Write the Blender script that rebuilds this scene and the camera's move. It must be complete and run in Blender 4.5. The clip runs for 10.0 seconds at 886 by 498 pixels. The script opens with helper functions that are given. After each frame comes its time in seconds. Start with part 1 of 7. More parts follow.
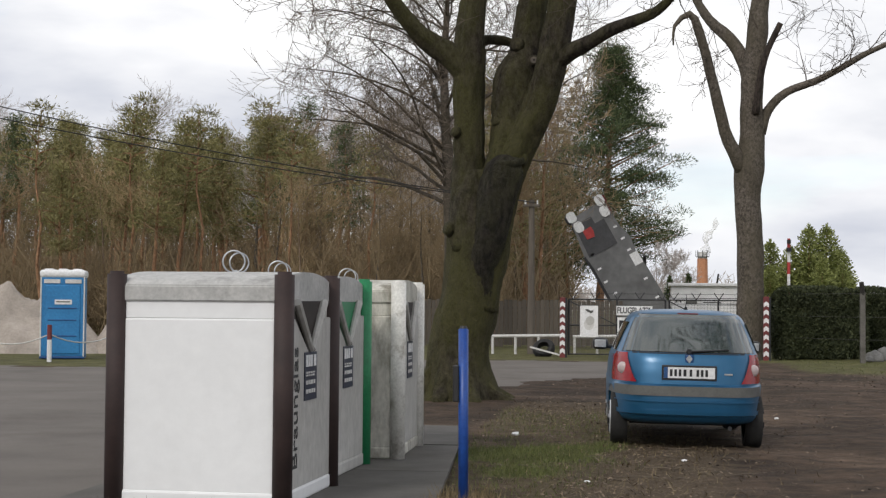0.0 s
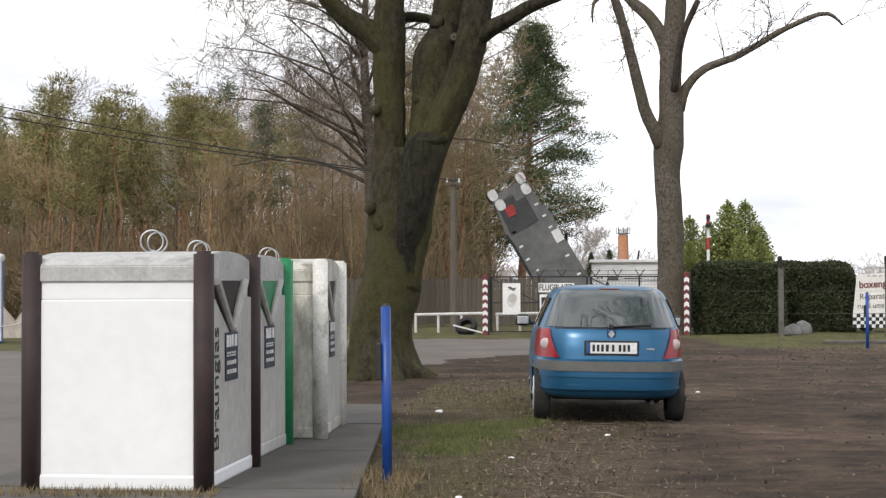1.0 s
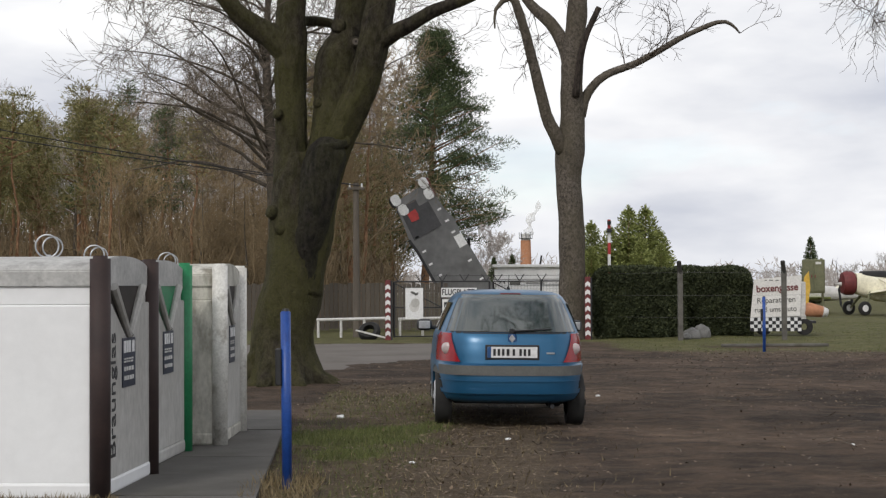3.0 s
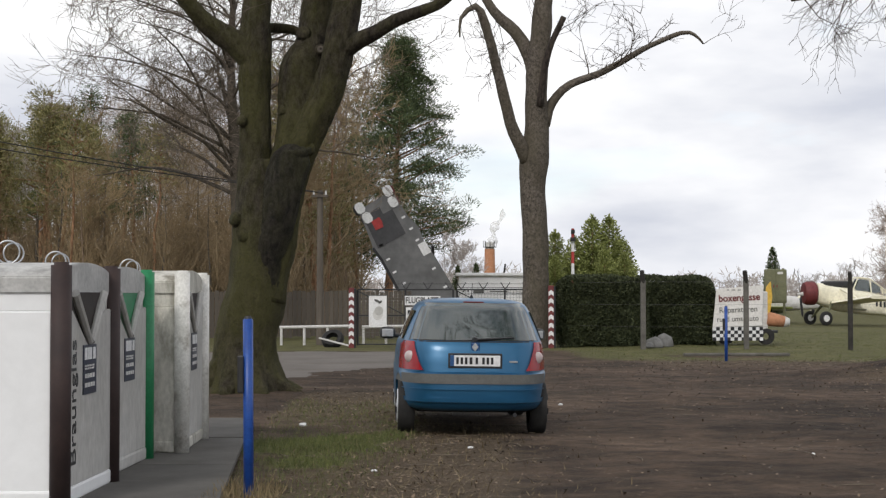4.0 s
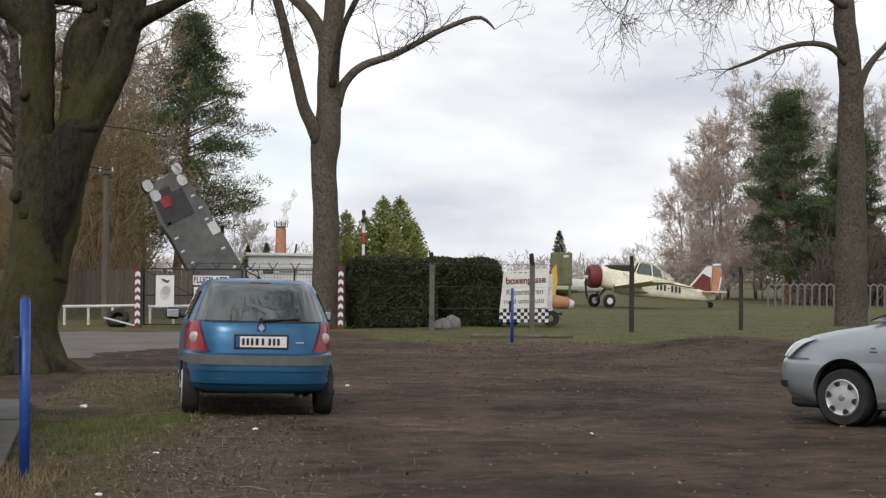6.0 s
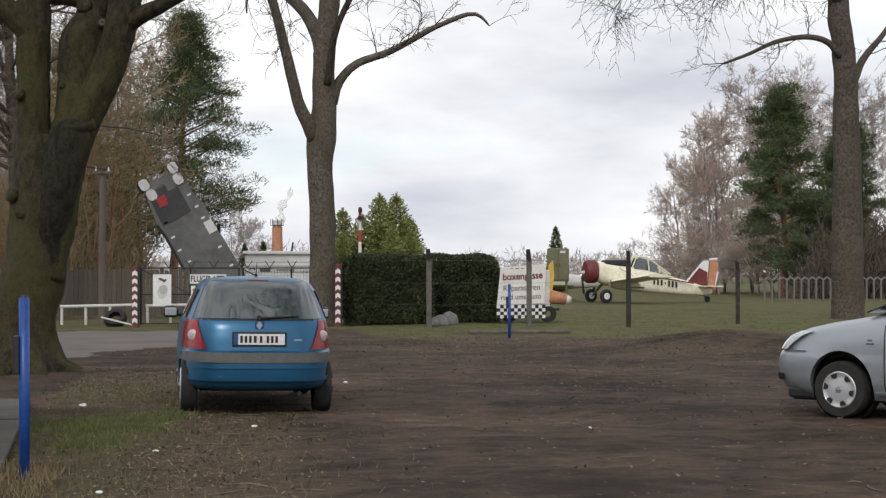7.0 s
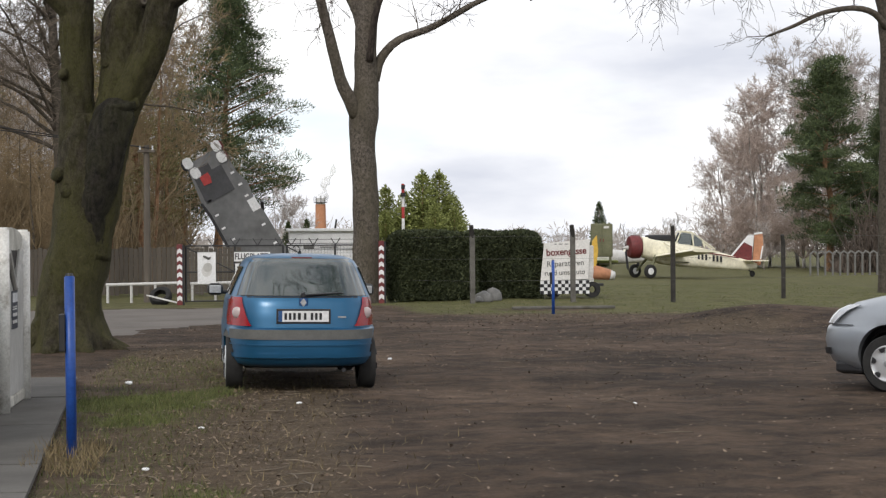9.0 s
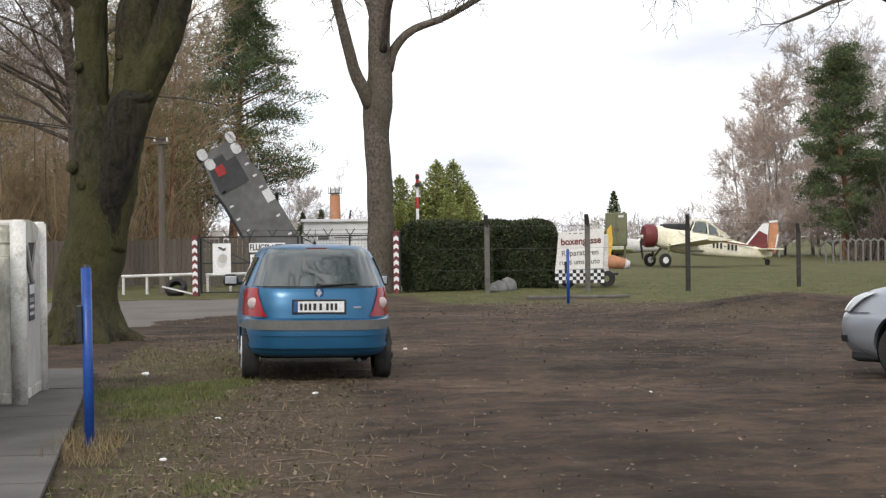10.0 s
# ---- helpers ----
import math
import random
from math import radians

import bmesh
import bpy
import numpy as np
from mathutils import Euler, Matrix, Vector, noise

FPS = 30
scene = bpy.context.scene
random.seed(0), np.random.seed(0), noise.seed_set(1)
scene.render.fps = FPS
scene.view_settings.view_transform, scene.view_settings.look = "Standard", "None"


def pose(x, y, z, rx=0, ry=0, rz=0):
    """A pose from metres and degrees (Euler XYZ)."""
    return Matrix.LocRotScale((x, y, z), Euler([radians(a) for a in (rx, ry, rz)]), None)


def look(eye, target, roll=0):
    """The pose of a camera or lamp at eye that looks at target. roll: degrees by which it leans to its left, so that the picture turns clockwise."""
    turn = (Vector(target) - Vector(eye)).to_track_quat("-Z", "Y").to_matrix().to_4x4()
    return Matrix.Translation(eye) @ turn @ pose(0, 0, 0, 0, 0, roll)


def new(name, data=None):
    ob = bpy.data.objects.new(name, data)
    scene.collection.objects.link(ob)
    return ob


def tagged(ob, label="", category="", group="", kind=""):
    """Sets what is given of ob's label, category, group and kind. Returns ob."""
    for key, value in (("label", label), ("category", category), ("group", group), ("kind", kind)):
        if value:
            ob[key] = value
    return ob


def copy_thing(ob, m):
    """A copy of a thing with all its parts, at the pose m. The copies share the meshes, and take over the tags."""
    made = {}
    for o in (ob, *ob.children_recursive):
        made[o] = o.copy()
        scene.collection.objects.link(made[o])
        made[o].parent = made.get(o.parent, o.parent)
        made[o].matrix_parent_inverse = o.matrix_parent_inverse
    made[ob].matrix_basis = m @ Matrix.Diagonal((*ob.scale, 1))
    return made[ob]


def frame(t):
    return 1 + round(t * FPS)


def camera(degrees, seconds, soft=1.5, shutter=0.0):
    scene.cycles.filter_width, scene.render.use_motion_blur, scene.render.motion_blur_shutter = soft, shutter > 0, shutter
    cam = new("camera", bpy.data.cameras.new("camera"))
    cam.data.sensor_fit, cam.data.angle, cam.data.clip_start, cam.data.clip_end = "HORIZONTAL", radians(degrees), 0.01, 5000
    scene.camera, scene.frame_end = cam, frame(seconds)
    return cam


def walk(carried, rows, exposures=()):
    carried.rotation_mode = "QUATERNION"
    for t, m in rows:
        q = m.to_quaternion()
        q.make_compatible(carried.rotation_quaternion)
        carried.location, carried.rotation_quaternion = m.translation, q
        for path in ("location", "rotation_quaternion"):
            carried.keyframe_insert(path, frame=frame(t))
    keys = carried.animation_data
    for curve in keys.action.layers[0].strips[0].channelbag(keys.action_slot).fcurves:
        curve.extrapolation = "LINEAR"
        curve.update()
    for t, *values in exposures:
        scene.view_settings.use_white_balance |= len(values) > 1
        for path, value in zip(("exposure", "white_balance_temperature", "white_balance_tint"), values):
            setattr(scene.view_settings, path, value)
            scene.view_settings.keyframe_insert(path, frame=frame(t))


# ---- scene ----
cam = camera(32.6, 10.0, 1.3)
PATH = [
    (0, (-0.003, -0.814, 1.464), (-0.278, 1.166, 1.536), 0.5),
    (0.5, (-0.006, -0.769, 1.453), (-0.206, 1.22, 1.513), 0.2),
    (1, (-0.007, -0.74, 1.449), (-0.18, 1.252, 1.494), -0.2),
    (1.5, (0.005, -0.74, 1.447), (-0.124, 1.255, 1.487), -0.2),
    (2, (0.013, -0.753, 1.445), (-0.119, 1.242, 1.492), -0.2),
    (2.5, (0.017, -0.745, 1.45), (-0.069, 1.253, 1.493), -0.3),
    (3, (0.018, -0.74, 1.447), (-0.028, 1.259, 1.498), -0.3),
    (4.5, (0.034, -0.746, 1.449), (0.064, 1.253, 1.511), -0.4),
    (5, (0.052, -0.723, 1.448), (0.131, 1.274, 1.506), -1.0),
    (5.5, (0.066, -0.71, 1.455), (0.24, 1.281, 1.499), -0.2),
    (6, (0.064, -0.762, 1.458), (0.339, 1.218, 1.495), 0.5),
    (6.2, (0.066, -0.813, 1.457), (0.357, 1.165, 1.494), 0.7),
    (7.3, (0.05, -0.764, 1.446), (0.321, 1.217, 1.477), -0.3),
    (7.5, (0.049, -0.733, 1.448), (0.304, 1.25, 1.478), -0.1),
    (8, (0.051, -0.735, 1.45), (0.294, 1.25, 1.471), -0.2),
    (8.5, (0.053, -0.724, 1.447), (0.285, 1.262, 1.459), -0.3),
    (9, (0.058, -0.751, 1.444), (0.281, 1.236, 1.446), -0.4),
    (9.5, (0.059, -0.742, 1.449), (0.275, 1.247, 1.443), -0.5),
    (10, (0.052, -0.77, 1.443), (0.256, 1.22, 1.432), -0.7),
]
walk(cam, [(t, look(eye, target, roll)) for t, eye, target, roll in PATH],
     [(0.0, -0.12), (1.0, 0.32), (2.5, -0.1), (3.0, -0.18), (4.5, -0.06), (6.0, -0.12), (7.5, -0.15), (9.0, 0.05), (10.0, 0.28)])

# ---- world, sun ----
SUN_AZ, SUN_EL = radians(-22), radians(36)      # azimuth from behind the eye, towards the left
world = bpy.data.worlds.new("sky")
scene.world = world
world.use_nodes = True
wn = world.node_tree
wn.nodes.clear()
w_out = wn.nodes.new("ShaderNodeOutputWorld")
w_bg = wn.nodes.new("ShaderNodeBackground")
w_sky = wn.nodes.new("ShaderNodeTexSky")
w_sky.sky_type = "NISHITA"
w_sky.sun_disc = False
w_sky.sun_elevation = SUN_EL
w_sky.sun_rotation = radians(180) - SUN_AZ
w_geo = wn.nodes.new("ShaderNodeTexCoord")
w_map = wn.nodes.new("ShaderNodeMapping")
w_map.inputs["Scale"].default_value = (1.0, 1.0, 3.2)
w_noise = wn.nodes.new("ShaderNodeTexNoise")
w_noise.inputs["Scale"].default_value = 2.6
w_noise.inputs["Detail"].default_value = 7
w_noise.inputs["Roughness"].default_value = 0.52
w_noise.inputs["Distortion"].default_value = 0.25
w_cover = wn.nodes.new("ShaderNodeValToRGB")
w_cover.color_ramp.elements[0].position = 0.27
w_cover.color_ramp.elements[0].color = (0.35, 0.35, 0.35, 1)
w_cover.color_ramp.elements[1].position = 0.42
w_cover.color_ramp.elements[1].color = (1, 1, 1, 1)
w_noise2 = wn.nodes.new("ShaderNodeTexNoise")
w_noise2.inputs["Scale"].default_value = 3.4
w_noise2.inputs["Detail"].default_value = 6
w_cloud = wn.nodes.new("ShaderNodeValToRGB")
w_cloud.color_ramp.elements[0].position = 0.38
w_cloud.color_ramp.elements[0].color = (6.2, 6.45, 7.2, 1)
w_cloud.color_ramp.elements[1].position = 0.60
w_cloud.color_ramp.elements[1].color = (10.2, 10.2, 10.3, 1)
w_mix = wn.nodes.new("ShaderNodeMix")
w_mix.data_type = "RGBA"
w_mul = wn.nodes.new("ShaderNodeMix")
w_mul.data_type = "RGBA"
w_mul.blend_type = "MULTIPLY"
w_mul.inputs[0].default_value = 1.0
w_mul.inputs[7].default_value = (1.6, 1.6, 1.6, 1)
wn.links.new(w_geo.outputs["Generated"], w_map.inputs["Vector"])
wn.links.new(w_map.outputs[0], w_noise.inputs["Vector"])
wn.links.new(w_map.outputs[0], w_noise2.inputs["Vector"])
wn.links.new(w_noise.outputs["Fac"], w_cover.inputs["Fac"])
wn.links.new(w_noise2.outputs["Fac"], w_cloud.inputs["Fac"])
wn.links.new(w_cover.outputs["Color"], w_mix.inputs[0])
wn.links.new(w_sky.outputs["Color"], w_mul.inputs[6])
wn.links.new(w_mul.outputs[2], w_mix.inputs[6])
wn.links.new(w_cloud.outputs["Color"], w_mix.inputs[7])
wn.links.new(w_mix.outputs[2], w_bg.inputs["Color"])
w_bg.inputs["Strength"].default_value = 0.115
wn.links.new(w_bg.outputs[0], w_out.inputs["Surface"])

sun_data = bpy.data.lights.new("sun", "SUN")
sun_data.energy = 1.5
sun_data.angle = radians(12)
sun_data.color = (1.0, 0.95, 0.88)
sun = new("sun", sun_data)
sun_from = Vector((math.sin(SUN_AZ) * math.cos(SUN_EL), -math.cos(SUN_AZ) * math.cos(SUN_EL), math.sin(SUN_EL)))
sun.matrix_world = look(sun_from * 50, (0, 0, 0))

# ---- materials ----
def shader(name):
    m = bpy.data.materials.new(name)
    m.use_nodes = True
    nt = m.node_tree
    return m, nt, nt.nodes["Principled BSDF"]


def ramp(nt, src, stops):
    r = nt.nodes.new("ShaderNodeValToRGB")
    while len(r.color_ramp.elements) < len(stops):
        r.color_ramp.elements.new(0.5)
    for e, (p, c) in zip(r.color_ramp.elements, stops):
        e.position = p
        e.color = (*c, 1)
    nt.links.new(src, r.inputs["Fac"])
    return r.outputs["Color"]


def noise_node(nt, scale, detail=5, rough=0.6, stretch=None, vec=None):
    n = nt.nodes.new("ShaderNodeTexNoise")
    n.inputs["Scale"].default_value = scale
    n.inputs["Detail"].default_value = detail
    n.inputs["Roughness"].default_value = rough
    if vec is None:
        vec = nt.nodes.new("ShaderNodeTexCoord").outputs["Object"]
    if stretch:
        mp = nt.nodes.new("ShaderNodeMapping")
        mp.inputs["Scale"].default_value = stretch
        nt.links.new(vec, mp.inputs["Vector"])
        vec = mp.outputs[0]
    nt.links.new(vec, n.inputs["Vector"])
    return n.outputs["Fac"]


def blend(nt, fac, a, b, mode="MIX"):
    x = nt.nodes.new("ShaderNodeMix")
    x.data_type = "RGBA"
    x.blend_type = mode
    for sock, v in ((x.inputs[0], fac), (x.inputs[6], a), (x.inputs[7], b)):
        if isinstance(v, (int, float)):
            sock.default_value = v
        elif isinstance(v, tuple):
            sock.default_value = (*v, 1)
        else:
            nt.links.new(v, sock)
    return x.outputs[2]


def bumped(nt, bsdf, height, strength, distance):
    b = nt.nodes.new("ShaderNodeBump")
    b.inputs["Strength"].default_value = strength
    b.inputs["Distance"].default_value = distance
    nt.links.new(height, b.inputs["Height"])
    nt.links.new(b.outputs[0], bsdf.inputs["Normal"])


def surface(name, dark, light, scale=6.0, rough=0.7, metal=0.0, bump=0.3, depth=0.01, stain=None, stain_at=0.62, stretch=None, vary=0.0, coat=0.0, fine=8.0, grit=0.7):
    """Two-scale mottled material: broad patches and fine grain between two colours, an optional stain colour."""
    m, nt, bs = shader(name)
    broad = noise_node(nt, scale, 4, 0.6, stretch)
    grain = noise_node(nt, scale * fine, 5, 0.7, stretch)
    col = ramp(nt, broad, [(0.3, dark), (0.7, light)])
    g = ramp(nt, grain, [(0.3, (0.72, 0.72, 0.72)), (0.7, (1.12, 1.12, 1.12))])
    col = blend(nt, grit, col, g, "MULTIPLY")
    if stain:
        s = noise_node(nt, scale * 0.7, 6, 0.65, stretch)
        f = ramp(nt, s, [(stain_at - 0.05, (0, 0, 0)), (stain_at + 0.1, (0.8, 0.8, 0.8))])
        col = blend(nt, f, col, stain)
    if vary:
        info = nt.nodes.new("ShaderNodeObjectInfo")
        v = ramp(nt, info.outputs["Random"], [(0.0, (1 - vary,) * 3), (1.0, (1 + vary,) * 3)])
        col = blend(nt, 1.0, col, v, "MULTIPLY")
    nt.links.new(col, bs.inputs["Base Color"])
    r = nt.nodes.new("ShaderNodeMapRange")
    r.inputs["To Min"].default_value = max(0.03, rough - 0.12)
    r.inputs["To Max"].default_value = min(1.0, rough + 0.12)
    nt.links.new(grain, r.inputs["Value"])
    nt.links.new(r.outputs[0], bs.inputs["Roughness"])
    bs.inputs["Metallic"].default_value = metal
    bs.inputs["Coat Weight"].default_value = coat
    bs.inputs["Coat Roughness"].default_value = 0.22
    if bump:
        bumped(nt, bs, grain, bump, depth)
    return m


def bark(name, dark, light, moss=None, scale=5.0, ridge=0.03, moss_at=0.42, stretch=0.3):
    m, nt, bs = shader(name)
    co = nt.nodes.new("ShaderNodeTexCoord").outputs["Object"]
    rid = noise_node(nt, scale * 3, 6, 0.7, (1, 1, stretch), co)
    plates = noise_node(nt, scale * 9, 5, 0.75, (1, 1, stretch * 1.4), co)
    broad = noise_node(nt, scale * 0.35, 4, 0.6, None, co)
    col = ramp(nt, rid, [(0.38, dark), (0.62, light)])
    col = blend(nt, 0.7, col, ramp(nt, plates, [(0.36, (0.55, 0.55, 0.55)), (0.66, (1.3, 1.3, 1.3))]), "MULTIPLY")
    col = blend(nt, 0.6, col, ramp(nt, broad, [(0.3, (0.7, 0.7, 0.7)), (0.7, (1.2, 1.2, 1.2))]), "MULTIPLY")
    if moss:
        f = ramp(nt, noise_node(nt, scale * 0.25, 6, 0.65, (1, 1, 0.5), co), [(moss_at, (0, 0, 0)), (moss_at + 0.2, (0.8, 0.8, 0.8))])
        f = blend(nt, 0.6, f, ramp(nt, plates, [(0.35, (0.2, 0.2, 0.2)), (0.6, (1, 1, 1))]), "MULTIPLY")
        col = blend(nt, f, col, moss)
    nt.links.new(col, bs.inputs["Base Color"])
    bs.inputs["Roughness"].default_value = 0.92
    bs.inputs["Specular IOR Level"].default_value = 0.25
    bumped(nt, bs, blend(nt, 0.4, rid, plates), 1.0, ridge)
    return m


def leafy(name, dark, light, scale=3.0):
    m, nt, bs = shader(name)
    isl = nt.nodes.new("ShaderNodeNewGeometry").outputs["Random Per Island"]
    col = ramp(nt, isl, [(0.0, dark), (1.0, light)])
    col = blend(nt, 0.6, col, ramp(nt, noise_node(nt, scale, 3), [(0.3, (0.65, 0.65, 0.65)), (0.7, (1.3, 1.3, 1.3))]), "MULTIPLY")
    nt.links.new(col, bs.inputs["Base Color"])
    bs.inputs["Roughness"].default_value = 0.8
    return m


M_OAK = bark("oak_bark", (0.014, 0.0115, 0.0085), (0.07, 0.058, 0.043), (0.078, 0.076, 0.024), 4.0, 0.09, 0.36, 0.5)
M_OAKWET = bark("wet_oak_bark", (0.008, 0.007, 0.006), (0.045, 0.039, 0.031), (0.05, 0.05, 0.02), 4.5, 0.09, stretch=0.5)
M_ASH = bark("grey_bark", (0.05, 0.042, 0.035), (0.175, 0.15, 0.123), (0.085, 0.073, 0.05), 5.0, 0.025, stretch=0.8)
M_ASHDARK = bark("dark_grey_bark", (0.05, 0.042, 0.034), (0.135, 0.114, 0.093), (0.085, 0.072, 0.05), 4.0, 0.03, stretch=0.9)
M_PINEBARK = bark("pine_bark", (0.16, 0.085, 0.048), (0.40, 0.235, 0.135), None, 4.0, 0.02)
M_DEADBARK = bark("dead_wood", (0.02, 0.016, 0.014), (0.07, 0.055, 0.045), None, 5.0, 0.01)
M_TWIG = surface("twig_bark", (0.13, 0.09, 0.062), (0.27, 0.195, 0.14), 2.0, 0.9, bump=0, vary=0.3)
M_TWIGDARK = surface("dark_twigs", (0.05, 0.038, 0.03), (0.12, 0.092, 0.072), 1.0, 0.9, bump=0)
M_TWIGMID = surface("grey_brown_twigs", (0.10, 0.08, 0.06), (0.23, 0.185, 0.14), 0.8, 0.9, bump=0)
M_TWIGBROWN = surface("brown_twigs", (0.19, 0.138, 0.074), (0.39, 0.285, 0.16), 0.4, 0.9, bump=0, vary=0.3)
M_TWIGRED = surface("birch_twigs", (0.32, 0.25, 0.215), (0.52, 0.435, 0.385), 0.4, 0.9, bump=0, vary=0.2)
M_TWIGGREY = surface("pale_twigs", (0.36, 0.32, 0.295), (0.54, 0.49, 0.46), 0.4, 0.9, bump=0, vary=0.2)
M_BIRCH = bark("birch_bark", (0.12, 0.11, 0.10), (0.7, 0.68, 0.64), None, 1.2, 0.01)
M_NEEDLE = leafy("pine_needles", (0.024, 0.043, 0.017), (0.125, 0.16, 0.062), 0.8)
M_NEEDLE_DULL = leafy("dull_pine_needles", (0.10, 0.10, 0.035), (0.31, 0.275, 0.11), 0.8)
M_SPRUCE = leafy("spruce_needles", (0.13, 0.155, 0.045), (0.36, 0.39, 0.13), 1.2)
M_HEDGE = leafy("hedge_leaves", (0.018, 0.027, 0.009), (0.062, 0.073, 0.028), 2.0)
M_GRASS = leafy("grass_blades", (0.05, 0.07, 0.018), (0.15, 0.16, 0.05), 1.5)
M_STRAW = leafy("dry_grass", (0.10, 0.075, 0.038), (0.23, 0.175, 0.09), 1.5)
M_LEAFLITTER = leafy("dead_leaves", (0.075, 0.048, 0.03), (0.25, 0.185, 0.125), 1.5)
M_ASPHALT = surface("worn_asphalt", (0.10, 0.087, 0.075), (0.155, 0.137, 0.12), 0.6, 0.88, bump=0.5, depth=0.008, stain=(0.075, 0.062, 0.05), stain_at=0.6, fine=60)
M_PAVE = surface("concrete_paving", (0.07, 0.065, 0.058), (0.115, 0.108, 0.098), 1.6, 0.9, bump=0.4, depth=0.004, stain=(0.07, 0.065, 0.05), stain_at=0.62, vary=0.12, fine=25)
M_KERB = surface("kerb_concrete", (0.16, 0.15, 0.135), (0.27, 0.255, 0.23), 3, 0.9, vary=0.1)
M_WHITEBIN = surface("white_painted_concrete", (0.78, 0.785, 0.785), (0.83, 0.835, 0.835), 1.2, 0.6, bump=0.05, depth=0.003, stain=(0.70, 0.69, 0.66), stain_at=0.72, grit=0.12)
# darker than the white fronts: the bin sides' shade is put into this grey
M_SHADEGREY = surface("shade_grey_concrete", (0.40, 0.39, 0.365), (0.52, 0.51, 0.485), 2.0, 0.7, bump=0.2, depth=0.004, stain=(0.27, 0.255, 0.22), stain_at=0.62, stretch=(1, 1, 0.5))
M_LID = surface("grey_lid_concrete", (0.38, 0.377, 0.365), (0.53, 0.525, 0.505), 3.0, 0.75, bump=0.2, depth=0.004, stain=(0.13, 0.125, 0.115), stain_at=0.6)
M_MOSSBIN = surface("weathered_concrete", (0.40, 0.385, 0.335), (0.66, 0.64, 0.575), 4.0, 0.85, bump=0.4, depth=0.006, stain=(0.13, 0.115, 0.08), stain_at=0.56, stretch=(1, 1, 0.5))
M_BROWNPOST = surface("brown_paint", (0.026, 0.015, 0.014), (0.046, 0.027, 0.024), 5, 0.7, bump=0.15, depth=0.003)
M_GREENPOST = surface("green_paint", (0.01, 0.17, 0.065), (0.022, 0.24, 0.095), 5, 0.5, bump=0.15, depth=0.003)
M_WHITEPOST = surface("flaking_white_paint", (0.6, 0.585, 0.54), (0.78, 0.77, 0.73), 6, 0.7, bump=0.4, depth=0.005, stain=(0.2, 0.175, 0.13), stain_at=0.58)
M_NAVY = surface("navy_sticker", (0.018, 0.023, 0.042), (0.03, 0.036, 0.06), 5, 0.4, bump=0)
M_WHITE = surface("white_plastic", (0.7, 0.7, 0.7), (0.82, 0.82, 0.82), 3, 0.5, bump=0)
M_WHITEDULL = surface("dull_white_paint", (0.52, 0.51, 0.49), (0.68, 0.67, 0.65), 3, 0.6, bump=0.1, stain=(0.36, 0.34, 0.3), stain_at=0.68)
M_INK = surface("black_ink", (0.012, 0.012, 0.014), (0.022, 0.022, 0.024), 5, 0.5, bump=0)
M_BLACK = surface("black_plastic", (0.012, 0.012, 0.012), (0.025, 0.025, 0.025), 8, 0.5, bump=0.1, depth=0.002)
M_RUBBER = surface("tyre_rubber", (0.012, 0.012, 0.012), (0.028, 0.027, 0.026), 10, 0.85, bump=0.3, depth=0.003)
M_STEEL = surface("galvanised_steel", (0.42, 0.43, 0.44), (0.6, 0.61, 0.62), 10, 0.4, 1.0, bump=0.1, depth=0.002)
M_BLUEPOST = surface("blue_paint", (0.012, 0.055, 0.26), (0.02, 0.085, 0.36), 6, 0.4, bump=0.15, depth=0.003, stain=(0.035, 0.06, 0.16), stain_at=0.68)
M_CARBLUE = surface("blue_car_paint", (0.012, 0.098, 0.205), (0.016, 0.115, 0.235), 1.5, 0.42, 0.5, bump=0, coat=0.5, grit=0.12)
M_CARSILVER = surface("silver_car_paint", (0.33, 0.355, 0.385), (0.35, 0.375, 0.405), 1.5, 0.34, 0.45, bump=0, coat=0.6, grit=0.1)
M_CARTRIM = surface("grey_trim_plastic", (0.085, 0.085, 0.08), (0.12, 0.12, 0.112), 6, 0.65, bump=0.1, depth=0.002)
M_RED = surface("red_paint", (0.36, 0.03, 0.03), (0.5, 0.05, 0.045), 5, 0.5, bump=0.05)
M_DARKRED = surface("dark_red_paint", (0.11, 0.018, 0.02), (0.18, 0.03, 0.03), 6, 0.6, bump=0.1)
M_OLIVE = surface("olive_paint", (0.12, 0.125, 0.065), (0.175, 0.175, 0.10), 1.5, 0.7, bump=0.1)
M_CREAM = surface("cream_paint", (0.74, 0.69, 0.52), (0.85, 0.81, 0.65), 1.0, 0.5, bump=0.05)
M_YELLOW = surface("yellow_paint", (0.62, 0.38, 0.05), (0.75, 0.48, 0.08), 2, 0.5, bump=0.05)
M_GREYBOARD = surface("grey_board_paint", (0.10, 0.10, 0.10), (0.20, 0.20, 0.20), 0.5, 0.55, bump=0.1)
M_DARKGREY = surface("dark_grey_paint", (0.045, 0.045, 0.048), (0.07, 0.07, 0.075), 2, 0.55, bump=0.1)
M_BRICK = surface("orange_brickwork", (0.42, 0.19, 0.10), (0.56, 0.27, 0.15), 1.2, 0.85, bump=0.3)
M_CONCPOST = surface("grey_post_concrete", (0.085, 0.08, 0.07), (0.16, 0.15, 0.135), 4, 0.9, bump=0.3, stain=(0.09, 0.085, 0.06), stain_at=0.6)
M_WOODGREY = surface("weathered_boards", (0.075, 0.062, 0.05), (0.14, 0.12, 0.097), 2, 0.9, bump=0.3, stretch=(1, 1, 0.15), vary=0.15)
M_STONE = surface("field_stone", (0.12, 0.118, 0.11), (0.22, 0.215, 0.205), 3, 0.9, bump=0.4, vary=0.2)
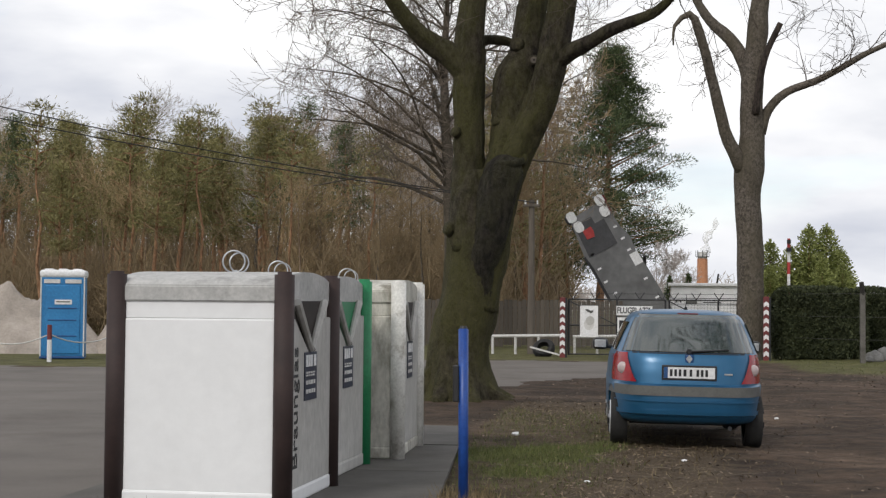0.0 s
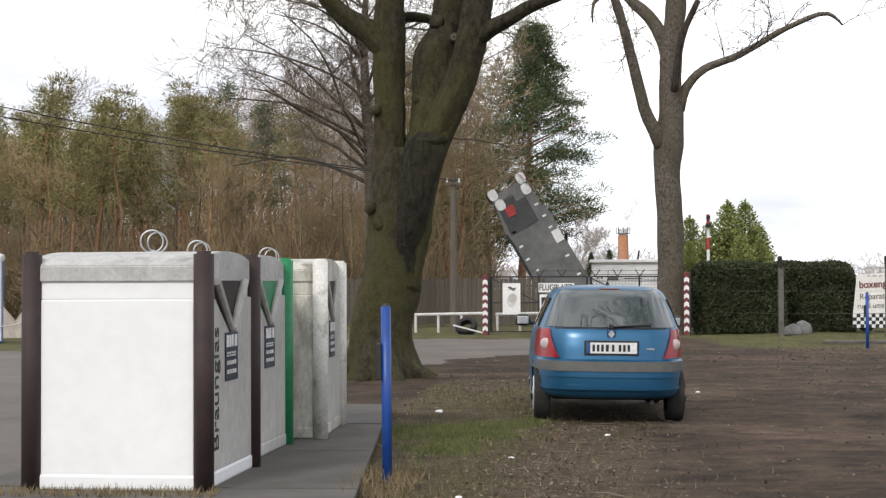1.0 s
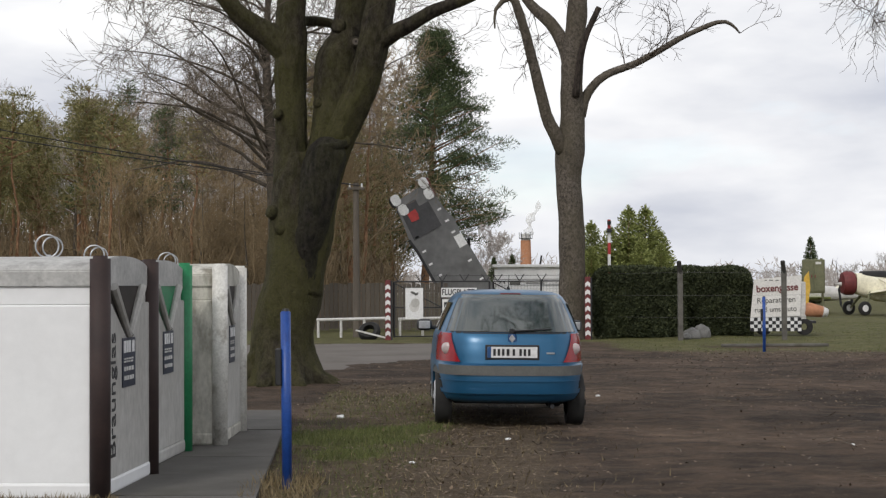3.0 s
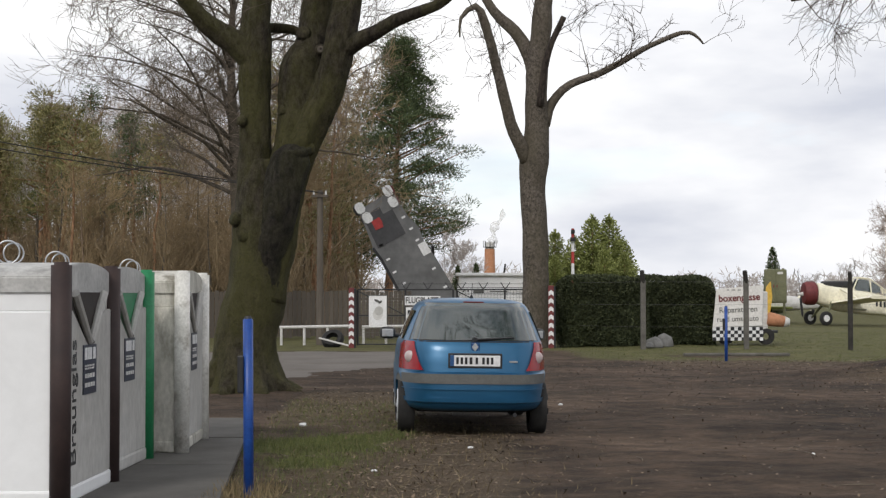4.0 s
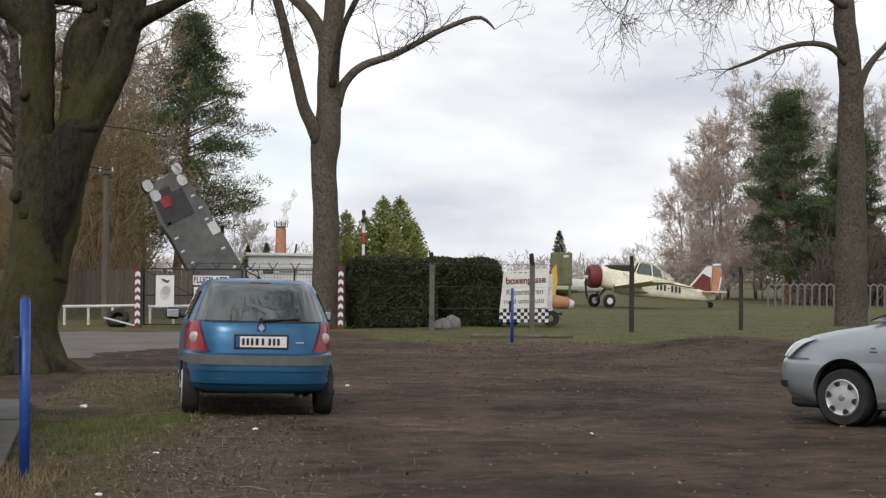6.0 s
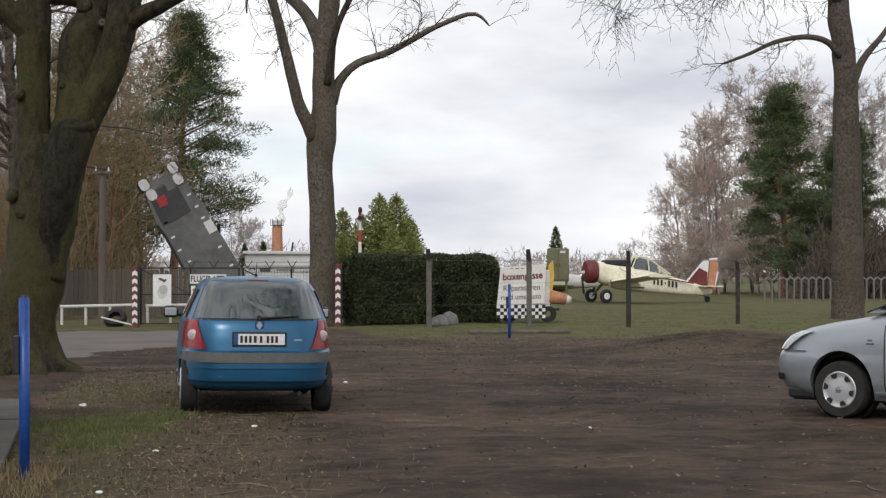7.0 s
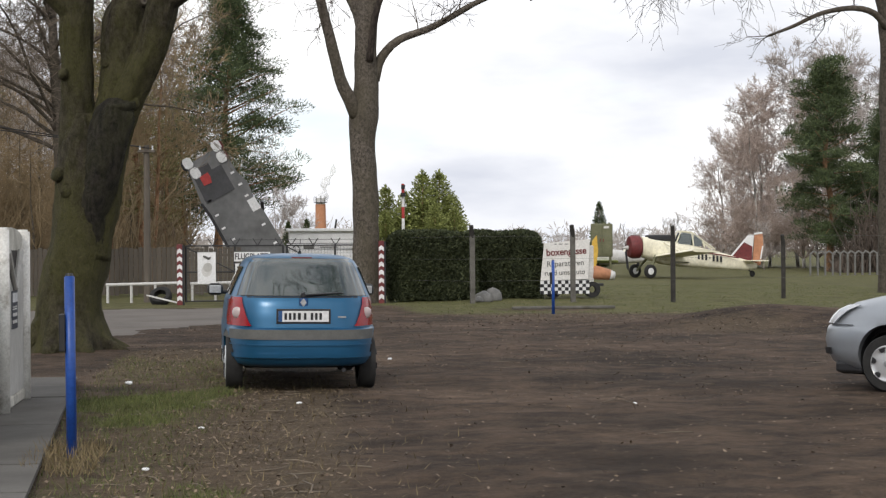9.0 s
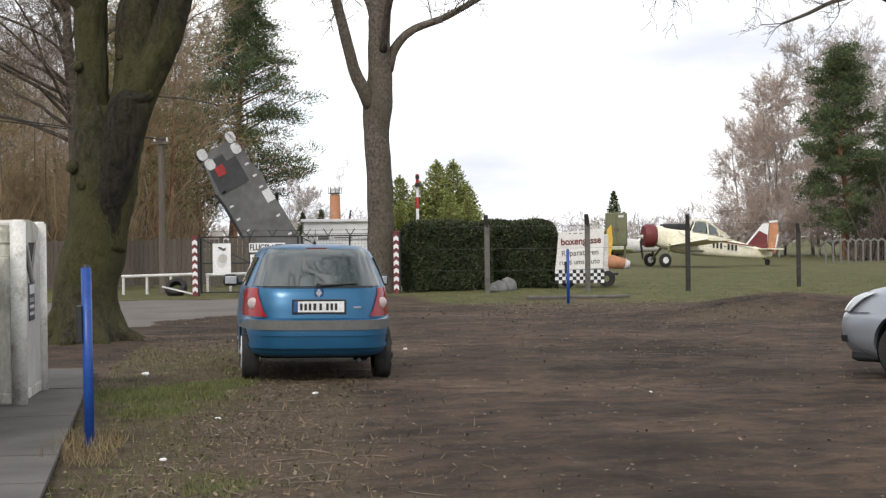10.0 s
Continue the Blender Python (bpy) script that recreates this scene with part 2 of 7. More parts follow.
M_SAND = surface("rubble_heap", (0.27, 0.235, 0.2), (0.44, 0.385, 0.335), 1.2, 0.95, bump=0.6, depth=0.05, fine=12)
M_POTTY = surface("blue_cabin_plastic", (0.02, 0.17, 0.40), (0.03, 0.22, 0.48), 2, 0.45, bump=0.05)
M_DARKBLUE = surface("dark_blue_plastic", (0.015, 0.07, 0.2), (0.02, 0.09, 0.25), 2, 0.5, bump=0.05)
# near-black stand-in for shade inside bin openings, car cabins and rot holes
M_GLOOM = surface("dark_inside", (0.02, 0.016, 0.013), (0.035, 0.027, 0.022), 4, 0.8, bump=0.1)
M_LINEN = surface("banner_cloth", (0.70, 0.68, 0.65), (0.80, 0.78, 0.75), 2, 0.7, bump=0.1)
M_REDGLASS = surface("red_lamp_lens", (0.27, 0.002, 0.007), (0.33, 0.003, 0.01), 8, 0.2, bump=0, coat=0.0)
M_CLEARLENS = surface("clear_lamp_lens", (0.42, 0.34, 0.34), (0.54, 0.45, 0.44), 8, 0.2, bump=0, coat=0.6, grit=0.2)
M_HEADLENS = surface("headlight_lens", (0.50, 0.52, 0.54), (0.66, 0.68, 0.70), 5, 0.15, 0.35, bump=0, coat=0.8, grit=0.15)


def glass_pane(name, tint, rough=0.02):
    """Tinted safety glass with a slightly wavy outer face."""
    m, nt, bs = shader(name)
    bs.inputs["Base Color"].default_value = (*tint, 1)
    bs.inputs["Roughness"].default_value = rough
    bs.inputs["Transmission Weight"].default_value = 0.6
    bs.inputs["IOR"].default_value = 1.6
    bs.inputs["Coat Weight"].default_value = 1.0
    bs.inputs["Coat IOR"].default_value = 1.75
    bs.inputs["Coat Roughness"].default_value = 0.02
    bumped(nt, bs, noise_node(nt, 2.6, 1, 0.4), 0.2, 0.015)
    return m


M_GLASS = glass_pane("tinted_car_glass", (0.05, 0.08, 0.075))
M_HUB = surface("silver_hub_plastic", (0.56, 0.57, 0.58), (0.64, 0.65, 0.66), 8, 0.35, 0.5, bump=0, grit=0.15)
M_TAR = surface("tarred_concrete", (0.018, 0.016, 0.014), (0.05, 0.045, 0.04), 5, 0.9, bump=0.3)
M_PALEFRAME = surface("pale_frame_concrete", (0.13, 0.127, 0.115), (0.2, 0.196, 0.185), 2, 0.9, bump=0.2)

# ---- building blocks ----
def finish(ob, mats, smooth=True):
    for m in mats if isinstance(mats, (list, tuple)) else [mats]:
        ob.data.materials.append(m)
    if smooth:
        ob.data.shade_smooth()
    return ob


def part(name, bm, material, parent=None, label="", smooth=False):
    me = bpy.data.meshes.new(name)
    bm.to_mesh(me)
    bm.free()
    ob = new(name, me)
    finish(ob, material, smooth)
    if parent:
        ob.parent = parent
    if label:
        tagged(ob, label)
    return ob


def raw(name, verts, faces, material, parent=None, smooth=True):
    me = bpy.data.meshes.new(name)
    me.from_pydata([tuple(v) for v in verts], [], faces)
    me.update()
    ob = new(name, me)
    finish(ob, material, smooth)
    if parent:
        ob.parent = parent
    return ob


def thing(name, m, label, category, group="", kind=""):
    ob = new(name)
    ob.matrix_basis = m
    return tagged(ob, label, category, group, kind)


def box(sx, sy, sz, at=(0, 0, 0), bevel=0.0, segments=2, bm=None, turn=None):
    """A box with its base centre at the given place."""
    bm = bm or bmesh.new()
    m = Matrix.Translation(at) @ (turn or Matrix()) @ Matrix.Translation((0, 0, sz / 2)) @ Matrix.Diagonal((sx, sy, sz, 1))
    geo = bmesh.ops.create_cube(bm, size=1, matrix=m)
    if bevel:
        edges = {e for v in geo["verts"] for e in v.link_edges}
        bmesh.ops.bevel(bm, geom=list(edges), offset=bevel, segments=segments, profile=0.5, affect="EDGES")
    return bm


def rod(p, q, r1, r2=None, sides=12, bm=None, bevel=0.0):
    """A straight round bar from p to q."""
    bm = bm or bmesh.new()
    p, q = Vector(p), Vector(q)
    d = q - p
    m = Matrix.Translation((p + q) / 2) @ d.to_track_quat("Z", "Y").to_matrix().to_4x4()
    geo = bmesh.ops.create_cone(bm, cap_ends=True, segments=sides, radius1=r1, radius2=r1 if r2 is None else r2, depth=d.length, matrix=m)
    if bevel:
        caps = [e for e in {e for v in geo["verts"] for e in v.link_edges} if any(len(f.verts) > 4 for f in e.link_faces)]
        bmesh.ops.bevel(bm, geom=caps, offset=bevel, segments=2, affect="EDGES")
    return bm


def prism(outline, depth, bm=None, m=None, bevel=0.0):
    """An outline in x and z pushed back along y by depth."""
    bm = bm or bmesh.new()
    m = m or Matrix()
    a = [bm.verts.new(m @ Vector((x, 0, z))) for x, z in outline]
    b = [bm.verts.new(m @ Vector((x, depth, z))) for x, z in outline]
    n = len(a)
    fs = [bm.faces.new(a), bm.faces.new(b[::-1])]
    for i in range(n):
        fs.append(bm.faces.new((a[i], b[i], b[(i + 1) % n], a[(i + 1) % n])))
    bmesh.ops.recalc_face_normals(bm, faces=fs)
    if bevel:
        bmesh.ops.bevel(bm, geom=list({e for f in fs for e in f.edges}), offset=bevel, segments=2, affect="EDGES")
    return bm


class Tubes:
    """Collects tapered, bent round limbs into one mesh."""

    def __init__(self):
        self.v, self.f = [], []

    def add(self, pts, radii, sides=6, wob=0.0, ridge=0.0):
        pts = [Vector(p) for p in pts]
        base = len(self.v)
        n = len(pts)
        side = None
        for i, p in enumerate(pts):
            d = (pts[min(i + 1, n - 1)] - pts[max(i - 1, 0)]).normalized()
            if side is None:
                side = d.orthogonal().normalized()
            side = (side - d * side.dot(d)).normalized()
            up = d.cross(side)
            r = radii[i]
            for k in range(sides):
                a = 2 * math.pi * k / sides
                rr = r
                if wob:
                    rr = r * (1 + wob * noise.noise(p * 1.7 + Vector((math.cos(a), math.sin(a), 0)) * 1.3))
                if ridge:
                    rr += ridge * noise.noise(Vector((math.cos(a) * r * 22, math.sin(a) * r * 22, p.z * 3.0))) + 0.6 * ridge * noise.noise(Vector((math.cos(a) * r * 50, math.sin(a) * r * 50, p.z * 9.0)))
                self.v.append(p + side * (rr * math.cos(a)) + up * (rr * math.sin(a)))
        for i in range(n - 1):
            o = base + i * sides
            for k in range(sides):
                j = (k + 1) % sides
                self.f.append((o + k, o + j, o + sides + j, o + sides + k))
        self.f.append(tuple(base + (n - 1) * sides + k for k in range(sides)))
        if sides > 3:
            self.f.append(tuple(base + k for k in range(sides))[::-1])

    def make(self, name, mat, parent=None):
        return raw(name, self.v, self.f, mat, parent)


def smooth_path(pts, step):
    """Catmull-Rom through (x, y, z, r) rows."""
    pts = [np.array(p, float) for p in pts]
    ext = [2 * pts[0] - pts[1]] + pts + [2 * pts[-1] - pts[-2]]
    out = []
    for i in range(1, len(ext) - 2):
        p0, p1, p2, p3 = ext[i - 1:i + 3]
        k = max(2, int(np.linalg.norm(p2[:3] - p1[:3]) / step))
        for j in range(k):
            t = j / k
            out.append(0.5 * (2 * p1 + (p2 - p0) * t + (2 * p0 - 5 * p1 + 4 * p2 - p3) * t * t + (3 * p1 - p0 - 3 * p2 + p3) * t ** 3))
    out.append(pts[-1])
    return out


def limb(tubes, rows, step=0.25, sides=14, wob=0.12, ridge=0.0):
    path = smooth_path(rows, step)
    tubes.add([p[:3] for p in path], [max(0.004, p[3]) for p in path], sides, wob, ridge)
    return path


def sprout(tubes, rnd, start, way, length, radius, depth, sides=4, droop=0.0, up=0.12, spread=0.75, kids=4, seg=5, bend=0.22, least=0.0035):
    """A wandering branch that carries smaller ones."""
    p = Vector(start)
    d = Vector(way).normalized()
    pts, rad = [p.copy()], [radius]
    for i in range(seg):
        d = (d + Vector((rnd.gauss(0, bend), rnd.gauss(0, bend), rnd.gauss(0, bend) + up - droop))).normalized()
        p = p + d * (length / seg)
        pts.append(p.copy())
        rad.append(max(least * 0.6, radius * (1 - 0.8 * (i + 1) / seg)))
    tubes.add(pts, rad, sides)
    if depth > 0:
        for k in range(kids):
            i = rnd.randint(1, seg)
            q = pts[i]
            dd = (pts[i] - pts[i - 1]).normalized()
            ax = Vector((rnd.gauss(0, 1), rnd.gauss(0, 1), rnd.gauss(0, 1))).normalized()
            nd = (dd + ax * spread).normalized()
            sprout(tubes, rnd, q, nd, length * rnd.uniform(0.42, 0.7), max(least, rad[i] * 0.6), depth - 1, max(3, sides - 1), droop, up, spread, kids, max(3, seg - 1), bend, least)


class Leaves:
    """Collects many small blades or leaf cards into one mesh."""

    def __init__(self):
        self.v, self.f = [], []

    def blade(self, p, d, side, length, width):
        o = len(self.v)
        self.v += [p - side * width, p + side * width, p + d * length]
        self.f.append((o, o + 1, o + 2))

    def leaf(self, p, d, side, length, width):
        o = len(self.v)
        self.v += [p, p + d * length * 0.5 + side * width, p + d * length, p + d * length * 0.5 - side * width]
        self.f.append((o, o + 1, o + 2, o + 3))

    def make(self, name, mat, parent=None):
        return raw(name, self.v, self.f, mat, parent, False)


def rvec(rnd):
    return Vector((rnd.gauss(0, 1), rnd.gauss(0, 1), rnd.gauss(0, 1))).normalized()


def lettering(name, text, size, m, mat, parent, depth=0.002, wide=1.0, align="CENTER", bold=0.0):
    cu = bpy.data.curves.new(name, "FONT")
    cu.body = text
    cu.size = size
    cu.offset = size * bold
    cu.extrude = depth
    cu.align_x = align
    cu.align_y = "CENTER"
    tmp = new(name, cu)
    bpy.context.view_layer.update()
    me = bpy.data.meshes.new_from_object(tmp.evaluated_get(bpy.context.evaluated_depsgraph_get()))
    bpy.data.objects.remove(tmp)
    ob = new(name, me)
    ob.data.materials.clear()
    ob.data.materials.append(mat)
    ob.parent = parent
    ob.matrix_basis = m @ Matrix.Diagonal((wide, 1, 1, 1))
    return ob

# ---- ground ----
def fbm(x, y, s, o=0.0):
    return noise.fractal(Vector((x * s + o, y * s - o, 0.37 + o)), 1.0, 2.0, 4)


def smooth(a, b, v):
    t = min(1.0, max(0.0, (v - a) / (b - a)))
    return t * t * (3 - 2 * t)


def road_dist(x, y):
    """Signed distance into the asphalt: the lane beside the bins bends right towards the gate."""
    if y < 20:
        right = -4.0
    elif y < 27:
        right = -4.0 + 1.6 * smooth(20, 27, y)
    else:
        right = -2.4 + 4.4 * smooth(27, 34.5, y)
    left_far = 31.4 + 7.4 * smooth(-11, -5, x)
    return min(right - x, left_far - y, x + 40)


def grass_amount(x, y):
    g = 0.0
    edge = 0.35 * fbm(x, y, 0.7) + 0.2 * fbm(x, y, 2.1, 3)
    # verge beside the paving, round the big trunk
    v = smooth(-2.3, -1.9, x) * (1 - smooth(-0.75, 0.25, x + edge - 0.02 * (y - 10))) * smooth(6, 7, y) * (1 - smooth(19, 22, y))
    patch = 0.26 + 0.68 * smooth(0.08, 0.46, fbm(x, y, 0.42, 7) + 0.3 * math.exp(-((x + 1.0) / 0.7) ** 2 - ((y - 12.6) / 1.3) ** 2) + 0.25 * math.exp(-((x + 0.9) / 0.7) ** 2 - ((y - 10.2) / 0.8) ** 2))
    g = max(g, v * patch)
    # airfield meadow behind the fence line
    line = 33.5 - 2.5 * smooth(7, 12, x) + 3.0 * smooth(-2, 3, -x + 3) + 1.5 * edge
    m = smooth(line - 2.0, line + 2.5, y) * smooth(2.6, 4.2, x)
    g = max(g, m * (0.75 + 0.25 * smooth(-0.2, 0.2, edge)))
    # verge in front of the gate and beyond the lane
    g = max(g, smooth(38.5, 39.6, y + edge) * (0.6 + 0.4 * smooth(-0.1, 0.2, edge)))
    g = max(g, smooth(31.2, 32.0, y) * (1 - smooth(-10, -8.5, x)))
    # bare bed in front of the banner
    g *= 1 - 0.9 * math.exp(-((x - 7.0) / 1.5) ** 2 - ((y - 36.6) / 1.8) ** 2)
    return min(1.0, g)


def ground_height(x, y):
    h = 0.035 * fbm(x, y, 0.35) * smooth(-2.2, -1.2, x) + 0.02 * fbm(x, y, 1.6, 4) * smooth(-2.2, -1.2, x)
    if road_dist(x, y) > -0.4 and y > 17:
        h *= 0.2
    h += 0.34 * math.exp(-((x - 9.2) / 1.9) ** 2 - ((y - 27.2) / 1.7) ** 2) + 0.30 * math.exp(-((x - 12.4) / 2.4) ** 2 - ((y - 26.6) / 1.6) ** 2)
    h += 0.05 * math.exp(-((x + 2.4) ** 2 + (y - 22.2) ** 2) / 1.6)
    if y > 60:
        h *= 0.3
    d = road_dist(x, y)
    if d > -0.8:
        h += (0.012 - h) * smooth(-0.8, -0.05, d) * (1 - smooth(0.25, 0.5, d))
    return h - 0.02


def axis(parts):
    out = []
    for a, b, s in parts:
        n = max(1, int(round((b - a) / s)))
        out += [a + (b - a) * i / n for i in range(n)]
    return out + [parts[-1][1]]


def build_ground():
    xs = axis([(-1500, -200, 260), (-200, -40, 20), (-40, -8, 2), (-8, -2.4, 0.4), (-2.4, 8, 0.13), (8, 20, 0.4), (20, 60, 4), (60, 200, 28), (200, 1500, 260)])
    ys = axis([(-400, -20, 60), (-20, 6, 2), (6, 22, 0.13), (22, 45, 0.32), (45, 80, 2), (80, 200, 20), (200, 2600, 300)])
    verts = [(x, y, ground_height(x, y)) for y in ys for x in xs]
    w = len(xs)
    faces = [(j * w + i, j * w + i + 1, (j + 1) * w + i + 1, (j + 1) * w + i) for j in range(len(ys) - 1) for i in range(w - 1)]
    ob = raw("ground", verts, faces, M_GROUND)
    at = ob.data.attributes.new("grass", "FLOAT", "POINT")
    at.data.foreach_set("value", [grass_amount(v[0], v[1]) for v in verts])
    ld = ob.data.attributes.new("litter", "FLOAT", "POINT")
    ld.data.foreach_set("value", [litter_amount(v[0], v[1]) for v in verts])
    return tagged(ob, "dark trodden earth lot merging into mossy grass and meadow", "ground", kind="structure")


def litter_amount(x, y):
    """Where dry leaves and straw lie thick: along the verge's edge and near the trunk."""
    a = math.exp(-((x + 0.3 - 0.04 * (y - 10)) / 0.95) ** 2) * smooth(6, 7.5, y) * (1 - smooth(15.5, 18, y))
    b = smooth(-2.2, -1.9, x) * (1 - smooth(-0.4, 0.8, x)) * smooth(16, 18, y) * (1 - smooth(21, 23, y)) * 0.7
    c = 0.7 * math.exp(-((x - 8.2) / 1.5) ** 2 - ((y - 25.5) / 1.5) ** 2)
    d = 0.5 * smooth(27, 32, y) * (1 - smooth(36, 38, y)) * smooth(3.0, 5.0, x)
    return max(a, b, c, d)


def ground_material():
    m, nt, bs = shader("earth_and_grass")
    co = nt.nodes.new("ShaderNodeTexCoord").outputs["Object"]
    broad = noise_node(nt, 0.4, 6, 0.65, (0.8, 1.0, 1), co)
    mid = noise_node(nt, 3.0, 7, 0.7, (0.8, 1.0, 1), co)
    fine = noise_node(nt, 26, 6, 0.75, None, co)
    earth = ramp(nt, broad, [(0.36, (0.031, 0.021, 0.0135)), (0.5, (0.07, 0.048, 0.033)), (0.64, (0.12, 0.084, 0.059))])
    earth = blend(nt, 0.85, earth, ramp(nt, mid, [(0.36, (0.42, 0.42, 0.42)), (0.64, (1.4, 1.38, 1.34))]), "MULTIPLY")
    earth = blend(nt, 0.85, earth, ramp(nt, fine, [(0.33, (0.65, 0.65, 0.65)), (0.7, (1.3, 1.28, 1.25))]), "MULTIPLY")
    green = ramp(nt, noise_node(nt, 1.3, 6, 0.7, None, co), [(0.3, (0.068, 0.06, 0.026)), (0.5, (0.094, 0.092, 0.034)), (0.72, (0.16, 0.138, 0.06))])
    green = blend(nt, 0.7, green, ramp(nt, fine, [(0.3, (0.5, 0.5, 0.5)), (0.7, (1.4, 1.4, 1.4))]), "MULTIPLY")
    straw = ramp(nt, noise_node(nt, 14, 6, 0.8, None, co), [(0.3, (0.045, 0.033, 0.02)), (0.5, (0.085, 0.062, 0.038)), (0.7, (0.18, 0.135, 0.085))])
    ga = nt.nodes.new("ShaderNodeAttribute")
    ga.attribute_name = "grass"
    la = nt.nodes.new("ShaderNodeAttribute")
    la.attribute_name = "litter"
    add = nt.nodes.new("ShaderNodeMath")
    add.operation = "MULTIPLY_ADD"
    nt.links.new(mid, add.inputs[0])
    add.inputs[1].default_value = 0.9
    nt.links.new(la.outputs["Fac"], add.inputs[2])
    lf = ramp(nt, add.outputs[0], [(0.74, (0, 0, 0)), (1.15, (0.7, 0.7, 0.7))])
    add2 = nt.nodes.new("ShaderNodeMath")
    add2.operation = "MULTIPLY_ADD"
    nt.links.new(noise_node(nt, 5, 5, 0.7, None, co), add2.inputs[0])
    add2.inputs[1].default_value = 0.8
    nt.links.new(ga.outputs["Fac"], add2.inputs[2])
    gf = ramp(nt, add2.outputs[0], [(0.62, (0, 0, 0)), (1.0, (1, 1, 1))])
    col = blend(nt, lf, earth, straw)
    col = blend(nt, gf, col, green)
    nt.links.new(col, bs.inputs["Base Color"])
    bs.inputs["Roughness"].default_value = 0.95
    bs.inputs["Specular IOR Level"].default_value = 0.25
    bumped(nt, bs, blend(nt, 0.4, mid, fine), 1.0, 0.055)
    return m


M_GROUND = ground_material()
ground = build_ground()


def build_road():
    xs = axis([(-60, -16, 4), (-16, -4.6, 0.5), (-4.6, 3.0, 0.16)])
    ys = axis([(-20, 8, 2), (8, 17, 0.6), (17, 39.5, 0.16)])
    w = len(xs)
    keep = {}
    verts, faces = [], []
    inside = [[road_dist(x, y) + (0.5 if y > 18 else 0.2) * fbm(x, y, 0.8, 2) + 0.25 * fbm(x, y, 3, 5) > 0 for x in xs] for y in ys]

    def vid(i, j):
        if (i, j) not in keep:
            keep[(i, j)] = len(verts)
            verts.append((xs[i], ys[j], -0.004 + 0.008 * fbm(xs[i], ys[j], 0.5)))
        return keep[(i, j)]

    for j in range(len(ys) - 1):
        for i in range(w - 1):
            if inside[j][i] and inside[j][i + 1] and inside[j + 1][i] and inside[j + 1][i + 1]:
                faces.append((vid(i, j), vid(i + 1, j), vid(i + 1, j + 1), vid(i, j + 1)))
    ob = raw("road", verts, faces, M_ASPHALT)
    return tagged(ob, "worn grey asphalt lane with patched holes", "road", kind="structure")


road = build_road()


def build_pavement():
    """Large concrete slabs beside the bins, a kerb on the side of the grass."""
    pav = thing("pavement", pose(0, 0, 0), "grey concrete slab strip under the bins", "pavement", kind="structure")
    rnd = random.Random(4)
    y = 6.0
    i = 0
    while y < 16.2:
        right0 = -1.44 - (y - 9.0) * 0.091
        right1 = -1.44 - (y + 1.2 - 9.0) * 0.091
        for x0, x1 in ((-4.25, -3.05), (-3.05, None)):
            a, b = (right0, right1) if x1 is None else (x1, x1)
            bm = prism([(x0 + 0.006, 0), (a - 0.006, 0), (a - 0.006, 0.035), (x0 + 0.006, 0.035)], 1.19)
            for v in bm.verts:
                if x1 is None and v.co.x > x0 + 0.3 and v.co.y > 0.5:
                    v.co.x += b - a
            ob = part("slab", bm, M_PAVE, pav)
            ob.location = (0, y, 0.004 + rnd.uniform(-0.004, 0.004))
            i += 1
        y += 1.2
    return pav


build_pavement()

# ---- bottle bins ----
def ring_curve(center, radius, wire, turn, parent, name="lifting_ring"):
    n = 28
    tubes = Tubes()
    pts = [turn @ Vector((radius * math.sin(a), 0, radius * (1 - math.cos(a)))) + Vector(center) for a in [2 * math.pi * k / n for k in range(n + 1)]]
    tubes.add(pts, [wire] * len(pts), 6)
    return tubes.make(name, M_STEEL, parent)


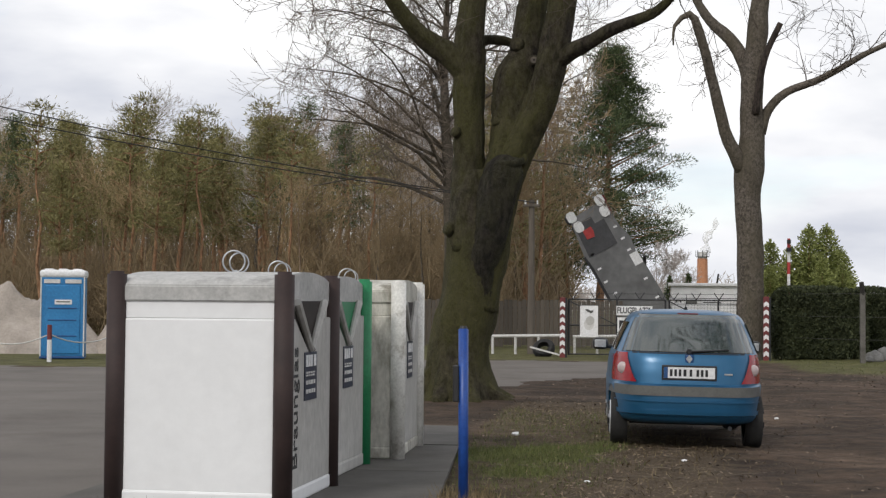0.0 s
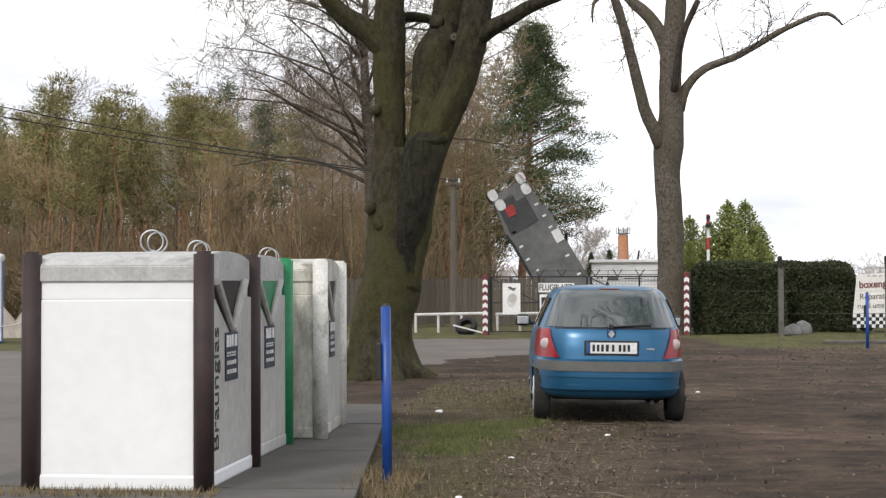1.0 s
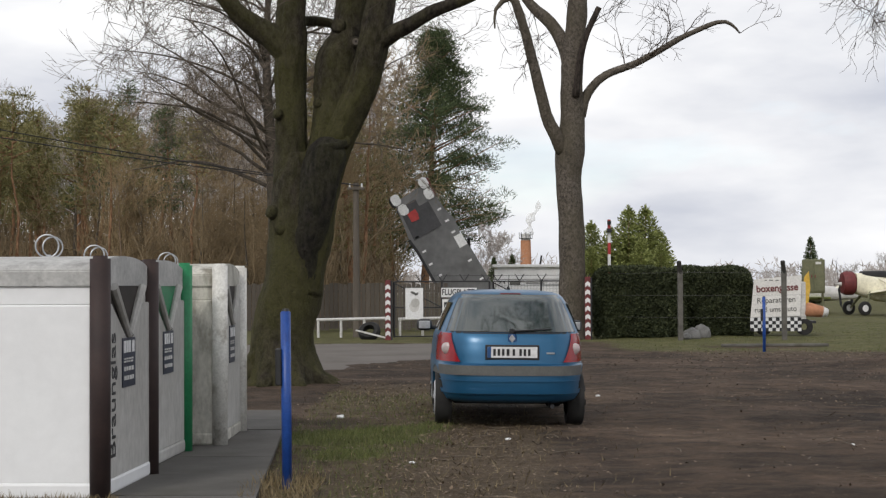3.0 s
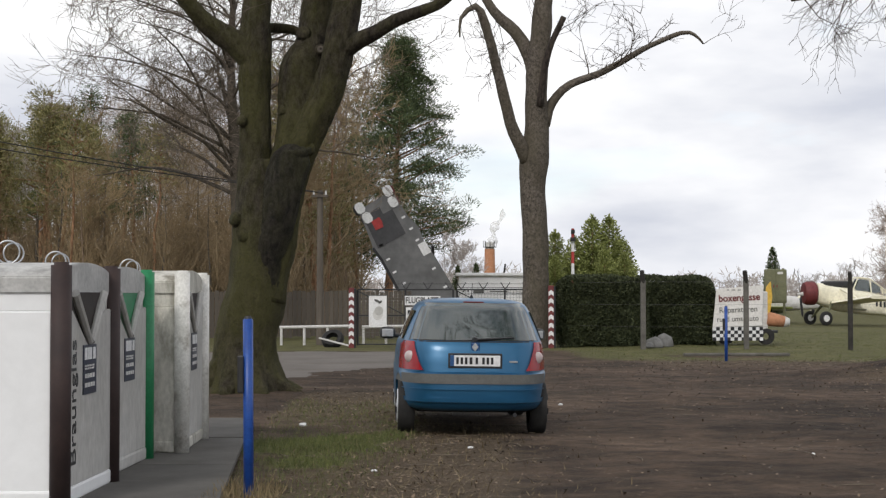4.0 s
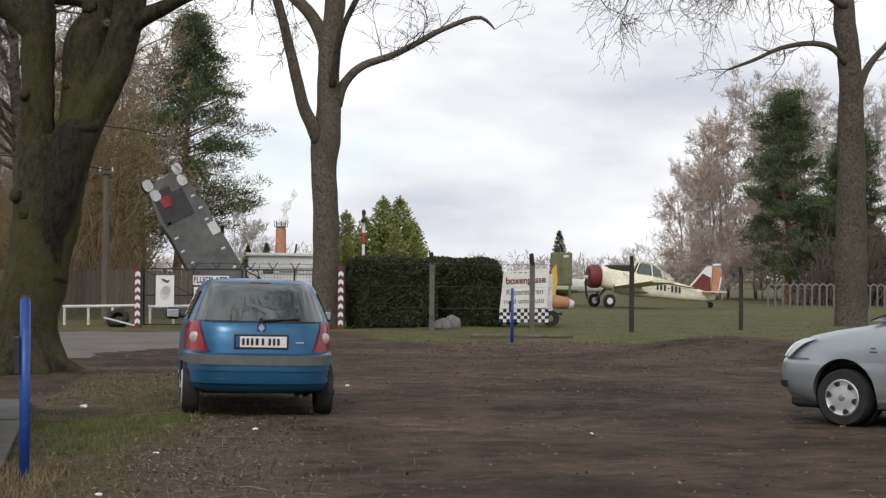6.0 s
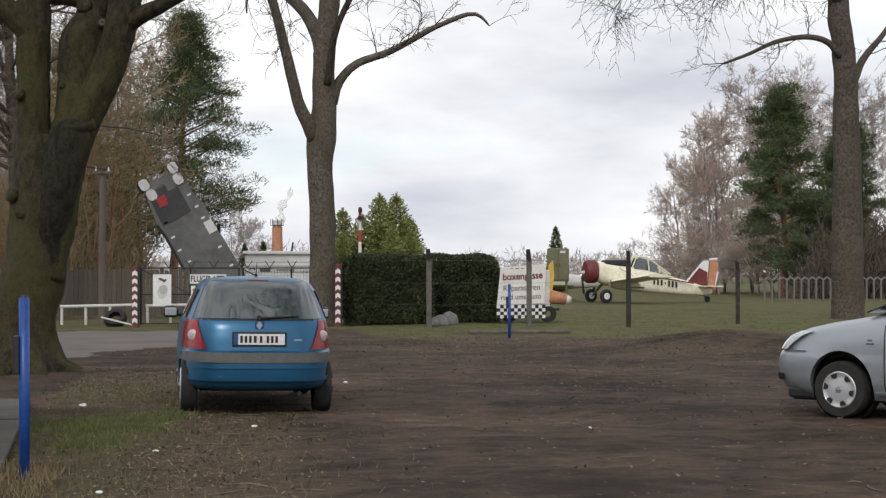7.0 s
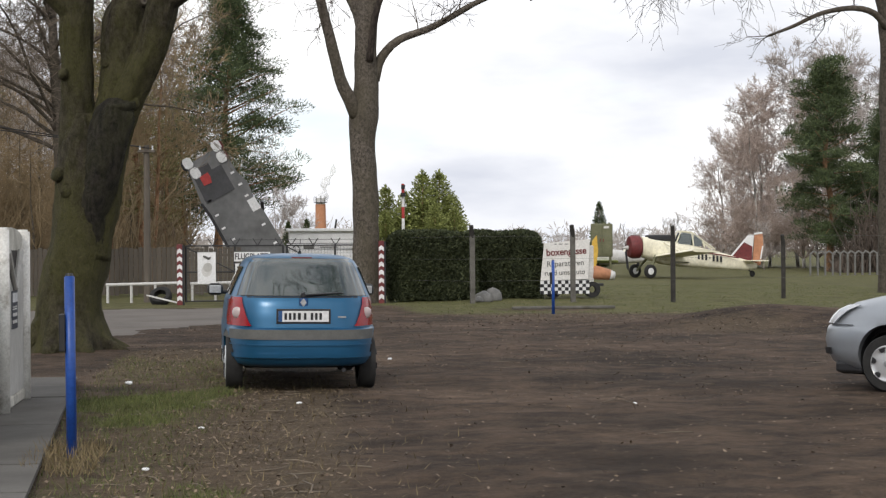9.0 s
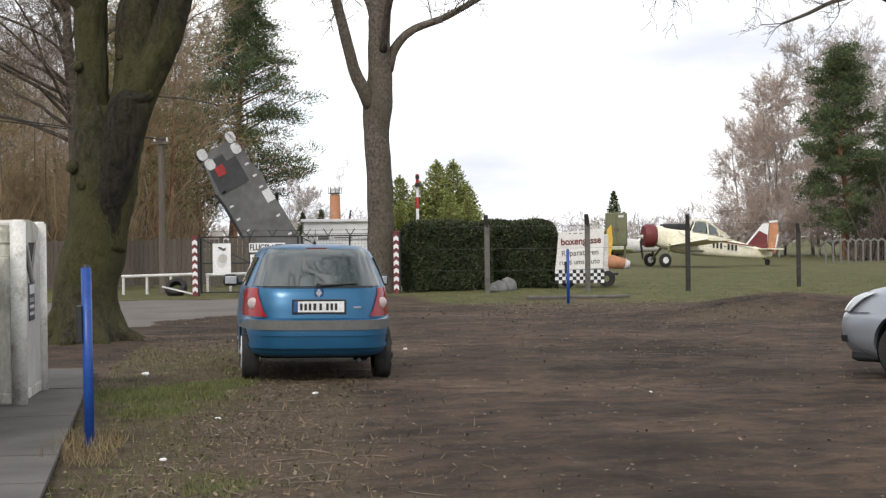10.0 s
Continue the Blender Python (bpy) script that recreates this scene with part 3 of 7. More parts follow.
def bottle_bin(m, post_mats, face_mat, side_mat, lid_mat, recess_mat, label, w=1.26, d=1.36, word="", ring_down=0.0):
    """A square precast bin, its filling side towards +x. Origin at the base centre."""
    t = thing("bottle_bin", m, label, "recycling bin", "row of glass bins")
    hw, hd = w / 2, d / 2
    part("plinth", box(w + 0.05, d + 0.05, 0.11, (0, 0, 0.045), 0.02), face_mat, t)
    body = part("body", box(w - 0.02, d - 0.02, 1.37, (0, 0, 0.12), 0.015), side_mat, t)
    # raised panels, leaving a set-back band below the lid
    part("front_panel", box(w - 0.12, 0.03, 1.21, (0, -hd, 0.145), 0.012), face_mat, t, "white painted panel")
    part("front_band", box(w - 0.12, 0.02, 0.13, (0, -hd + 0.004, 1.357), 0.004), face_mat, t)
    part("back_panel", box(w - 0.12, 0.03, 1.12, (0, hd, 0.15), 0.012), side_mat, t)
    part("inner_panel", box(0.03, d - 0.12, 1.12, (-hw, 0, 0.15), 0.012), side_mat, t)
    # the filling side: panel with a V notch
    v = [(-hd + 0.06, 0.15), (hd - 0.06, 0.15), (hd - 0.06, 1.36), (hd - 0.24, 1.36), (0, 1.09), (-hd + 0.24, 1.36), (-hd + 0.06, 1.36)]
    rot = pose(hw - 0.012, 0, 0, 0, 0, 90)
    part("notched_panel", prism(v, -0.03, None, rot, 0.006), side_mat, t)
    # flat plate: on two bins its near-black colour stands in for the opening's shade
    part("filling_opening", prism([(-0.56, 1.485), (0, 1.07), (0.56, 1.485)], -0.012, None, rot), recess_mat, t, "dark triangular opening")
    for s in (-1, 1):
        a = Vector((hw + 0.02, s * 0.4, 1.475))
        b = Vector((hw + 0.03, s * 0.015, 1.13))
        part("notch_frame", rod(a, b, 0.035, 0.025, 8), side_mat, t)
    # lid: an upright rim and a low barrel vault across
    ro = hd + 0.025
    prof = [(ro, 1.475), (ro, 1.585)] + [((ro - 0.012) * math.cos(a), 1.59 + 0.105 * math.sin(a)) for a in [math.pi * k / 24 for k in range(1, 24)]] + [(-ro, 1.585), (-ro, 1.475)]
    bm = prism(prof, -(w + 0.01), None, pose(-(w + 0.01) / 2, 0, 0, 0, 0, 90), 0.008)
    part("lid", bm, lid_mat, t, "vaulted grey concrete lid")
    for k, off in enumerate((0.0, 0.035)):
        ring_curve((0.03 + off, 0.02 * k, 1.69 - ring_down), 0.082 - 0.008 * k, 0.0065, pose(0, 0, 0, 0, 0, 10 + 26 * k), t)
    part("ring_foot", rod((0.04, 0, 1.64), (0.04, 0, 1.71 - ring_down * 0.5), 0.026, 0.018, 10), M_STEEL, t)
    for (sx, sy), mat in zip(((-1, -1), (1, -1), (1, 1), (-1, 1)), post_mats):
        bm = rod((sx * (hw + 0.005), sy * (hd + 0.005), 0.0), (sx * (hw + 0.005), sy * (hd + 0.005), 1.685), 0.07, None, 24, None, 0.02)
        part("corner_post", bm, mat, t, smooth=False).data.shade_smooth()
    # sticker: logo shape and bars for small print
    st = part("sticker", box(0.006, 0.36, 0.35, (hw + 0.022, 0.0, 0.76), 0), M_NAVY, t, "navy sticker with white print")
    rnd = random.Random(3)
    y = -0.15
    for wd, ht in ((0.06, 0.085), (0.012, 0.0), (0.05, 0.085), (0.012, 0.0), (0.055, 0.085), (0.012, 0.0)):
        if ht:
            part("logo_shape", box(0.004, wd, ht, (hw + 0.026, y + wd / 2, 1.005)), M_WHITE, st)
        y += wd
    part("logo_shape", box(0.004, 0.07, 0.085, (hw + 0.026, 0.11, 1.005), 0.0), M_WHITE, st)
    for row, z in enumerate((0.955, 0.935, 0.875, 0.81)):
        x = -0.14
        while x < 0.12:
            wd = rnd.uniform(0.03, 0.07)
            part("print_bar", box(0.004, wd, 0.03 if row > 1 else 0.013, (hw + 0.026, x + wd / 2, z)), M_WHITEDULL, st)
            x += wd + 0.02
    if word:
        # reads upwards on the filling side
        turn = Matrix.Translation((hw + 0.02, -hd + 0.27, 0.72)) @ Matrix(((0, 0, 1, 0), (0, -1, 0, 0), (1, 0, 0, 0), (0, 0, 0, 1)))
        lettering("word", word, 0.2, turn, M_INK, t, wide=1.15)
    return t


bottle_bin(pose(-3.125, 10.14, -0.01, 0, 0, -1.5), [M_BROWNPOST] * 4, M_WHITEBIN, M_SHADEGREY, M_LID, M_GLOOM,
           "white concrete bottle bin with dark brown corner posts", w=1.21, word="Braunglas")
bottle_bin(pose(-3.205, 11.80, -0.01, 0, 0, -1.5), [M_BROWNPOST, M_BROWNPOST, M_GREENPOST, M_GREENPOST], M_SHADEGREY, M_SHADEGREY, M_LID, M_GREENPOST,
           "concrete bottle bin in shade grey with brown and green corner posts", ring_down=0.03)
bottle_bin(pose(-2.975, 13.62, -0.01, 0, 0, 1.5), [M_WHITEPOST] * 4, M_MOSSBIN, M_SHADEGREY, M_MOSSBIN, M_GLOOM,
           "weathered whitish concrete bottle bin with white corner posts", ring_down=0.05)


# ---- blue barrier posts ----
def blue_post(m, h, label):
    t = thing("barrier_post", m, label, "post")
    part("post", rod((0, 0, -0.1), (0, 0, h), 0.037, None, 20, None, 0.006), M_BLUEPOST, t).data.shade_smooth()
    part("cap", rod((0, 0, h), (0, 0, h + 0.02), 0.03, 0.022, 20), M_BLACK, t)
    part("hinge_plate", box(0.045, 0.07, 0.27, (-0.052, -0.01, h - 0.54), 0.008), M_INK, t, "dark steel hinge plate")
    part("hinge_bolt", rod((-0.055, -0.04, h - 0.42), (-0.055, 0.04, h - 0.42), 0.012, None, 8), M_STEEL, t)
    return t


blue_post(pose(-1.385, 10.34, 0.0, 0, -0.4, 0), 1.28, "blue painted steel barrier post at the edge of the paving")
blue_post(pose(6.42, 33.4, 0.0), 1.2, "small blue steel post on the far side of the lot")

# ---- trees ----
def bark_knot(p, d, r, parent, mat, hollow=True):
    """A pruned limb's stub: a raised ring of bark round a cut face."""
    q = Vector(d).to_track_quat("Z", "Y").to_matrix().to_4x4()
    bm = bmesh.new()
    bmesh.ops.create_cone(bm, cap_ends=True, segments=14, radius1=r * 1.5, radius2=r, depth=r * 1.2, matrix=Matrix.Translation(p) @ q)
    stub = part("branch_stub", bm, mat, parent, smooth=True)
    if hollow:
        bm = bmesh.new()
        bmesh.ops.create_cone(bm, cap_ends=True, segments=14, radius1=r * 0.8, radius2=r * 0.75, depth=0.02, matrix=Matrix.Translation(Vector(p) + Vector(d).normalized() * r * 0.61) @ q)
        part("cut_face", bm, M_WOODGREY, stub, "pale cut wood")
        bm = bmesh.new()
        bmesh.ops.create_cone(bm, cap_ends=True, segments=10, radius1=r * 0.3, radius2=r * 0.28, depth=0.01, matrix=Matrix.Translation(Vector(p) + Vector(d).normalized() * (r * 0.61 + 0.012)) @ q)
        part("rot_hole", bm, M_GLOOM, stub)
    return stub


def twigs_along(tubes, rnd, path, count, length, radius, depth, frm=0.3, up=0.1, droop=0.0, kids=4, least=0.006, spread=0.75):
    n = len(path)
    for k in range(count):
        i = rnd.randint(int(n * frm), n - 1)
        p = path[i]
        d = Vector(path[min(i + 1, n - 1)][:3]) - Vector(path[max(i - 1, 0)][:3])
        d = d.normalized() * 0.6 + rvec(rnd)
        sprout(tubes, rnd, p[:3], d, length * rnd.uniform(0.6, 1.2), max(least, min(radius, p[3] * 0.6)), depth, 4, droop, up, spread, kids, 5, 0.25, least)


def oak():
    t = thing("oak_tree", pose(-2.88, 22.2, 0), "old oak with a massive forked dark mossy trunk", "tree")
    inv = Matrix.Translation((2.88, -22.2, 0))
    rnd = random.Random(11)
    trunk = Tubes()
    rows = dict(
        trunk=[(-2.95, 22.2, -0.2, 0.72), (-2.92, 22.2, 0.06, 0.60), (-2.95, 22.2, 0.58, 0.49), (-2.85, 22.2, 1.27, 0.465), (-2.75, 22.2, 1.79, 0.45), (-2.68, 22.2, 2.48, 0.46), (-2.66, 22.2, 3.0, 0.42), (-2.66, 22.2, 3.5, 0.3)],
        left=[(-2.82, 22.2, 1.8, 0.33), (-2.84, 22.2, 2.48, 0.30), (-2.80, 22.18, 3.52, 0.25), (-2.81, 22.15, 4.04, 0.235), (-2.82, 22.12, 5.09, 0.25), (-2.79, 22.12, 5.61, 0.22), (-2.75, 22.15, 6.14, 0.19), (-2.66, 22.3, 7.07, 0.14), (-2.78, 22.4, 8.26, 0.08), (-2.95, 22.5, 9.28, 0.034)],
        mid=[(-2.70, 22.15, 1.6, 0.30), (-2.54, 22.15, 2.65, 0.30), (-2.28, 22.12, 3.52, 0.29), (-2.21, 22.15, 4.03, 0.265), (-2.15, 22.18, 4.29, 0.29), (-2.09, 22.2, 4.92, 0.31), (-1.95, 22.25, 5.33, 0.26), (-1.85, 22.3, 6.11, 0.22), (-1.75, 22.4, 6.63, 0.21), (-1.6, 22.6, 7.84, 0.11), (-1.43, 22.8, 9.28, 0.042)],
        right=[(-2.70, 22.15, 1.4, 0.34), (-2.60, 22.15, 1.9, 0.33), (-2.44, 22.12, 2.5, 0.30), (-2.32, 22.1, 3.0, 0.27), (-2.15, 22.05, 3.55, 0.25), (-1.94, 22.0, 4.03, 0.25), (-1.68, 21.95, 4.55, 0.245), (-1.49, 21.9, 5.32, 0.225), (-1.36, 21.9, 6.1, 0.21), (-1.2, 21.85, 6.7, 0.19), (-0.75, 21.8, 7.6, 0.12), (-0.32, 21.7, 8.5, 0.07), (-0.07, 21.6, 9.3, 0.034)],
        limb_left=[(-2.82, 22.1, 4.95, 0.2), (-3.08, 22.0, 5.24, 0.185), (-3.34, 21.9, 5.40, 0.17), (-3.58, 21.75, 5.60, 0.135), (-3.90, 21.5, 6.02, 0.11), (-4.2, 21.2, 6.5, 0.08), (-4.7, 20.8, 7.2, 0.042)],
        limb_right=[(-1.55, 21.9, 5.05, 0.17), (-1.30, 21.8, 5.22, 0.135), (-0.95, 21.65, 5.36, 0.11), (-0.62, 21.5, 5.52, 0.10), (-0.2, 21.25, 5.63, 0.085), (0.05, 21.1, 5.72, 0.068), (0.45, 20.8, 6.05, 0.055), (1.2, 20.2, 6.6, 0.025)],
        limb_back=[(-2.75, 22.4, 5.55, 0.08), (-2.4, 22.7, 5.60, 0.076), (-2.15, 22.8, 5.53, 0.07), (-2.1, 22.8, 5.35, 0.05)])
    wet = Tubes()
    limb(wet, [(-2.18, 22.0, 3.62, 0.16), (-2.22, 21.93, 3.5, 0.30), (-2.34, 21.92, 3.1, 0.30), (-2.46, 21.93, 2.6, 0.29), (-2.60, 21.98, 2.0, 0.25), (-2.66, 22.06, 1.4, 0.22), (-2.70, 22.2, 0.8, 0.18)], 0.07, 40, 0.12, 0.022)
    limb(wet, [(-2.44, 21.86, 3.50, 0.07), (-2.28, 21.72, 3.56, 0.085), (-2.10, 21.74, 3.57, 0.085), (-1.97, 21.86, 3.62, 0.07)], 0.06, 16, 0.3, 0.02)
    wet.make("wet_bark", M_OAKWET, t).matrix_parent_inverse = inv
    crown = Tubes()
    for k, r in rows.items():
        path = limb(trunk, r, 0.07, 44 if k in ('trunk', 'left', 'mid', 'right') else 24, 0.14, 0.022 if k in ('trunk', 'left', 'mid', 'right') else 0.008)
        if k in ("left", "mid", "right"):
            twigs_along(crown, rnd, path, 7, 2.2, 0.05, 3, 0.72, kids=4)
        elif k == "limb_left":
            twigs_along(crown, rnd, path, 6, 1.6, 0.03, 2, 0.6, kids=4)
        elif k == "limb_right":
            twigs_along(crown, rnd, path, 5, 1.4, 0.025, 2, 0.65, kids=3)
    for a, ln in ((200, 0.75), (255, 0.6), (300, 0.8), (340, 1.0), (20, 0.9), (140, 0.7)):
        d = Vector((math.cos(radians(a)), math.sin(radians(a)), 0))
        o = Vector((-2.98, 22.2, 0))
        limb(trunk, [(*(o + d * 0.30 + Vector((0, 0, 0.42))), 0.20), (*(o + d * 0.52 + Vector((0, 0, 0.14))), 0.15), (*(o + d * (0.45 + ln * 0.5) + Vector((0, 0, -0.05))), 0.08)], 0.08, 20, 0.25, 0.02)
    ob = trunk.make("trunk", M_OAK, t)
    ob.matrix_parent_inverse = inv
    ob = crown.make("crown", M_TWIGDARK, t)
    ob.matrix_parent_inverse = inv
    for p, d, r, h in (((-1.80, 21.94, 5.16), (0.25, -1, 0.05), 0.085, True), ((-2.08, 21.93, 5.42), (-0.2, -1, 0.2), 0.11, False), ((-1.96, 21.80, 3.66), (0.3, -1, 0.1), 0.10, False), ((-2.36, 21.98, 4.78), (-0.8, -0.8, 0.2), 0.1, False), ((-2.42, 21.97, 4.25), (-0.8, -0.8, 0.2), 0.08, False), ((-3.03, 21.9, 4.08), (-0.8, -0.7, 0.2), 0.08, False), ((-3.14, 21.9, 2.62), (-0.9, -0.5, 0.3), 0.11, False), ((-2.95, 21.78, 2.35), (-0.3, -1, 0.1), 0.1, False)):
        s = bark_knot(Vector(p) - Vector(d).normalized() * r * 0.6, d, r * 0.8, t, M_OAK, h)
        s.matrix_parent_inverse = inv
    return t


def grey_tree(name, base, label, rows, crowns, seed=2, mat_bark=None):
    t = thing(name, pose(*base), label, "tree")
    inv = Matrix.Translation(-Vector(base))
    rnd = random.Random(seed)
    trunk, crown, dead = Tubes(), Tubes(), Tubes()
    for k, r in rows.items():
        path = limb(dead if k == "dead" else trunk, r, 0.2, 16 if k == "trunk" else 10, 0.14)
        if k in crowns:
            n, ln, depth, frm, droop = crowns[k]
            twigs_along(crown, rnd, path, n, ln, 0.025, depth, frm, 0.05, droop, 4, 0.009)
    for tub, nm, mat in ((trunk, "trunk", mat_bark or M_ASH), (crown, "crown", M_TWIGDARK), (dead, "dead_branch", M_DEADBARK)):
        if tub.v:
            ob = tub.make(nm, mat, t)
            ob.matrix_parent_inverse = inv
    return t


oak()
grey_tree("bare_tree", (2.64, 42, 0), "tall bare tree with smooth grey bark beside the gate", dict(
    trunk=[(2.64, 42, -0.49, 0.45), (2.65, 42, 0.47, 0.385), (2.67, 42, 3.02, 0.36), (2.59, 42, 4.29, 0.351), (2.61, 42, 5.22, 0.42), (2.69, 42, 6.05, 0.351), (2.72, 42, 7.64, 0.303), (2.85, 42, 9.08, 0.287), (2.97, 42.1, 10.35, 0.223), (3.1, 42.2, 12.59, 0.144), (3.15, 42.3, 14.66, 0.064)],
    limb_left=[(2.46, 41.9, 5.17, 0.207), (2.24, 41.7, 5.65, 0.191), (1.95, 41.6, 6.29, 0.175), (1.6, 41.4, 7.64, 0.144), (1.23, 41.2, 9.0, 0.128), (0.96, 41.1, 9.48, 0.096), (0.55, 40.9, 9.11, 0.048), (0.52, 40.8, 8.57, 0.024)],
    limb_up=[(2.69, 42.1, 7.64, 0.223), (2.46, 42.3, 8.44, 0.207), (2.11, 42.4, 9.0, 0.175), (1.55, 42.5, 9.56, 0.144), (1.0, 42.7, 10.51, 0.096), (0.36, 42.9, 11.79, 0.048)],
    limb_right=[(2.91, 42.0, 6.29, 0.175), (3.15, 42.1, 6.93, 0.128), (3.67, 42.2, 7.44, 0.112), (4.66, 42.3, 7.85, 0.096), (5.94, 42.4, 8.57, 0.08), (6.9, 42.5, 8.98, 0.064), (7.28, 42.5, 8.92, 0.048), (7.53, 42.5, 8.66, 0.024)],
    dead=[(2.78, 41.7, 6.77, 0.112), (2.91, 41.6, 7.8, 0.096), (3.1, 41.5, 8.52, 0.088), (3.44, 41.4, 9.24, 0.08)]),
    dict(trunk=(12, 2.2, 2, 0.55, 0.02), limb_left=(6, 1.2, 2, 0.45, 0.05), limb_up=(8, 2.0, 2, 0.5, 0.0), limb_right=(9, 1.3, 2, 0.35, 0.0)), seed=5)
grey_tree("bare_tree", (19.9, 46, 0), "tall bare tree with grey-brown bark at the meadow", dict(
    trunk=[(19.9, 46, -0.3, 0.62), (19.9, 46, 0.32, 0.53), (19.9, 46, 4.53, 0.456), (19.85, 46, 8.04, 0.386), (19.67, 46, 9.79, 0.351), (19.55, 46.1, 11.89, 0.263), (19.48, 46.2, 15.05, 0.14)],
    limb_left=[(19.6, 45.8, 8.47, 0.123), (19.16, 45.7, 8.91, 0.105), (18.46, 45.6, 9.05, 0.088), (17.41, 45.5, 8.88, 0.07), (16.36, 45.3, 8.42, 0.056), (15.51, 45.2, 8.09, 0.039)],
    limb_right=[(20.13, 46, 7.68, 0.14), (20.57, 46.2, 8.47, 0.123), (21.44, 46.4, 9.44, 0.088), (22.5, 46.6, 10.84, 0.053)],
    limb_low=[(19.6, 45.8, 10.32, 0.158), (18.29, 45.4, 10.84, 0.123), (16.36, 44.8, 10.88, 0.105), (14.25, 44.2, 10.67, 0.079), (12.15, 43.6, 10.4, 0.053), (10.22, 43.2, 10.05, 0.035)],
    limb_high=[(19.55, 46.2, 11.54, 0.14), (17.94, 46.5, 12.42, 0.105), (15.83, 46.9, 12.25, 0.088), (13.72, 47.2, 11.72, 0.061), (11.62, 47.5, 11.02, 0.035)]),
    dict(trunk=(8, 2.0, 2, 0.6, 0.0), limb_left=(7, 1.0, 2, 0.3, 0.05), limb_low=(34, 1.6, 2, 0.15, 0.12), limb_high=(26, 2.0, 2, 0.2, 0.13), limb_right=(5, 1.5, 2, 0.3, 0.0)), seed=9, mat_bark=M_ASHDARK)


# woods: a few kinds, built once and set out singly
def bare_kind(seed, h, mat_twig, mat_bark, r=0.16, depth=4, kids=5, low=0.25, spread=0.8, ln=0.34, least=0.011, lean=0.03, up=0.12, n=13):
    rnd = random.Random(seed)
    t = thing("woodland_tree", pose(0, 0, 0), "", "")
    trunk, crown = Tubes(), Tubes()
    rows, x, y = [], 0.0, 0.0
    for i in range(8):
        f = i / 7
        rows.append((x, y, h * f * 0.9 - 0.2, r * (1 - 0.85 * f)))
        x += rnd.gauss(0, lean * h * 0.25)
        y += rnd.gauss(0, lean * h * 0.25)
    path = limb(trunk, rows, 0.9, 7, 0.05)
    for k in range(n):
        i = rnd.randint(int(len(path) * low), len(path) - 1)
        p = path[i]
        f = i / len(path)
        a = rnd.uniform(0, 6.28)
        d = Vector((math.cos(a), math.sin(a), rnd.uniform(0.35, 1.1)))
        sprout(crown, rnd, p[:3], d, h * ln * (1.15 - 0.6 * f) * rnd.uniform(0.7, 1.15), max(least, p[3] * 0.55), depth - 1, 4, 0, up, spread, kids, 4, 0.2, least)
    trunk.make("trunk", mat_bark, t)
    crown.make("crown", mat_twig, t)
    return t


def needle_pad(lv, rnd, c, r, n, blade, width, flat=0.6):
    """A flattened pad of short needle tufts, fuller above than below."""
    for k in range(n):
        d = rvec(rnd)
        if d.z < 0 and rnd.random() < 0.6:
            d.z = -d.z
        p = c + Vector((d.x, d.y, d.z * flat)) * r * rnd.random() ** 0.45
        w = (Vector((d.x, d.y, abs(d.z) * 0.7 + 0.25)) + rvec(rnd) * 0.8).normalized()
        lv.leaf(p, w, w.cross(rvec(rnd)).normalized(), blade * rnd.uniform(0.6, 1.3), width)


def pine_kind(seed, h, reach, crown_from, mat_needle, n=26, clumps=4, per=46, blade=0.22, width=0.02, r=0.17, mat_bark=None, lumpy=0.45, pad=0.62, top=0.45):
    """top: how wide the crown stays towards its tip."""
    rnd = random.Random(seed)
    t = thing("pine_tree", pose(0, 0, 0), "", "")
    trunk, lv = Tubes(), Leaves()
    rows, x, y = [], 0.0, 0.0
    for i in range(7):
        f = i / 6
        rows.append((x, y, h * f * 0.97 - 0.2, r * (1 - 0.85 * f)))
        x += rnd.gauss(0, 0.012 * h)
        y += rnd.gauss(0, 0.012 * h)
    path = limb(trunk, rows, 0.8, 8, 0.06)
    for k in range(n):
        f = crown_from + (1 - crown_from) * ((k + rnd.random()) / n)
        u = min(f * (len(path) - 1), len(path) - 1.001)
        p = Vector(path[int(u)][:3]).lerp(Vector(path[int(u) + 1][:3]), u - int(u))
        a = 2.4 * k + rnd.uniform(-0.5, 0.5)
        g = (f - crown_from) / (1 - crown_from)
        ln = reach * (top + (1 - top) * math.sin(min(1.0, g + 0.22) * math.pi)) * (1 - 0.72 * g ** 3) * rnd.uniform(1 - lumpy, 1.05)
        d = Vector((math.cos(a), math.sin(a), rnd.uniform(-0.3, 0.4) + 0.5 * g))
        trunk.add([p, p + d * ln * 0.5 + Vector((0, 0, 0.03)), p + d * ln], [0.055, 0.035, 0.015], 4)
        for c in range(clumps):
            q = p + d * ln * (0.3 + 0.75 * (c + 0.5) / clumps) + rvec(rnd) * 0.55 * pad
            needle_pad(lv, rnd, q, pad * rnd.uniform(0.6, 1.2), per, blade, width)
    trunk.make("trunk", mat_bark or M_PINEBARK, t)
    lv.make("crown", mat_needle, t)
    return t


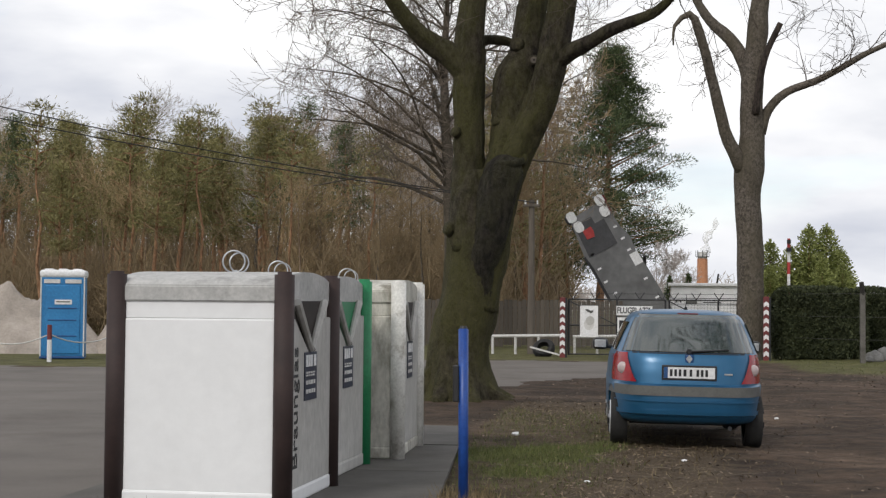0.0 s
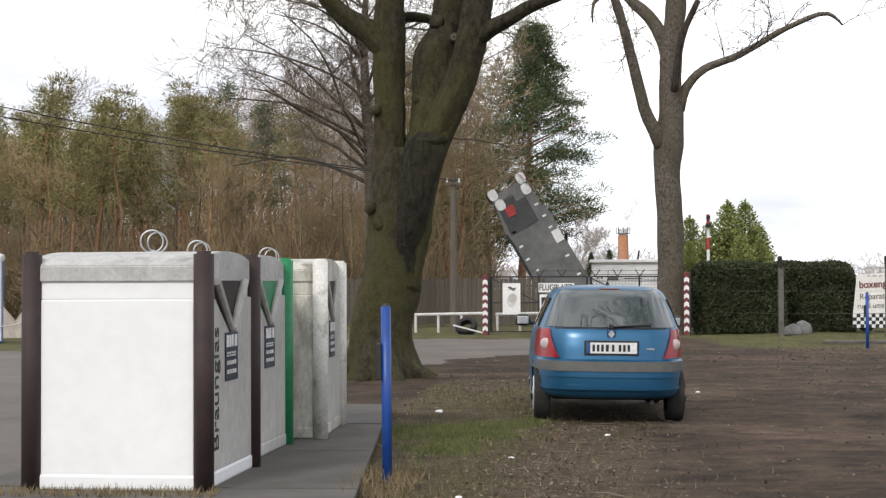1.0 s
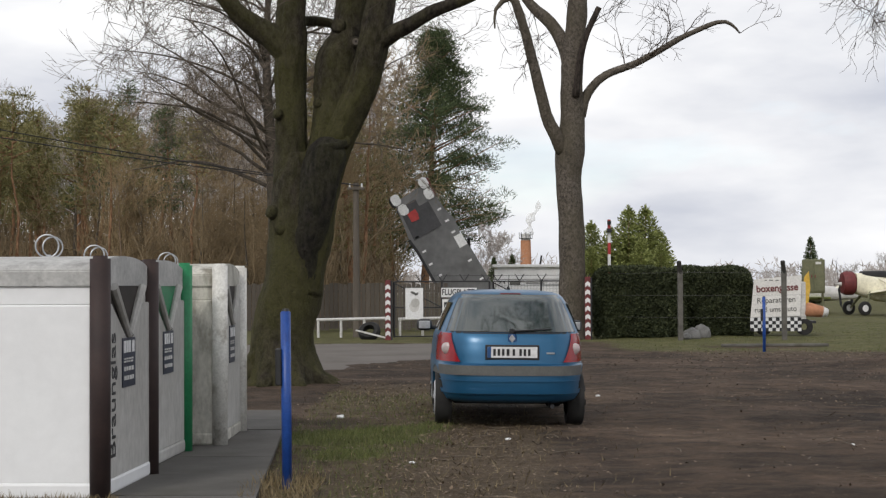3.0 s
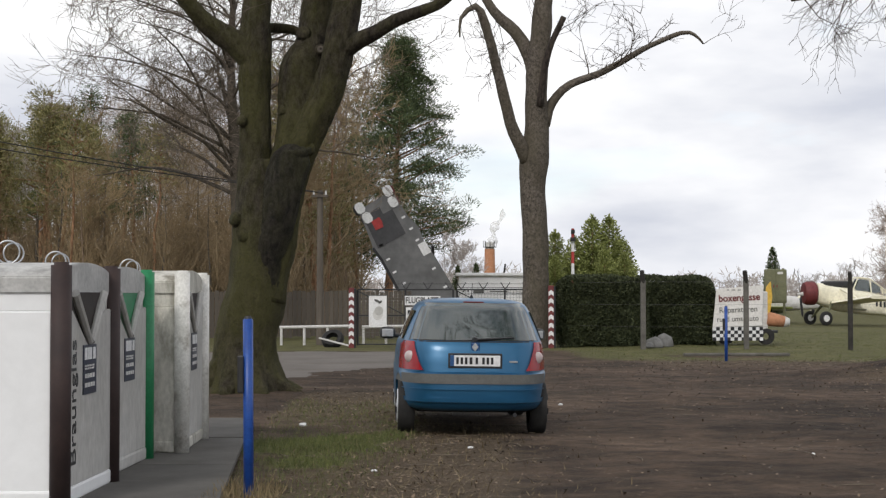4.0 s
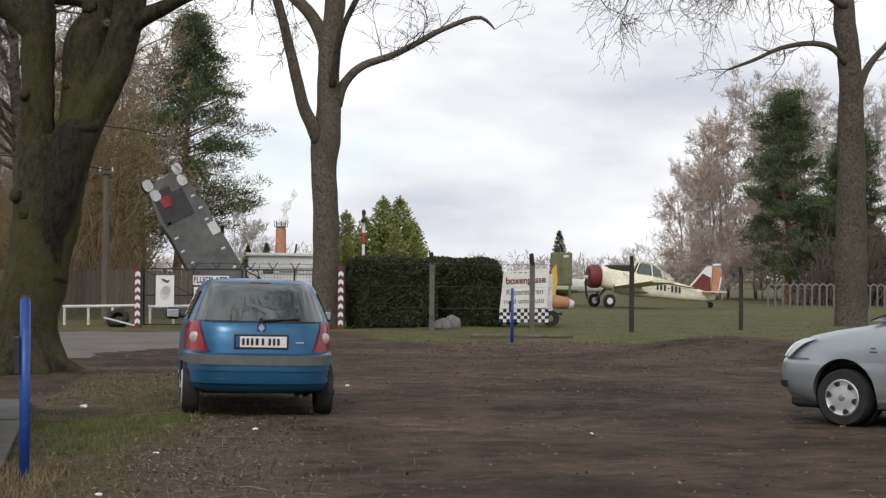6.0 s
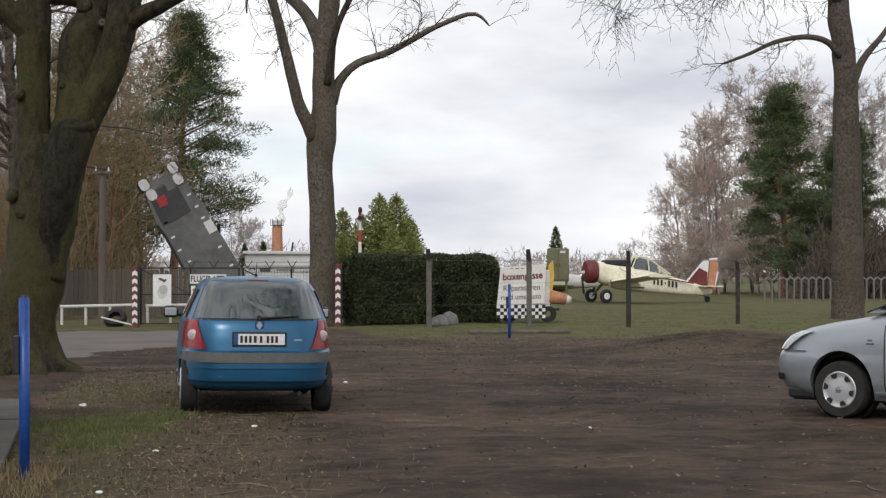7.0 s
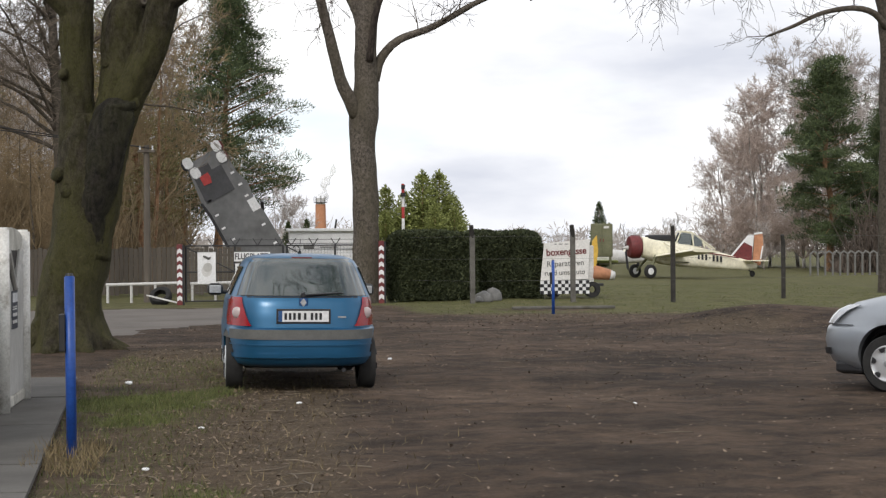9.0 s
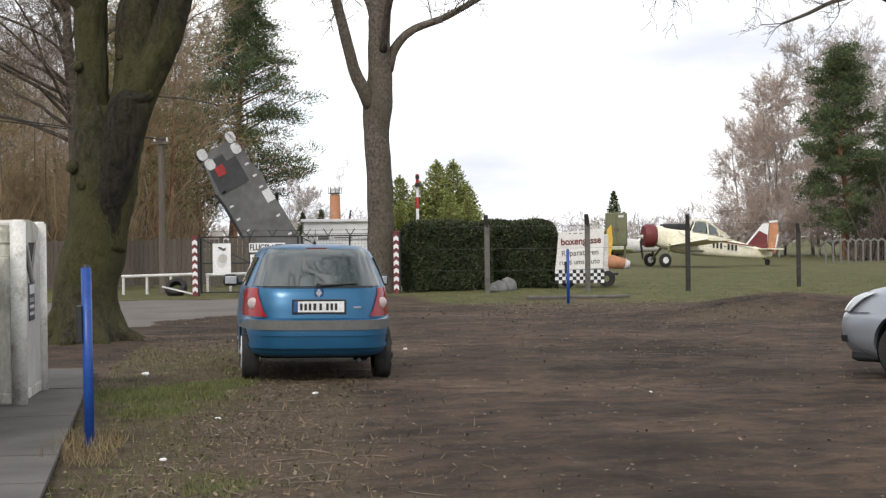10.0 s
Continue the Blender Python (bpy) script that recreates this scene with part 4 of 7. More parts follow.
def spruce_kind(seed, h, width, mat):
    rnd = random.Random(seed)
    t = thing("spruce_tree", pose(0, 0, 0), "", "")
    trunk, lv = Tubes(), Leaves()
    trunk.add([(0, 0, -0.1), (0, 0, h * 0.5), (0, 0, h * 0.97)], [0.11, 0.06, 0.012], 7)
    for k in range(26):
        lv.leaf(Vector((0, 0, h * rnd.uniform(0.86, 1.0))), (Vector((0, 0, 1)) + rvec(rnd) * 0.45).normalized(), rvec(rnd), 0.26, 0.04)
    tiers = int(h / 0.13)
    for i in range(tiers):
        f = i / tiers
        z = 0.1 + f * (h - 0.15) + rnd.uniform(-0.06, 0.06)
        ln = width * (1 - f) ** 0.85 + 0.05
        for k in range(14):
            z = 0.1 + f * (h - 0.15) + rnd.uniform(-0.14, 0.14)
            a = 6.283 * k / 14 + rnd.uniform(-0.25, 0.25)
            L = ln * rnd.uniform(0.72, 1.1)
            d = Vector((math.cos(a), math.sin(a), 0.1 + 0.7 * f))
            m = max(2, int(L / 0.13))
            for j in range(m):
                q = Vector((0, 0, z)) + d * L * (j + 1) / m
                for s in (-1, 1, 0):
                    dd = (d + Vector((-d.y, d.x, 0)) * s * 0.8 + rvec(rnd) * 0.25).normalized()
                    lv.leaf(q + rvec(rnd) * 0.05, dd, dd.cross(rvec(rnd)).normalized(), 0.3 * (0.35 + 0.65 * (1 - f)), 0.04)
    trunk.make("trunk", M_PINEBARK, t)
    lv.make("crown", mat, t)
    return t


def set_out(kind, places, label, category, group, rnd, first=True):
    """The built one goes to the first place, copies to the others."""
    out = []
    for i, (x, y, s) in enumerate(places):
        m = pose(x, y, 0, 0, 0, rnd.uniform(0, 360))
        if i == 0:
            kind.matrix_basis = m
            kind.scale = (s, s, s)
            ob = kind
            tagged(kind, label, category, group)
        else:
            kind.scale = (s, s, s)
            ob = copy_thing(kind, m)
        out.append(ob)
    s = places[0][2]
    kind.scale = (s, s, s)
    return out


rnd = random.Random(21)
W_BARE = "bare brown-twigged woodland tree"
W_PINE = "scots pine with a bare reddish trunk in the wood"
wood = []
for row, (y0, x0, x1, step) in enumerate(((58, -30, -6.5, 2.3), (64, -34, -5, 2.2), (71, -39, -4, 2.2), (80, -46, -3, 2.3), (92, -52, -6, 2.0), (101, -58, -5, 2.0))):
    x = x0
    while x < x1:
        yy = y0 + rnd.uniform(-2.5, 2.5)
        tall = (1.5 + 7.5 * yy / 60 * rnd.uniform(0.8, 1.06)) * (0.92 if x > -13 else 1.0) / 11.3
        wood.append((x + rnd.uniform(-0.8, 0.8), yy, tall, row))
        x += step
rnd.shuffle(wood)
pick = {k: [] for k in range(8)}
for x, y, s, row in wood:
    r = rnd.random()
    if row <= 1 and x > -15:
        k = 0 if r < 0.4 else 1 if r < 0.75 else 7
    elif row <= 1:
        k = 0 if r < 0.25 else 1 if r < 0.5 else 3 if r < 0.75 else 4 if r < 0.88 else 5
    elif x > -0.2 * y:
        k = 2 if r < 0.6 else 1 if r < 0.75 else 7
    else:
        k = 2 if r < 0.22 else 1 if r < 0.35 else 3 if r < 0.6 else 4 if r < 0.78 else 5 if r < 0.92 else 6
    pick[k].append((x, y, s))
set_out(bare_kind(31, 10.0, M_TWIGBROWN, M_ASH, 0.11, 4, 5, 0.12, ln=0.36, least=0.012), pick[0], W_BARE, "tree", "woodland trees", rnd)
set_out(bare_kind(32, 9.0, M_TWIGBROWN, M_TWIG, 0.10, 4, 5, 0.06, ln=0.42, least=0.012), pick[1], W_BARE, "tree", "woodland trees", rnd)
set_out(bare_kind(33, 13.0, M_TWIGGREY, M_ASH, 0.15, 4, 5, 0.45, ln=0.22, least=0.011, n=16), pick[2], "tall pale bare tree above the wood", "tree", "woodland trees", rnd)
set_out(pine_kind(41, 11.5, 1.7, 0.55, M_NEEDLE_DULL, 26, 4, 60), pick[3], W_PINE, "tree", "woodland trees", rnd)
set_out(pine_kind(42, 11.0, 1.8, 0.5, M_NEEDLE_DULL, 28, 4, 60), pick[4], W_PINE, "tree", "woodland trees", rnd)
set_out(pine_kind(43, 12.0, 1.5, 0.62, M_NEEDLE, 24, 4, 60), pick[5], W_PINE, "tree", "woodland trees", rnd)
if pick[6]:
    set_out(pine_kind(44, 12.5, 1.8, 0.5, M_NEEDLE, 26, 4, 60), pick[6], W_PINE, "tree", "woodland trees", rnd)
if pick[7]:
    set_out(bare_kind(34, 12.0, M_TWIG, M_TWIG, 0.13, 4, 5, 0.2, ln=0.36, least=0.011), pick[7], W_BARE, "tree", "woodland trees", rnd)
# lit pine stems along the wood's edge
set_out(pine_kind(46, 9.6, 1.1, 0.72, M_NEEDLE_DULL, 12, 3, 50, r=0.095), [(-24.2, 57, 1.0), (-21.6, 62, 1.1), (-20.9, 58.5, 1.0), (-17.8, 58, 0.98), (-17.1, 64, 1.1), (-14.4, 58.5, 0.95), (-11.6, 60, 0.9)], "slim scots pine with a sunlit orange stem at the wood's edge", "tree", "woodland trees", rnd)
# a spreading bare tree close behind the lane, whose crown fills the gap beside the oak
def spreading_tree(base, label):
    t = thing("spreading_tree", pose(*base), label, "tree")
    rnd = random.Random(36)
    trunk, crown = Tubes(), Tubes()
    path = limb(trunk, [(0, 0, -0.2, 0.34), (0.05, 0, 2.0, 0.27), (-0.1, 0.1, 5.0, 0.2), (-0.3, 0.2, 8.5, 0.13), (-0.2, 0.1, 12.5, 0.06), (-0.4, 0, 15.5, 0.02)], 0.4, 12, 0.1)
    for k in range(60):
        f = 0.3 + 0.68 * (k + rnd.random()) / 60
        p = path[min(len(path) - 1, int(f * len(path)))]
        a = math.pi * (0.55 + 0.9 * rnd.random()) if k % 2 else rnd.uniform(0, 6.28)
        d = Vector((math.cos(a), math.sin(a) * 0.8, rnd.uniform(0.5, 1.2)))
        ln = (6.6 - 3.4 * f) * rnd.uniform(0.75, 1.15)
        r0 = max(0.03, p[3] * 0.33)
        q = Vector(p[:3])
        pts, rad = [q.copy()], [r0]
        for i in range(9):
            d = (d + Vector((rnd.gauss(0, 0.13), rnd.gauss(0, 0.13), rnd.gauss(0.0, 0.1) - 0.075))).normalized()
            q = q + d * ln / 9
            pts.append(q.copy())
            rad.append(r0 * (1 - 0.85 * (i + 1) / 9) + 0.006)
        trunk.add(pts, rad, 5)
        twigs_along(crown, rnd, [(*pp, rr) for pp, rr in zip(pts, rad)], 12, 1.7, 0.014, 2, 0.2, 0.03, 0.0, 4, 0.009, 0.75)
    trunk.make("trunk", M_ASHDARK, t)
    crown.make("crown", M_TWIGMID, t)
    return t


spreading_tree((-6.3, 46.5, 0), "spreading bare tree with arching dark limbs and fine twigs")

# pines by the gate
set_out(pine_kind(51, 13.7, 4.2, 0.28, M_NEEDLE, 84, 5, 150, 0.2, 0.018, 0.24, lumpy=0.55, pad=0.72, top=0.4), [(-2.5, 70, 1.0)], "tall scots pine with dark layered boughs behind the gate", "tree", "", rnd)
set_out(pine_kind(52, 11.5, 2.1, 0.3, M_NEEDLE_DULL, 30, 5, 60), [(-5.2, 62, 1.0), (-7.0, 66, 1.05), (-4.2, 76, 0.9)], "dull olive pine behind the fence", "tree", "pines behind the fence", rnd)
set_out(bare_kind(37, 10.5, M_TWIGBROWN, M_PINEBARK, 0.12, 4, 5, 0.15, ln=0.32, least=0.013), [(-4.7, 60, 1.0), (-4.6, 66, 0.95), (-6.2, 58, 0.95)], "brown-leaved bare tree behind the gate", "tree", "woodland trees", rnd)
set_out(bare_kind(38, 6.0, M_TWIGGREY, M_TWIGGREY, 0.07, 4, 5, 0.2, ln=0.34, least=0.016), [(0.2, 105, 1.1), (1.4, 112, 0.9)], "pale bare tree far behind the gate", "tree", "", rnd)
# spruces behind the hedge
set_out(spruce_kind(61, 5.2, 1.7, M_SPRUCE), [(7.55, 75, 1.03), (8.45, 75.6, 1.04), (9.2, 76, 0.82), (6.6, 74.6, 0.84), (5.75, 76, 0.9), (8.0, 73.4, 0.72), (9.0, 73.8, 0.68), (5.6, 74, 0.66)], "bushy yellow-green spruce behind the hedge", "tree", "spruces behind the hedge", rnd)
set_out(spruce_kind(62, 5.2, 1.0, M_NEEDLE), [(26.4, 120, 1.0), (12.1, 100, 0.55), (2.2, 95, 0.66), (1.0, 92, 0.62)], "single dark spruce on the far meadow", "tree", "far spruces", rnd)
# the wood's corner at the right: pine and birches
set_out(pine_kind(71, 13.0, 3.5, 0.17, M_NEEDLE, 62, 6, 190, 0.22, 0.02, 0.26, lumpy=0.5, pad=0.74, top=0.68), [(34.3, 90, 1.0), (39.0, 92, 0.88), (43.6, 88, 0.8), (41.2, 98, 0.75)], "full dark green pine at the edge of the wood", "tree", "pines by the meadow", rnd)
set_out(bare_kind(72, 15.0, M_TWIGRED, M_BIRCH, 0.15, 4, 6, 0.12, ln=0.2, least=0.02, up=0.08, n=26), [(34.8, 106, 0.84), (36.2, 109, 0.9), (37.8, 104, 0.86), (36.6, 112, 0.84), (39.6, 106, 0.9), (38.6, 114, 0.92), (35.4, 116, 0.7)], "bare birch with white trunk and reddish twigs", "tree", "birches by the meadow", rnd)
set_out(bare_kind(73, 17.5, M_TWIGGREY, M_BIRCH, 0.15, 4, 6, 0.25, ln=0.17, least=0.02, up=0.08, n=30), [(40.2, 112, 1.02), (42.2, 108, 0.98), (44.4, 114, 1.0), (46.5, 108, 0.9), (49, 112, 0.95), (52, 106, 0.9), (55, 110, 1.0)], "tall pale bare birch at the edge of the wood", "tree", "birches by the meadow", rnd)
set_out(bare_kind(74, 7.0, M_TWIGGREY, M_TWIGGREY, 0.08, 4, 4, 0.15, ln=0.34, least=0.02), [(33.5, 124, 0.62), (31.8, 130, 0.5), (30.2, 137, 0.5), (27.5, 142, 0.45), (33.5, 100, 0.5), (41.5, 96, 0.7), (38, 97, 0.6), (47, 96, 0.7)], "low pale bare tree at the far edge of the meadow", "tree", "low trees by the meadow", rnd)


def far_woods():
    """A strip of distant woodland: countless pale stems and twigs."""
    rnd = random.Random(77)
    lv = Leaves()
    for k in range(700):
        x = rnd.uniform(-160, 190)
        y = rnd.uniform(205, 260)
        h = 6.5 * (0.75 + 0.35 * noise.noise(Vector((x * 0.05, 0.3, 0)))) * rnd.uniform(0.6, 1.15)
        lv.leaf(Vector((x, y, -0.2)), Vector((0, 0, 1)), Vector((1, 0, 0)), h * 0.8, 0.1)
        for j in range(38):
            a, b = rnd.gauss(0, 0.36), rnd.uniform(0.12, 1.0)
            p = Vector((x + a * h * 0.55 * math.sin(b * 3.0), y, h * b * 0.85))
            d = Vector((rnd.gauss(0, 0.7), 0, rnd.uniform(0.1, 1))).normalized()
            lv.leaf(p, d, Vector((d.z, 0, -d.x)), rnd.uniform(0.6, 1.6), rnd.uniform(0.03, 0.09))
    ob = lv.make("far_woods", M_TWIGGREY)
    return tagged(ob, "distant pale leafless woodland along the horizon", "woods", kind="stuff")


far_woods()


def thicket():
    """Low brushwood that closes the view between the trunks of the wood."""
    rnd = random.Random(78)
    tb = Tubes()
    for k in range(8200):
        y = rnd.uniform(56, 112) if k < 4600 else rnd.uniform(100, 118)
        x = rnd.uniform(-0.62 * y, -0.06 * y)
        p = Vector((x, y, -0.1))
        d = Vector((rnd.gauss(0, 0.3), rnd.gauss(0, 0.3), 1)).normalized()
        ln = rnd.uniform(1.5, 4.0) * (0.6 + y / 110) * (1.75 if k >= 4600 else 1.0)
        q = p + d * ln * 0.5 + rvec(rnd) * 0.25
        r = q + (d + rvec(rnd) * 0.4).normalized() * ln * 0.5
        tb.add([p, q, r], [0.035, 0.028, 0.014], 3)
        for j in range(4):
            s = p.lerp(q, rnd.uniform(0.3, 1)) if j < 2 else q.lerp(r, rnd.uniform(0, 1))
            tb.add([s, s + (d + rvec(rnd) * 0.9).normalized() * ln * 0.3], [0.022, 0.012], 3)
    ob = tb.make("brushwood", M_TWIGBROWN)
    tb = Tubes()
    for k in range(3800):
        y = rnd.uniform(84, 104)
        x = rnd.uniform(0.385 * y, 0.62 * y)
        p = Vector((x, y, -0.1))
        d = Vector((rnd.gauss(0, 0.3), rnd.gauss(0, 0.3), 1)).normalized()
        ln = rnd.uniform(1.8, 5.6) * smooth(0.37, 0.43, x / y)
        q = p + d * ln * 0.5 + rvec(rnd) * 0.25
        r = q + (d + rvec(rnd) * 0.4).normalized() * ln * 0.5
        tb.add([p, q, r], [0.045, 0.036, 0.018], 3)
        for j in range(4):
            e = p.lerp(q, rnd.uniform(0.3, 1)) if j < 2 else q.lerp(r, rnd.uniform(0, 1))
            tb.add([e, e + (d + rvec(rnd) * 0.9).normalized() * ln * 0.3], [0.03, 0.014], 3)
    tagged(tb.make("brushwood", M_TWIGDARK), "dark leafless undergrowth below the pines and birches", "brushwood", kind="stuff")
    return tagged(ob, "dense brown leafless brushwood under the trees", "brushwood", kind="stuff")


thicket()


def hedge(name, m, sx, sy, h, label, seed):
    rnd = random.Random(seed)
    t = thing(name, m, label, "hedge", "clipped hedge")
    core = bmesh.new()
    box(sx - 0.32, sy - 0.32, h - 0.16, (0, 0, 0), 0.2, 3, core)
    part("inner_growth", core, M_HEDGE, t)
    lv = Leaves()
    n = int((2 * (sx + sy) * h + sx * sy) * 900)
    for k in range(n):
        r = rnd.random() * (2 * sx * h + sy * h * 2 + sx * sy)
        if r < sx * h * 2:
            p = Vector((rnd.uniform(-sx / 2, sx / 2), -sy / 2 if r < sx * h * 1.6 else sy / 2, rnd.uniform(0.02, h)))
            nn = Vector((0, -1 if p.y < 0 else 1, 0))
        elif r < sx * h * 2 + sy * h * 2:
            p = Vector((rnd.choice((-1, 1)) * sx / 2, rnd.uniform(-sy / 2, sy / 2), rnd.uniform(0.02, h)))
            nn = Vector((1 if p.x > 0 else -1, 0, 0))
        else:
            p = Vector((rnd.uniform(-sx / 2, sx / 2), rnd.uniform(-sy / 2, sy / 2), h))
            nn = Vector((0, 0, 1))
        bulge = 0.15 * noise.noise(p * 1.3 + Vector((seed, 0, 0))) + 0.07 * noise.noise(p * 5) - 0.12 * smooth(0.3, 0.0, h - p.z) * smooth(0.5, 1.0, abs(p.x) / (sx / 2)) * (1 - abs(nn.x))
        p = p + nn * (bulge - 0.06 + rnd.uniform(-0.05, 0.04))
        # rounded shoulders
        q = Vector((p.x / (sx / 2), p.y / (sy / 2), max(0.0, p.z / h)))
        over = max(0.0, (abs(q.x) ** 7 + abs(q.y) ** 7 + q.z ** 7) ** (1 / 7) - 1)
        p = Vector((p.x / (1 + over), p.y / (1 + over), p.z / (1 + over)))
        d = (nn * 0.7 + rvec(rnd) + Vector((0, 0, 0.4))).normalized()
        lv.leaf(p, d, d.cross(rvec(rnd)).normalized(), rnd.uniform(0.05, 0.11), rnd.uniform(0.018, 0.034))
    lv.make("foliage", M_HEDGE, t)
    return t


hedge("hedge", pose(4.62, 43.1, 0), 2.6, 1.6, 2.0, "dense dark evergreen clipped hedge along the fence", 3)
hedge("hedge", pose(6.85, 44.9, 0, 0, 0, 0), 2.6, 1.8, 2.02, "dark evergreen hedge set back behind field stones", 4)

# ---- cars ----
class Shell:
    """A car's skin: level rings (z, half width, rear y, front y), rounded in plan."""

    def __init__(self, rows, n=5.0, bow=0.05):
        self.rows, self.n, self.bow = rows, n, bow

    def at(self, z):
        r = self.rows
        z = min(max(z, r[0][0]), r[-1][0])
        for a, b in zip(r, r[1:]):
            if z <= b[0]:
                f = (z - a[0]) / (b[0] - a[0])
                return [a[i] + (b[i] - a[i]) * f for i in (1, 2, 3)]
        return list(r[-1][1:])

    def rear(self, u, z):
        hw, yr, yf = self.at(z)
        mid, half = (yr + yf) / 2, (yf - yr) / 2
        return Vector((u * hw, mid - half * (1 - min(1, abs(u)) ** self.n) ** (1 / self.n) + self.bow * u * u, z))

    def side(self, y, z, s):
        hw, yr, yf = self.at(z)
        mid, half = (yr + yf) / 2, (yf - yr) / 2
        v = min(0.999, abs((y - mid) / half))
        return Vector((s * hw * (1 - v ** self.n) ** (1 / self.n), y, z))

    def body(self, name, mat, parent, arches, r_arch, half_arch):
        N, zs = 72, []
        for a, b in zip(self.rows, self.rows[1:]):
            k = max(1, int((b[0] - a[0]) / 0.04))
            zs += [a[0] + (b[0] - a[0]) * i / k for i in range(k)]
        zs.append(self.rows[-1][0])
        verts, faces = [], []
        for z in zs:
            hw, yr, yf = self.at(z)
            mid, half = (yr + yf) / 2, (yf - yr) / 2
            for k in range(N):
                a = 2 * math.pi * k / N
                c, s = math.cos(a), math.sin(a)
                # even steps round the outline
                q = (abs(c) ** self.n + abs(s) ** self.n) ** (-1 / self.n)
                x, y = hw * c * q, half * s * q
                y += self.bow * (x / hw) ** 2 * (1 if s < 0 else -2.2) * min(1, abs(s * q))
                verts.append((x, mid + y, z))
        for j in range(len(zs) - 1):
            for k in range(N):
                m = (k + 1) % N
                faces.append((j * N + k, j * N + m, (j + 1) * N + m, (j + 1) * N + k))
        faces.append(tuple(range(N))[::-1])
        faces.append(tuple((len(zs) - 1) * N + k for k in range(N)))
        ob = raw(name, verts, faces, mat, parent)
        bpy.context.view_layer.update()
        for y, z in arches:
            cut = part("cut", rod((-1.2, y, z), (1.2, y, z), r_arch, None, 40), mat)
            md = ob.modifiers.new("arch", "BOOLEAN")
            md.operation, md.solver, md.object = "DIFFERENCE", "EXACT", cut
            saved, ob.parent = ob.parent, None
            bpy.context.view_layer.update()
            me = bpy.data.meshes.new_from_object(ob.evaluated_get(bpy.context.evaluated_depsgraph_get()))
            ob.modifiers.clear()
            ob.data = me
            ob.parent = saved
            bpy.data.objects.remove(cut)
        ob.data.set_sharp_from_angle(angle=radians(38))
        return ob


def sheet(name, fn, us, zs, out, mat, parent, thick=0.006, lift=0.004, label=""):
    """A curved panel over fn(u, z), lifted along out and given thickness."""
    out = Vector(out)
    nu, nz = len(us), len(zs)
    a = [fn(u, z) + out * (lift + thick) for z in zs for u in us]
    b = [fn(u, z) + out * (lift - 0.012) for z in zs for u in us]
    n = len(a)
    f = []
    for j in range(nz - 1):
        for i in range(nu - 1):
            o = j * nu + i
            f.append((o, o + 1, o + nu + 1, o + nu))
            f.append((n + o, n + o + nu, n + o + nu + 1, n + o + 1))
    rim = [i for i in range(nu)] + [j * nu + nu - 1 for j in range(1, nz)] + [(nz - 1) * nu + i for i in range(nu - 2, -1, -1)] + [j * nu for j in range(nz - 2, 0, -1)]
    for p, q in zip(rim, rim[1:] + rim[:1]):
        f.append((p, n + p, n + q, q))
    ob = raw(name, a + b, f, mat, parent, True)
    bm = bmesh.new()
    bm.from_mesh(ob.data)
    bmesh.ops.recalc_face_normals(bm, faces=bm.faces)
    bm.to_mesh(ob.data)
    bm.free()
    ob.data.set_sharp_from_angle(angle=radians(40))
    if label:
        tagged(ob, label)
    return ob


def lin(a, b, n):
    return [a + (b - a) * i / (n - 1) for i in range(n)]


def lathe(profile, axis_at, mat, name, parent, seg=36):
    """Turns (x, r) rows round the x axis."""
    v, f = [], []
    for x, r in profile:
        for k in range(seg):
            a = 2 * math.pi * k / seg
            v.append((axis_at[0] + x, axis_at[1] + r * math.cos(a), axis_at[2] + r * math.sin(a)))
    m = len(profile)
    for j in range(m - 1):
        for k in range(seg):
            q = (k + 1) % seg
            f.append((j * seg + k, j * seg + q, (j + 1) * seg + q, (j + 1) * seg + k))
    ob = raw(name, v, f, mat, parent)
    ob.data.set_sharp_from_angle(angle=radians(40))
    return ob


def wheel(x, y, r, s, parent, wide=0.18, spokes=6, hub=M_HUB):
    """s: the side that the hub cap faces."""
    w = new("wheel")
    w.parent = parent
    c = (0, 0, 0)
    w.location = (x, y, r)
    h = wide / 2
    lathe([(-h, r * 0.62), (-h, r * 0.93), (-h * 0.8, r * 0.985), (-h * 0.3, r), (h * 0.3, r), (h * 0.8, r * 0.985), (h, r * 0.93), (h, r * 0.62)], c, M_RUBBER, "tyre", w)
    # black disc in place of the shade inside the wheel
    lathe([(s * h * 0.4, 0.001), (s * h * 0.4, r * 0.66)], c, M_INK, "wheel_well", w)
    lathe([(s * (h + 0.014), 0.001), (s * (h + 0.016), r * 0.2), (s * (h + 0.004), r * 0.4), (s * (h + 0.002), r * 0.57), (s * (h + 0.01), r * 0.61), (s * h * 0.9, r * 0.68)], c, hub, "hub_cap", w)
    # black plates lifted off the cap stand in for shade in its slots
    for k in range(spokes):
        a = 2 * math.pi * k / spokes + 0.2
        ring = [(rr * math.cos(a + da), rr * math.sin(a + da)) for rr, da in ((r * 0.42, -0.13), (r * 0.50, -0.19), (r * 0.575, -0.2), (r * 0.575, 0.2), (r * 0.50, 0.19), (r * 0.42, 0.13))]
        slot = prism(ring, -s * 0.012, None, Matrix.Translation((s * (h + 0.012), 0, 0)) @ Matrix(((0, -1.0, 0, 0), (1, 0, 0, 0), (0, 0, 1, 0), (0, 0, 0, 1))))
        part("vent_slot", slot, M_INK, w)
    lathe([(s * (h + 0.024), 0.001), (s * (h + 0.022), r * 0.1), (s * (h + 0.008), r * 0.14)], c, M_STEEL, "hub_boss", w)
    return w


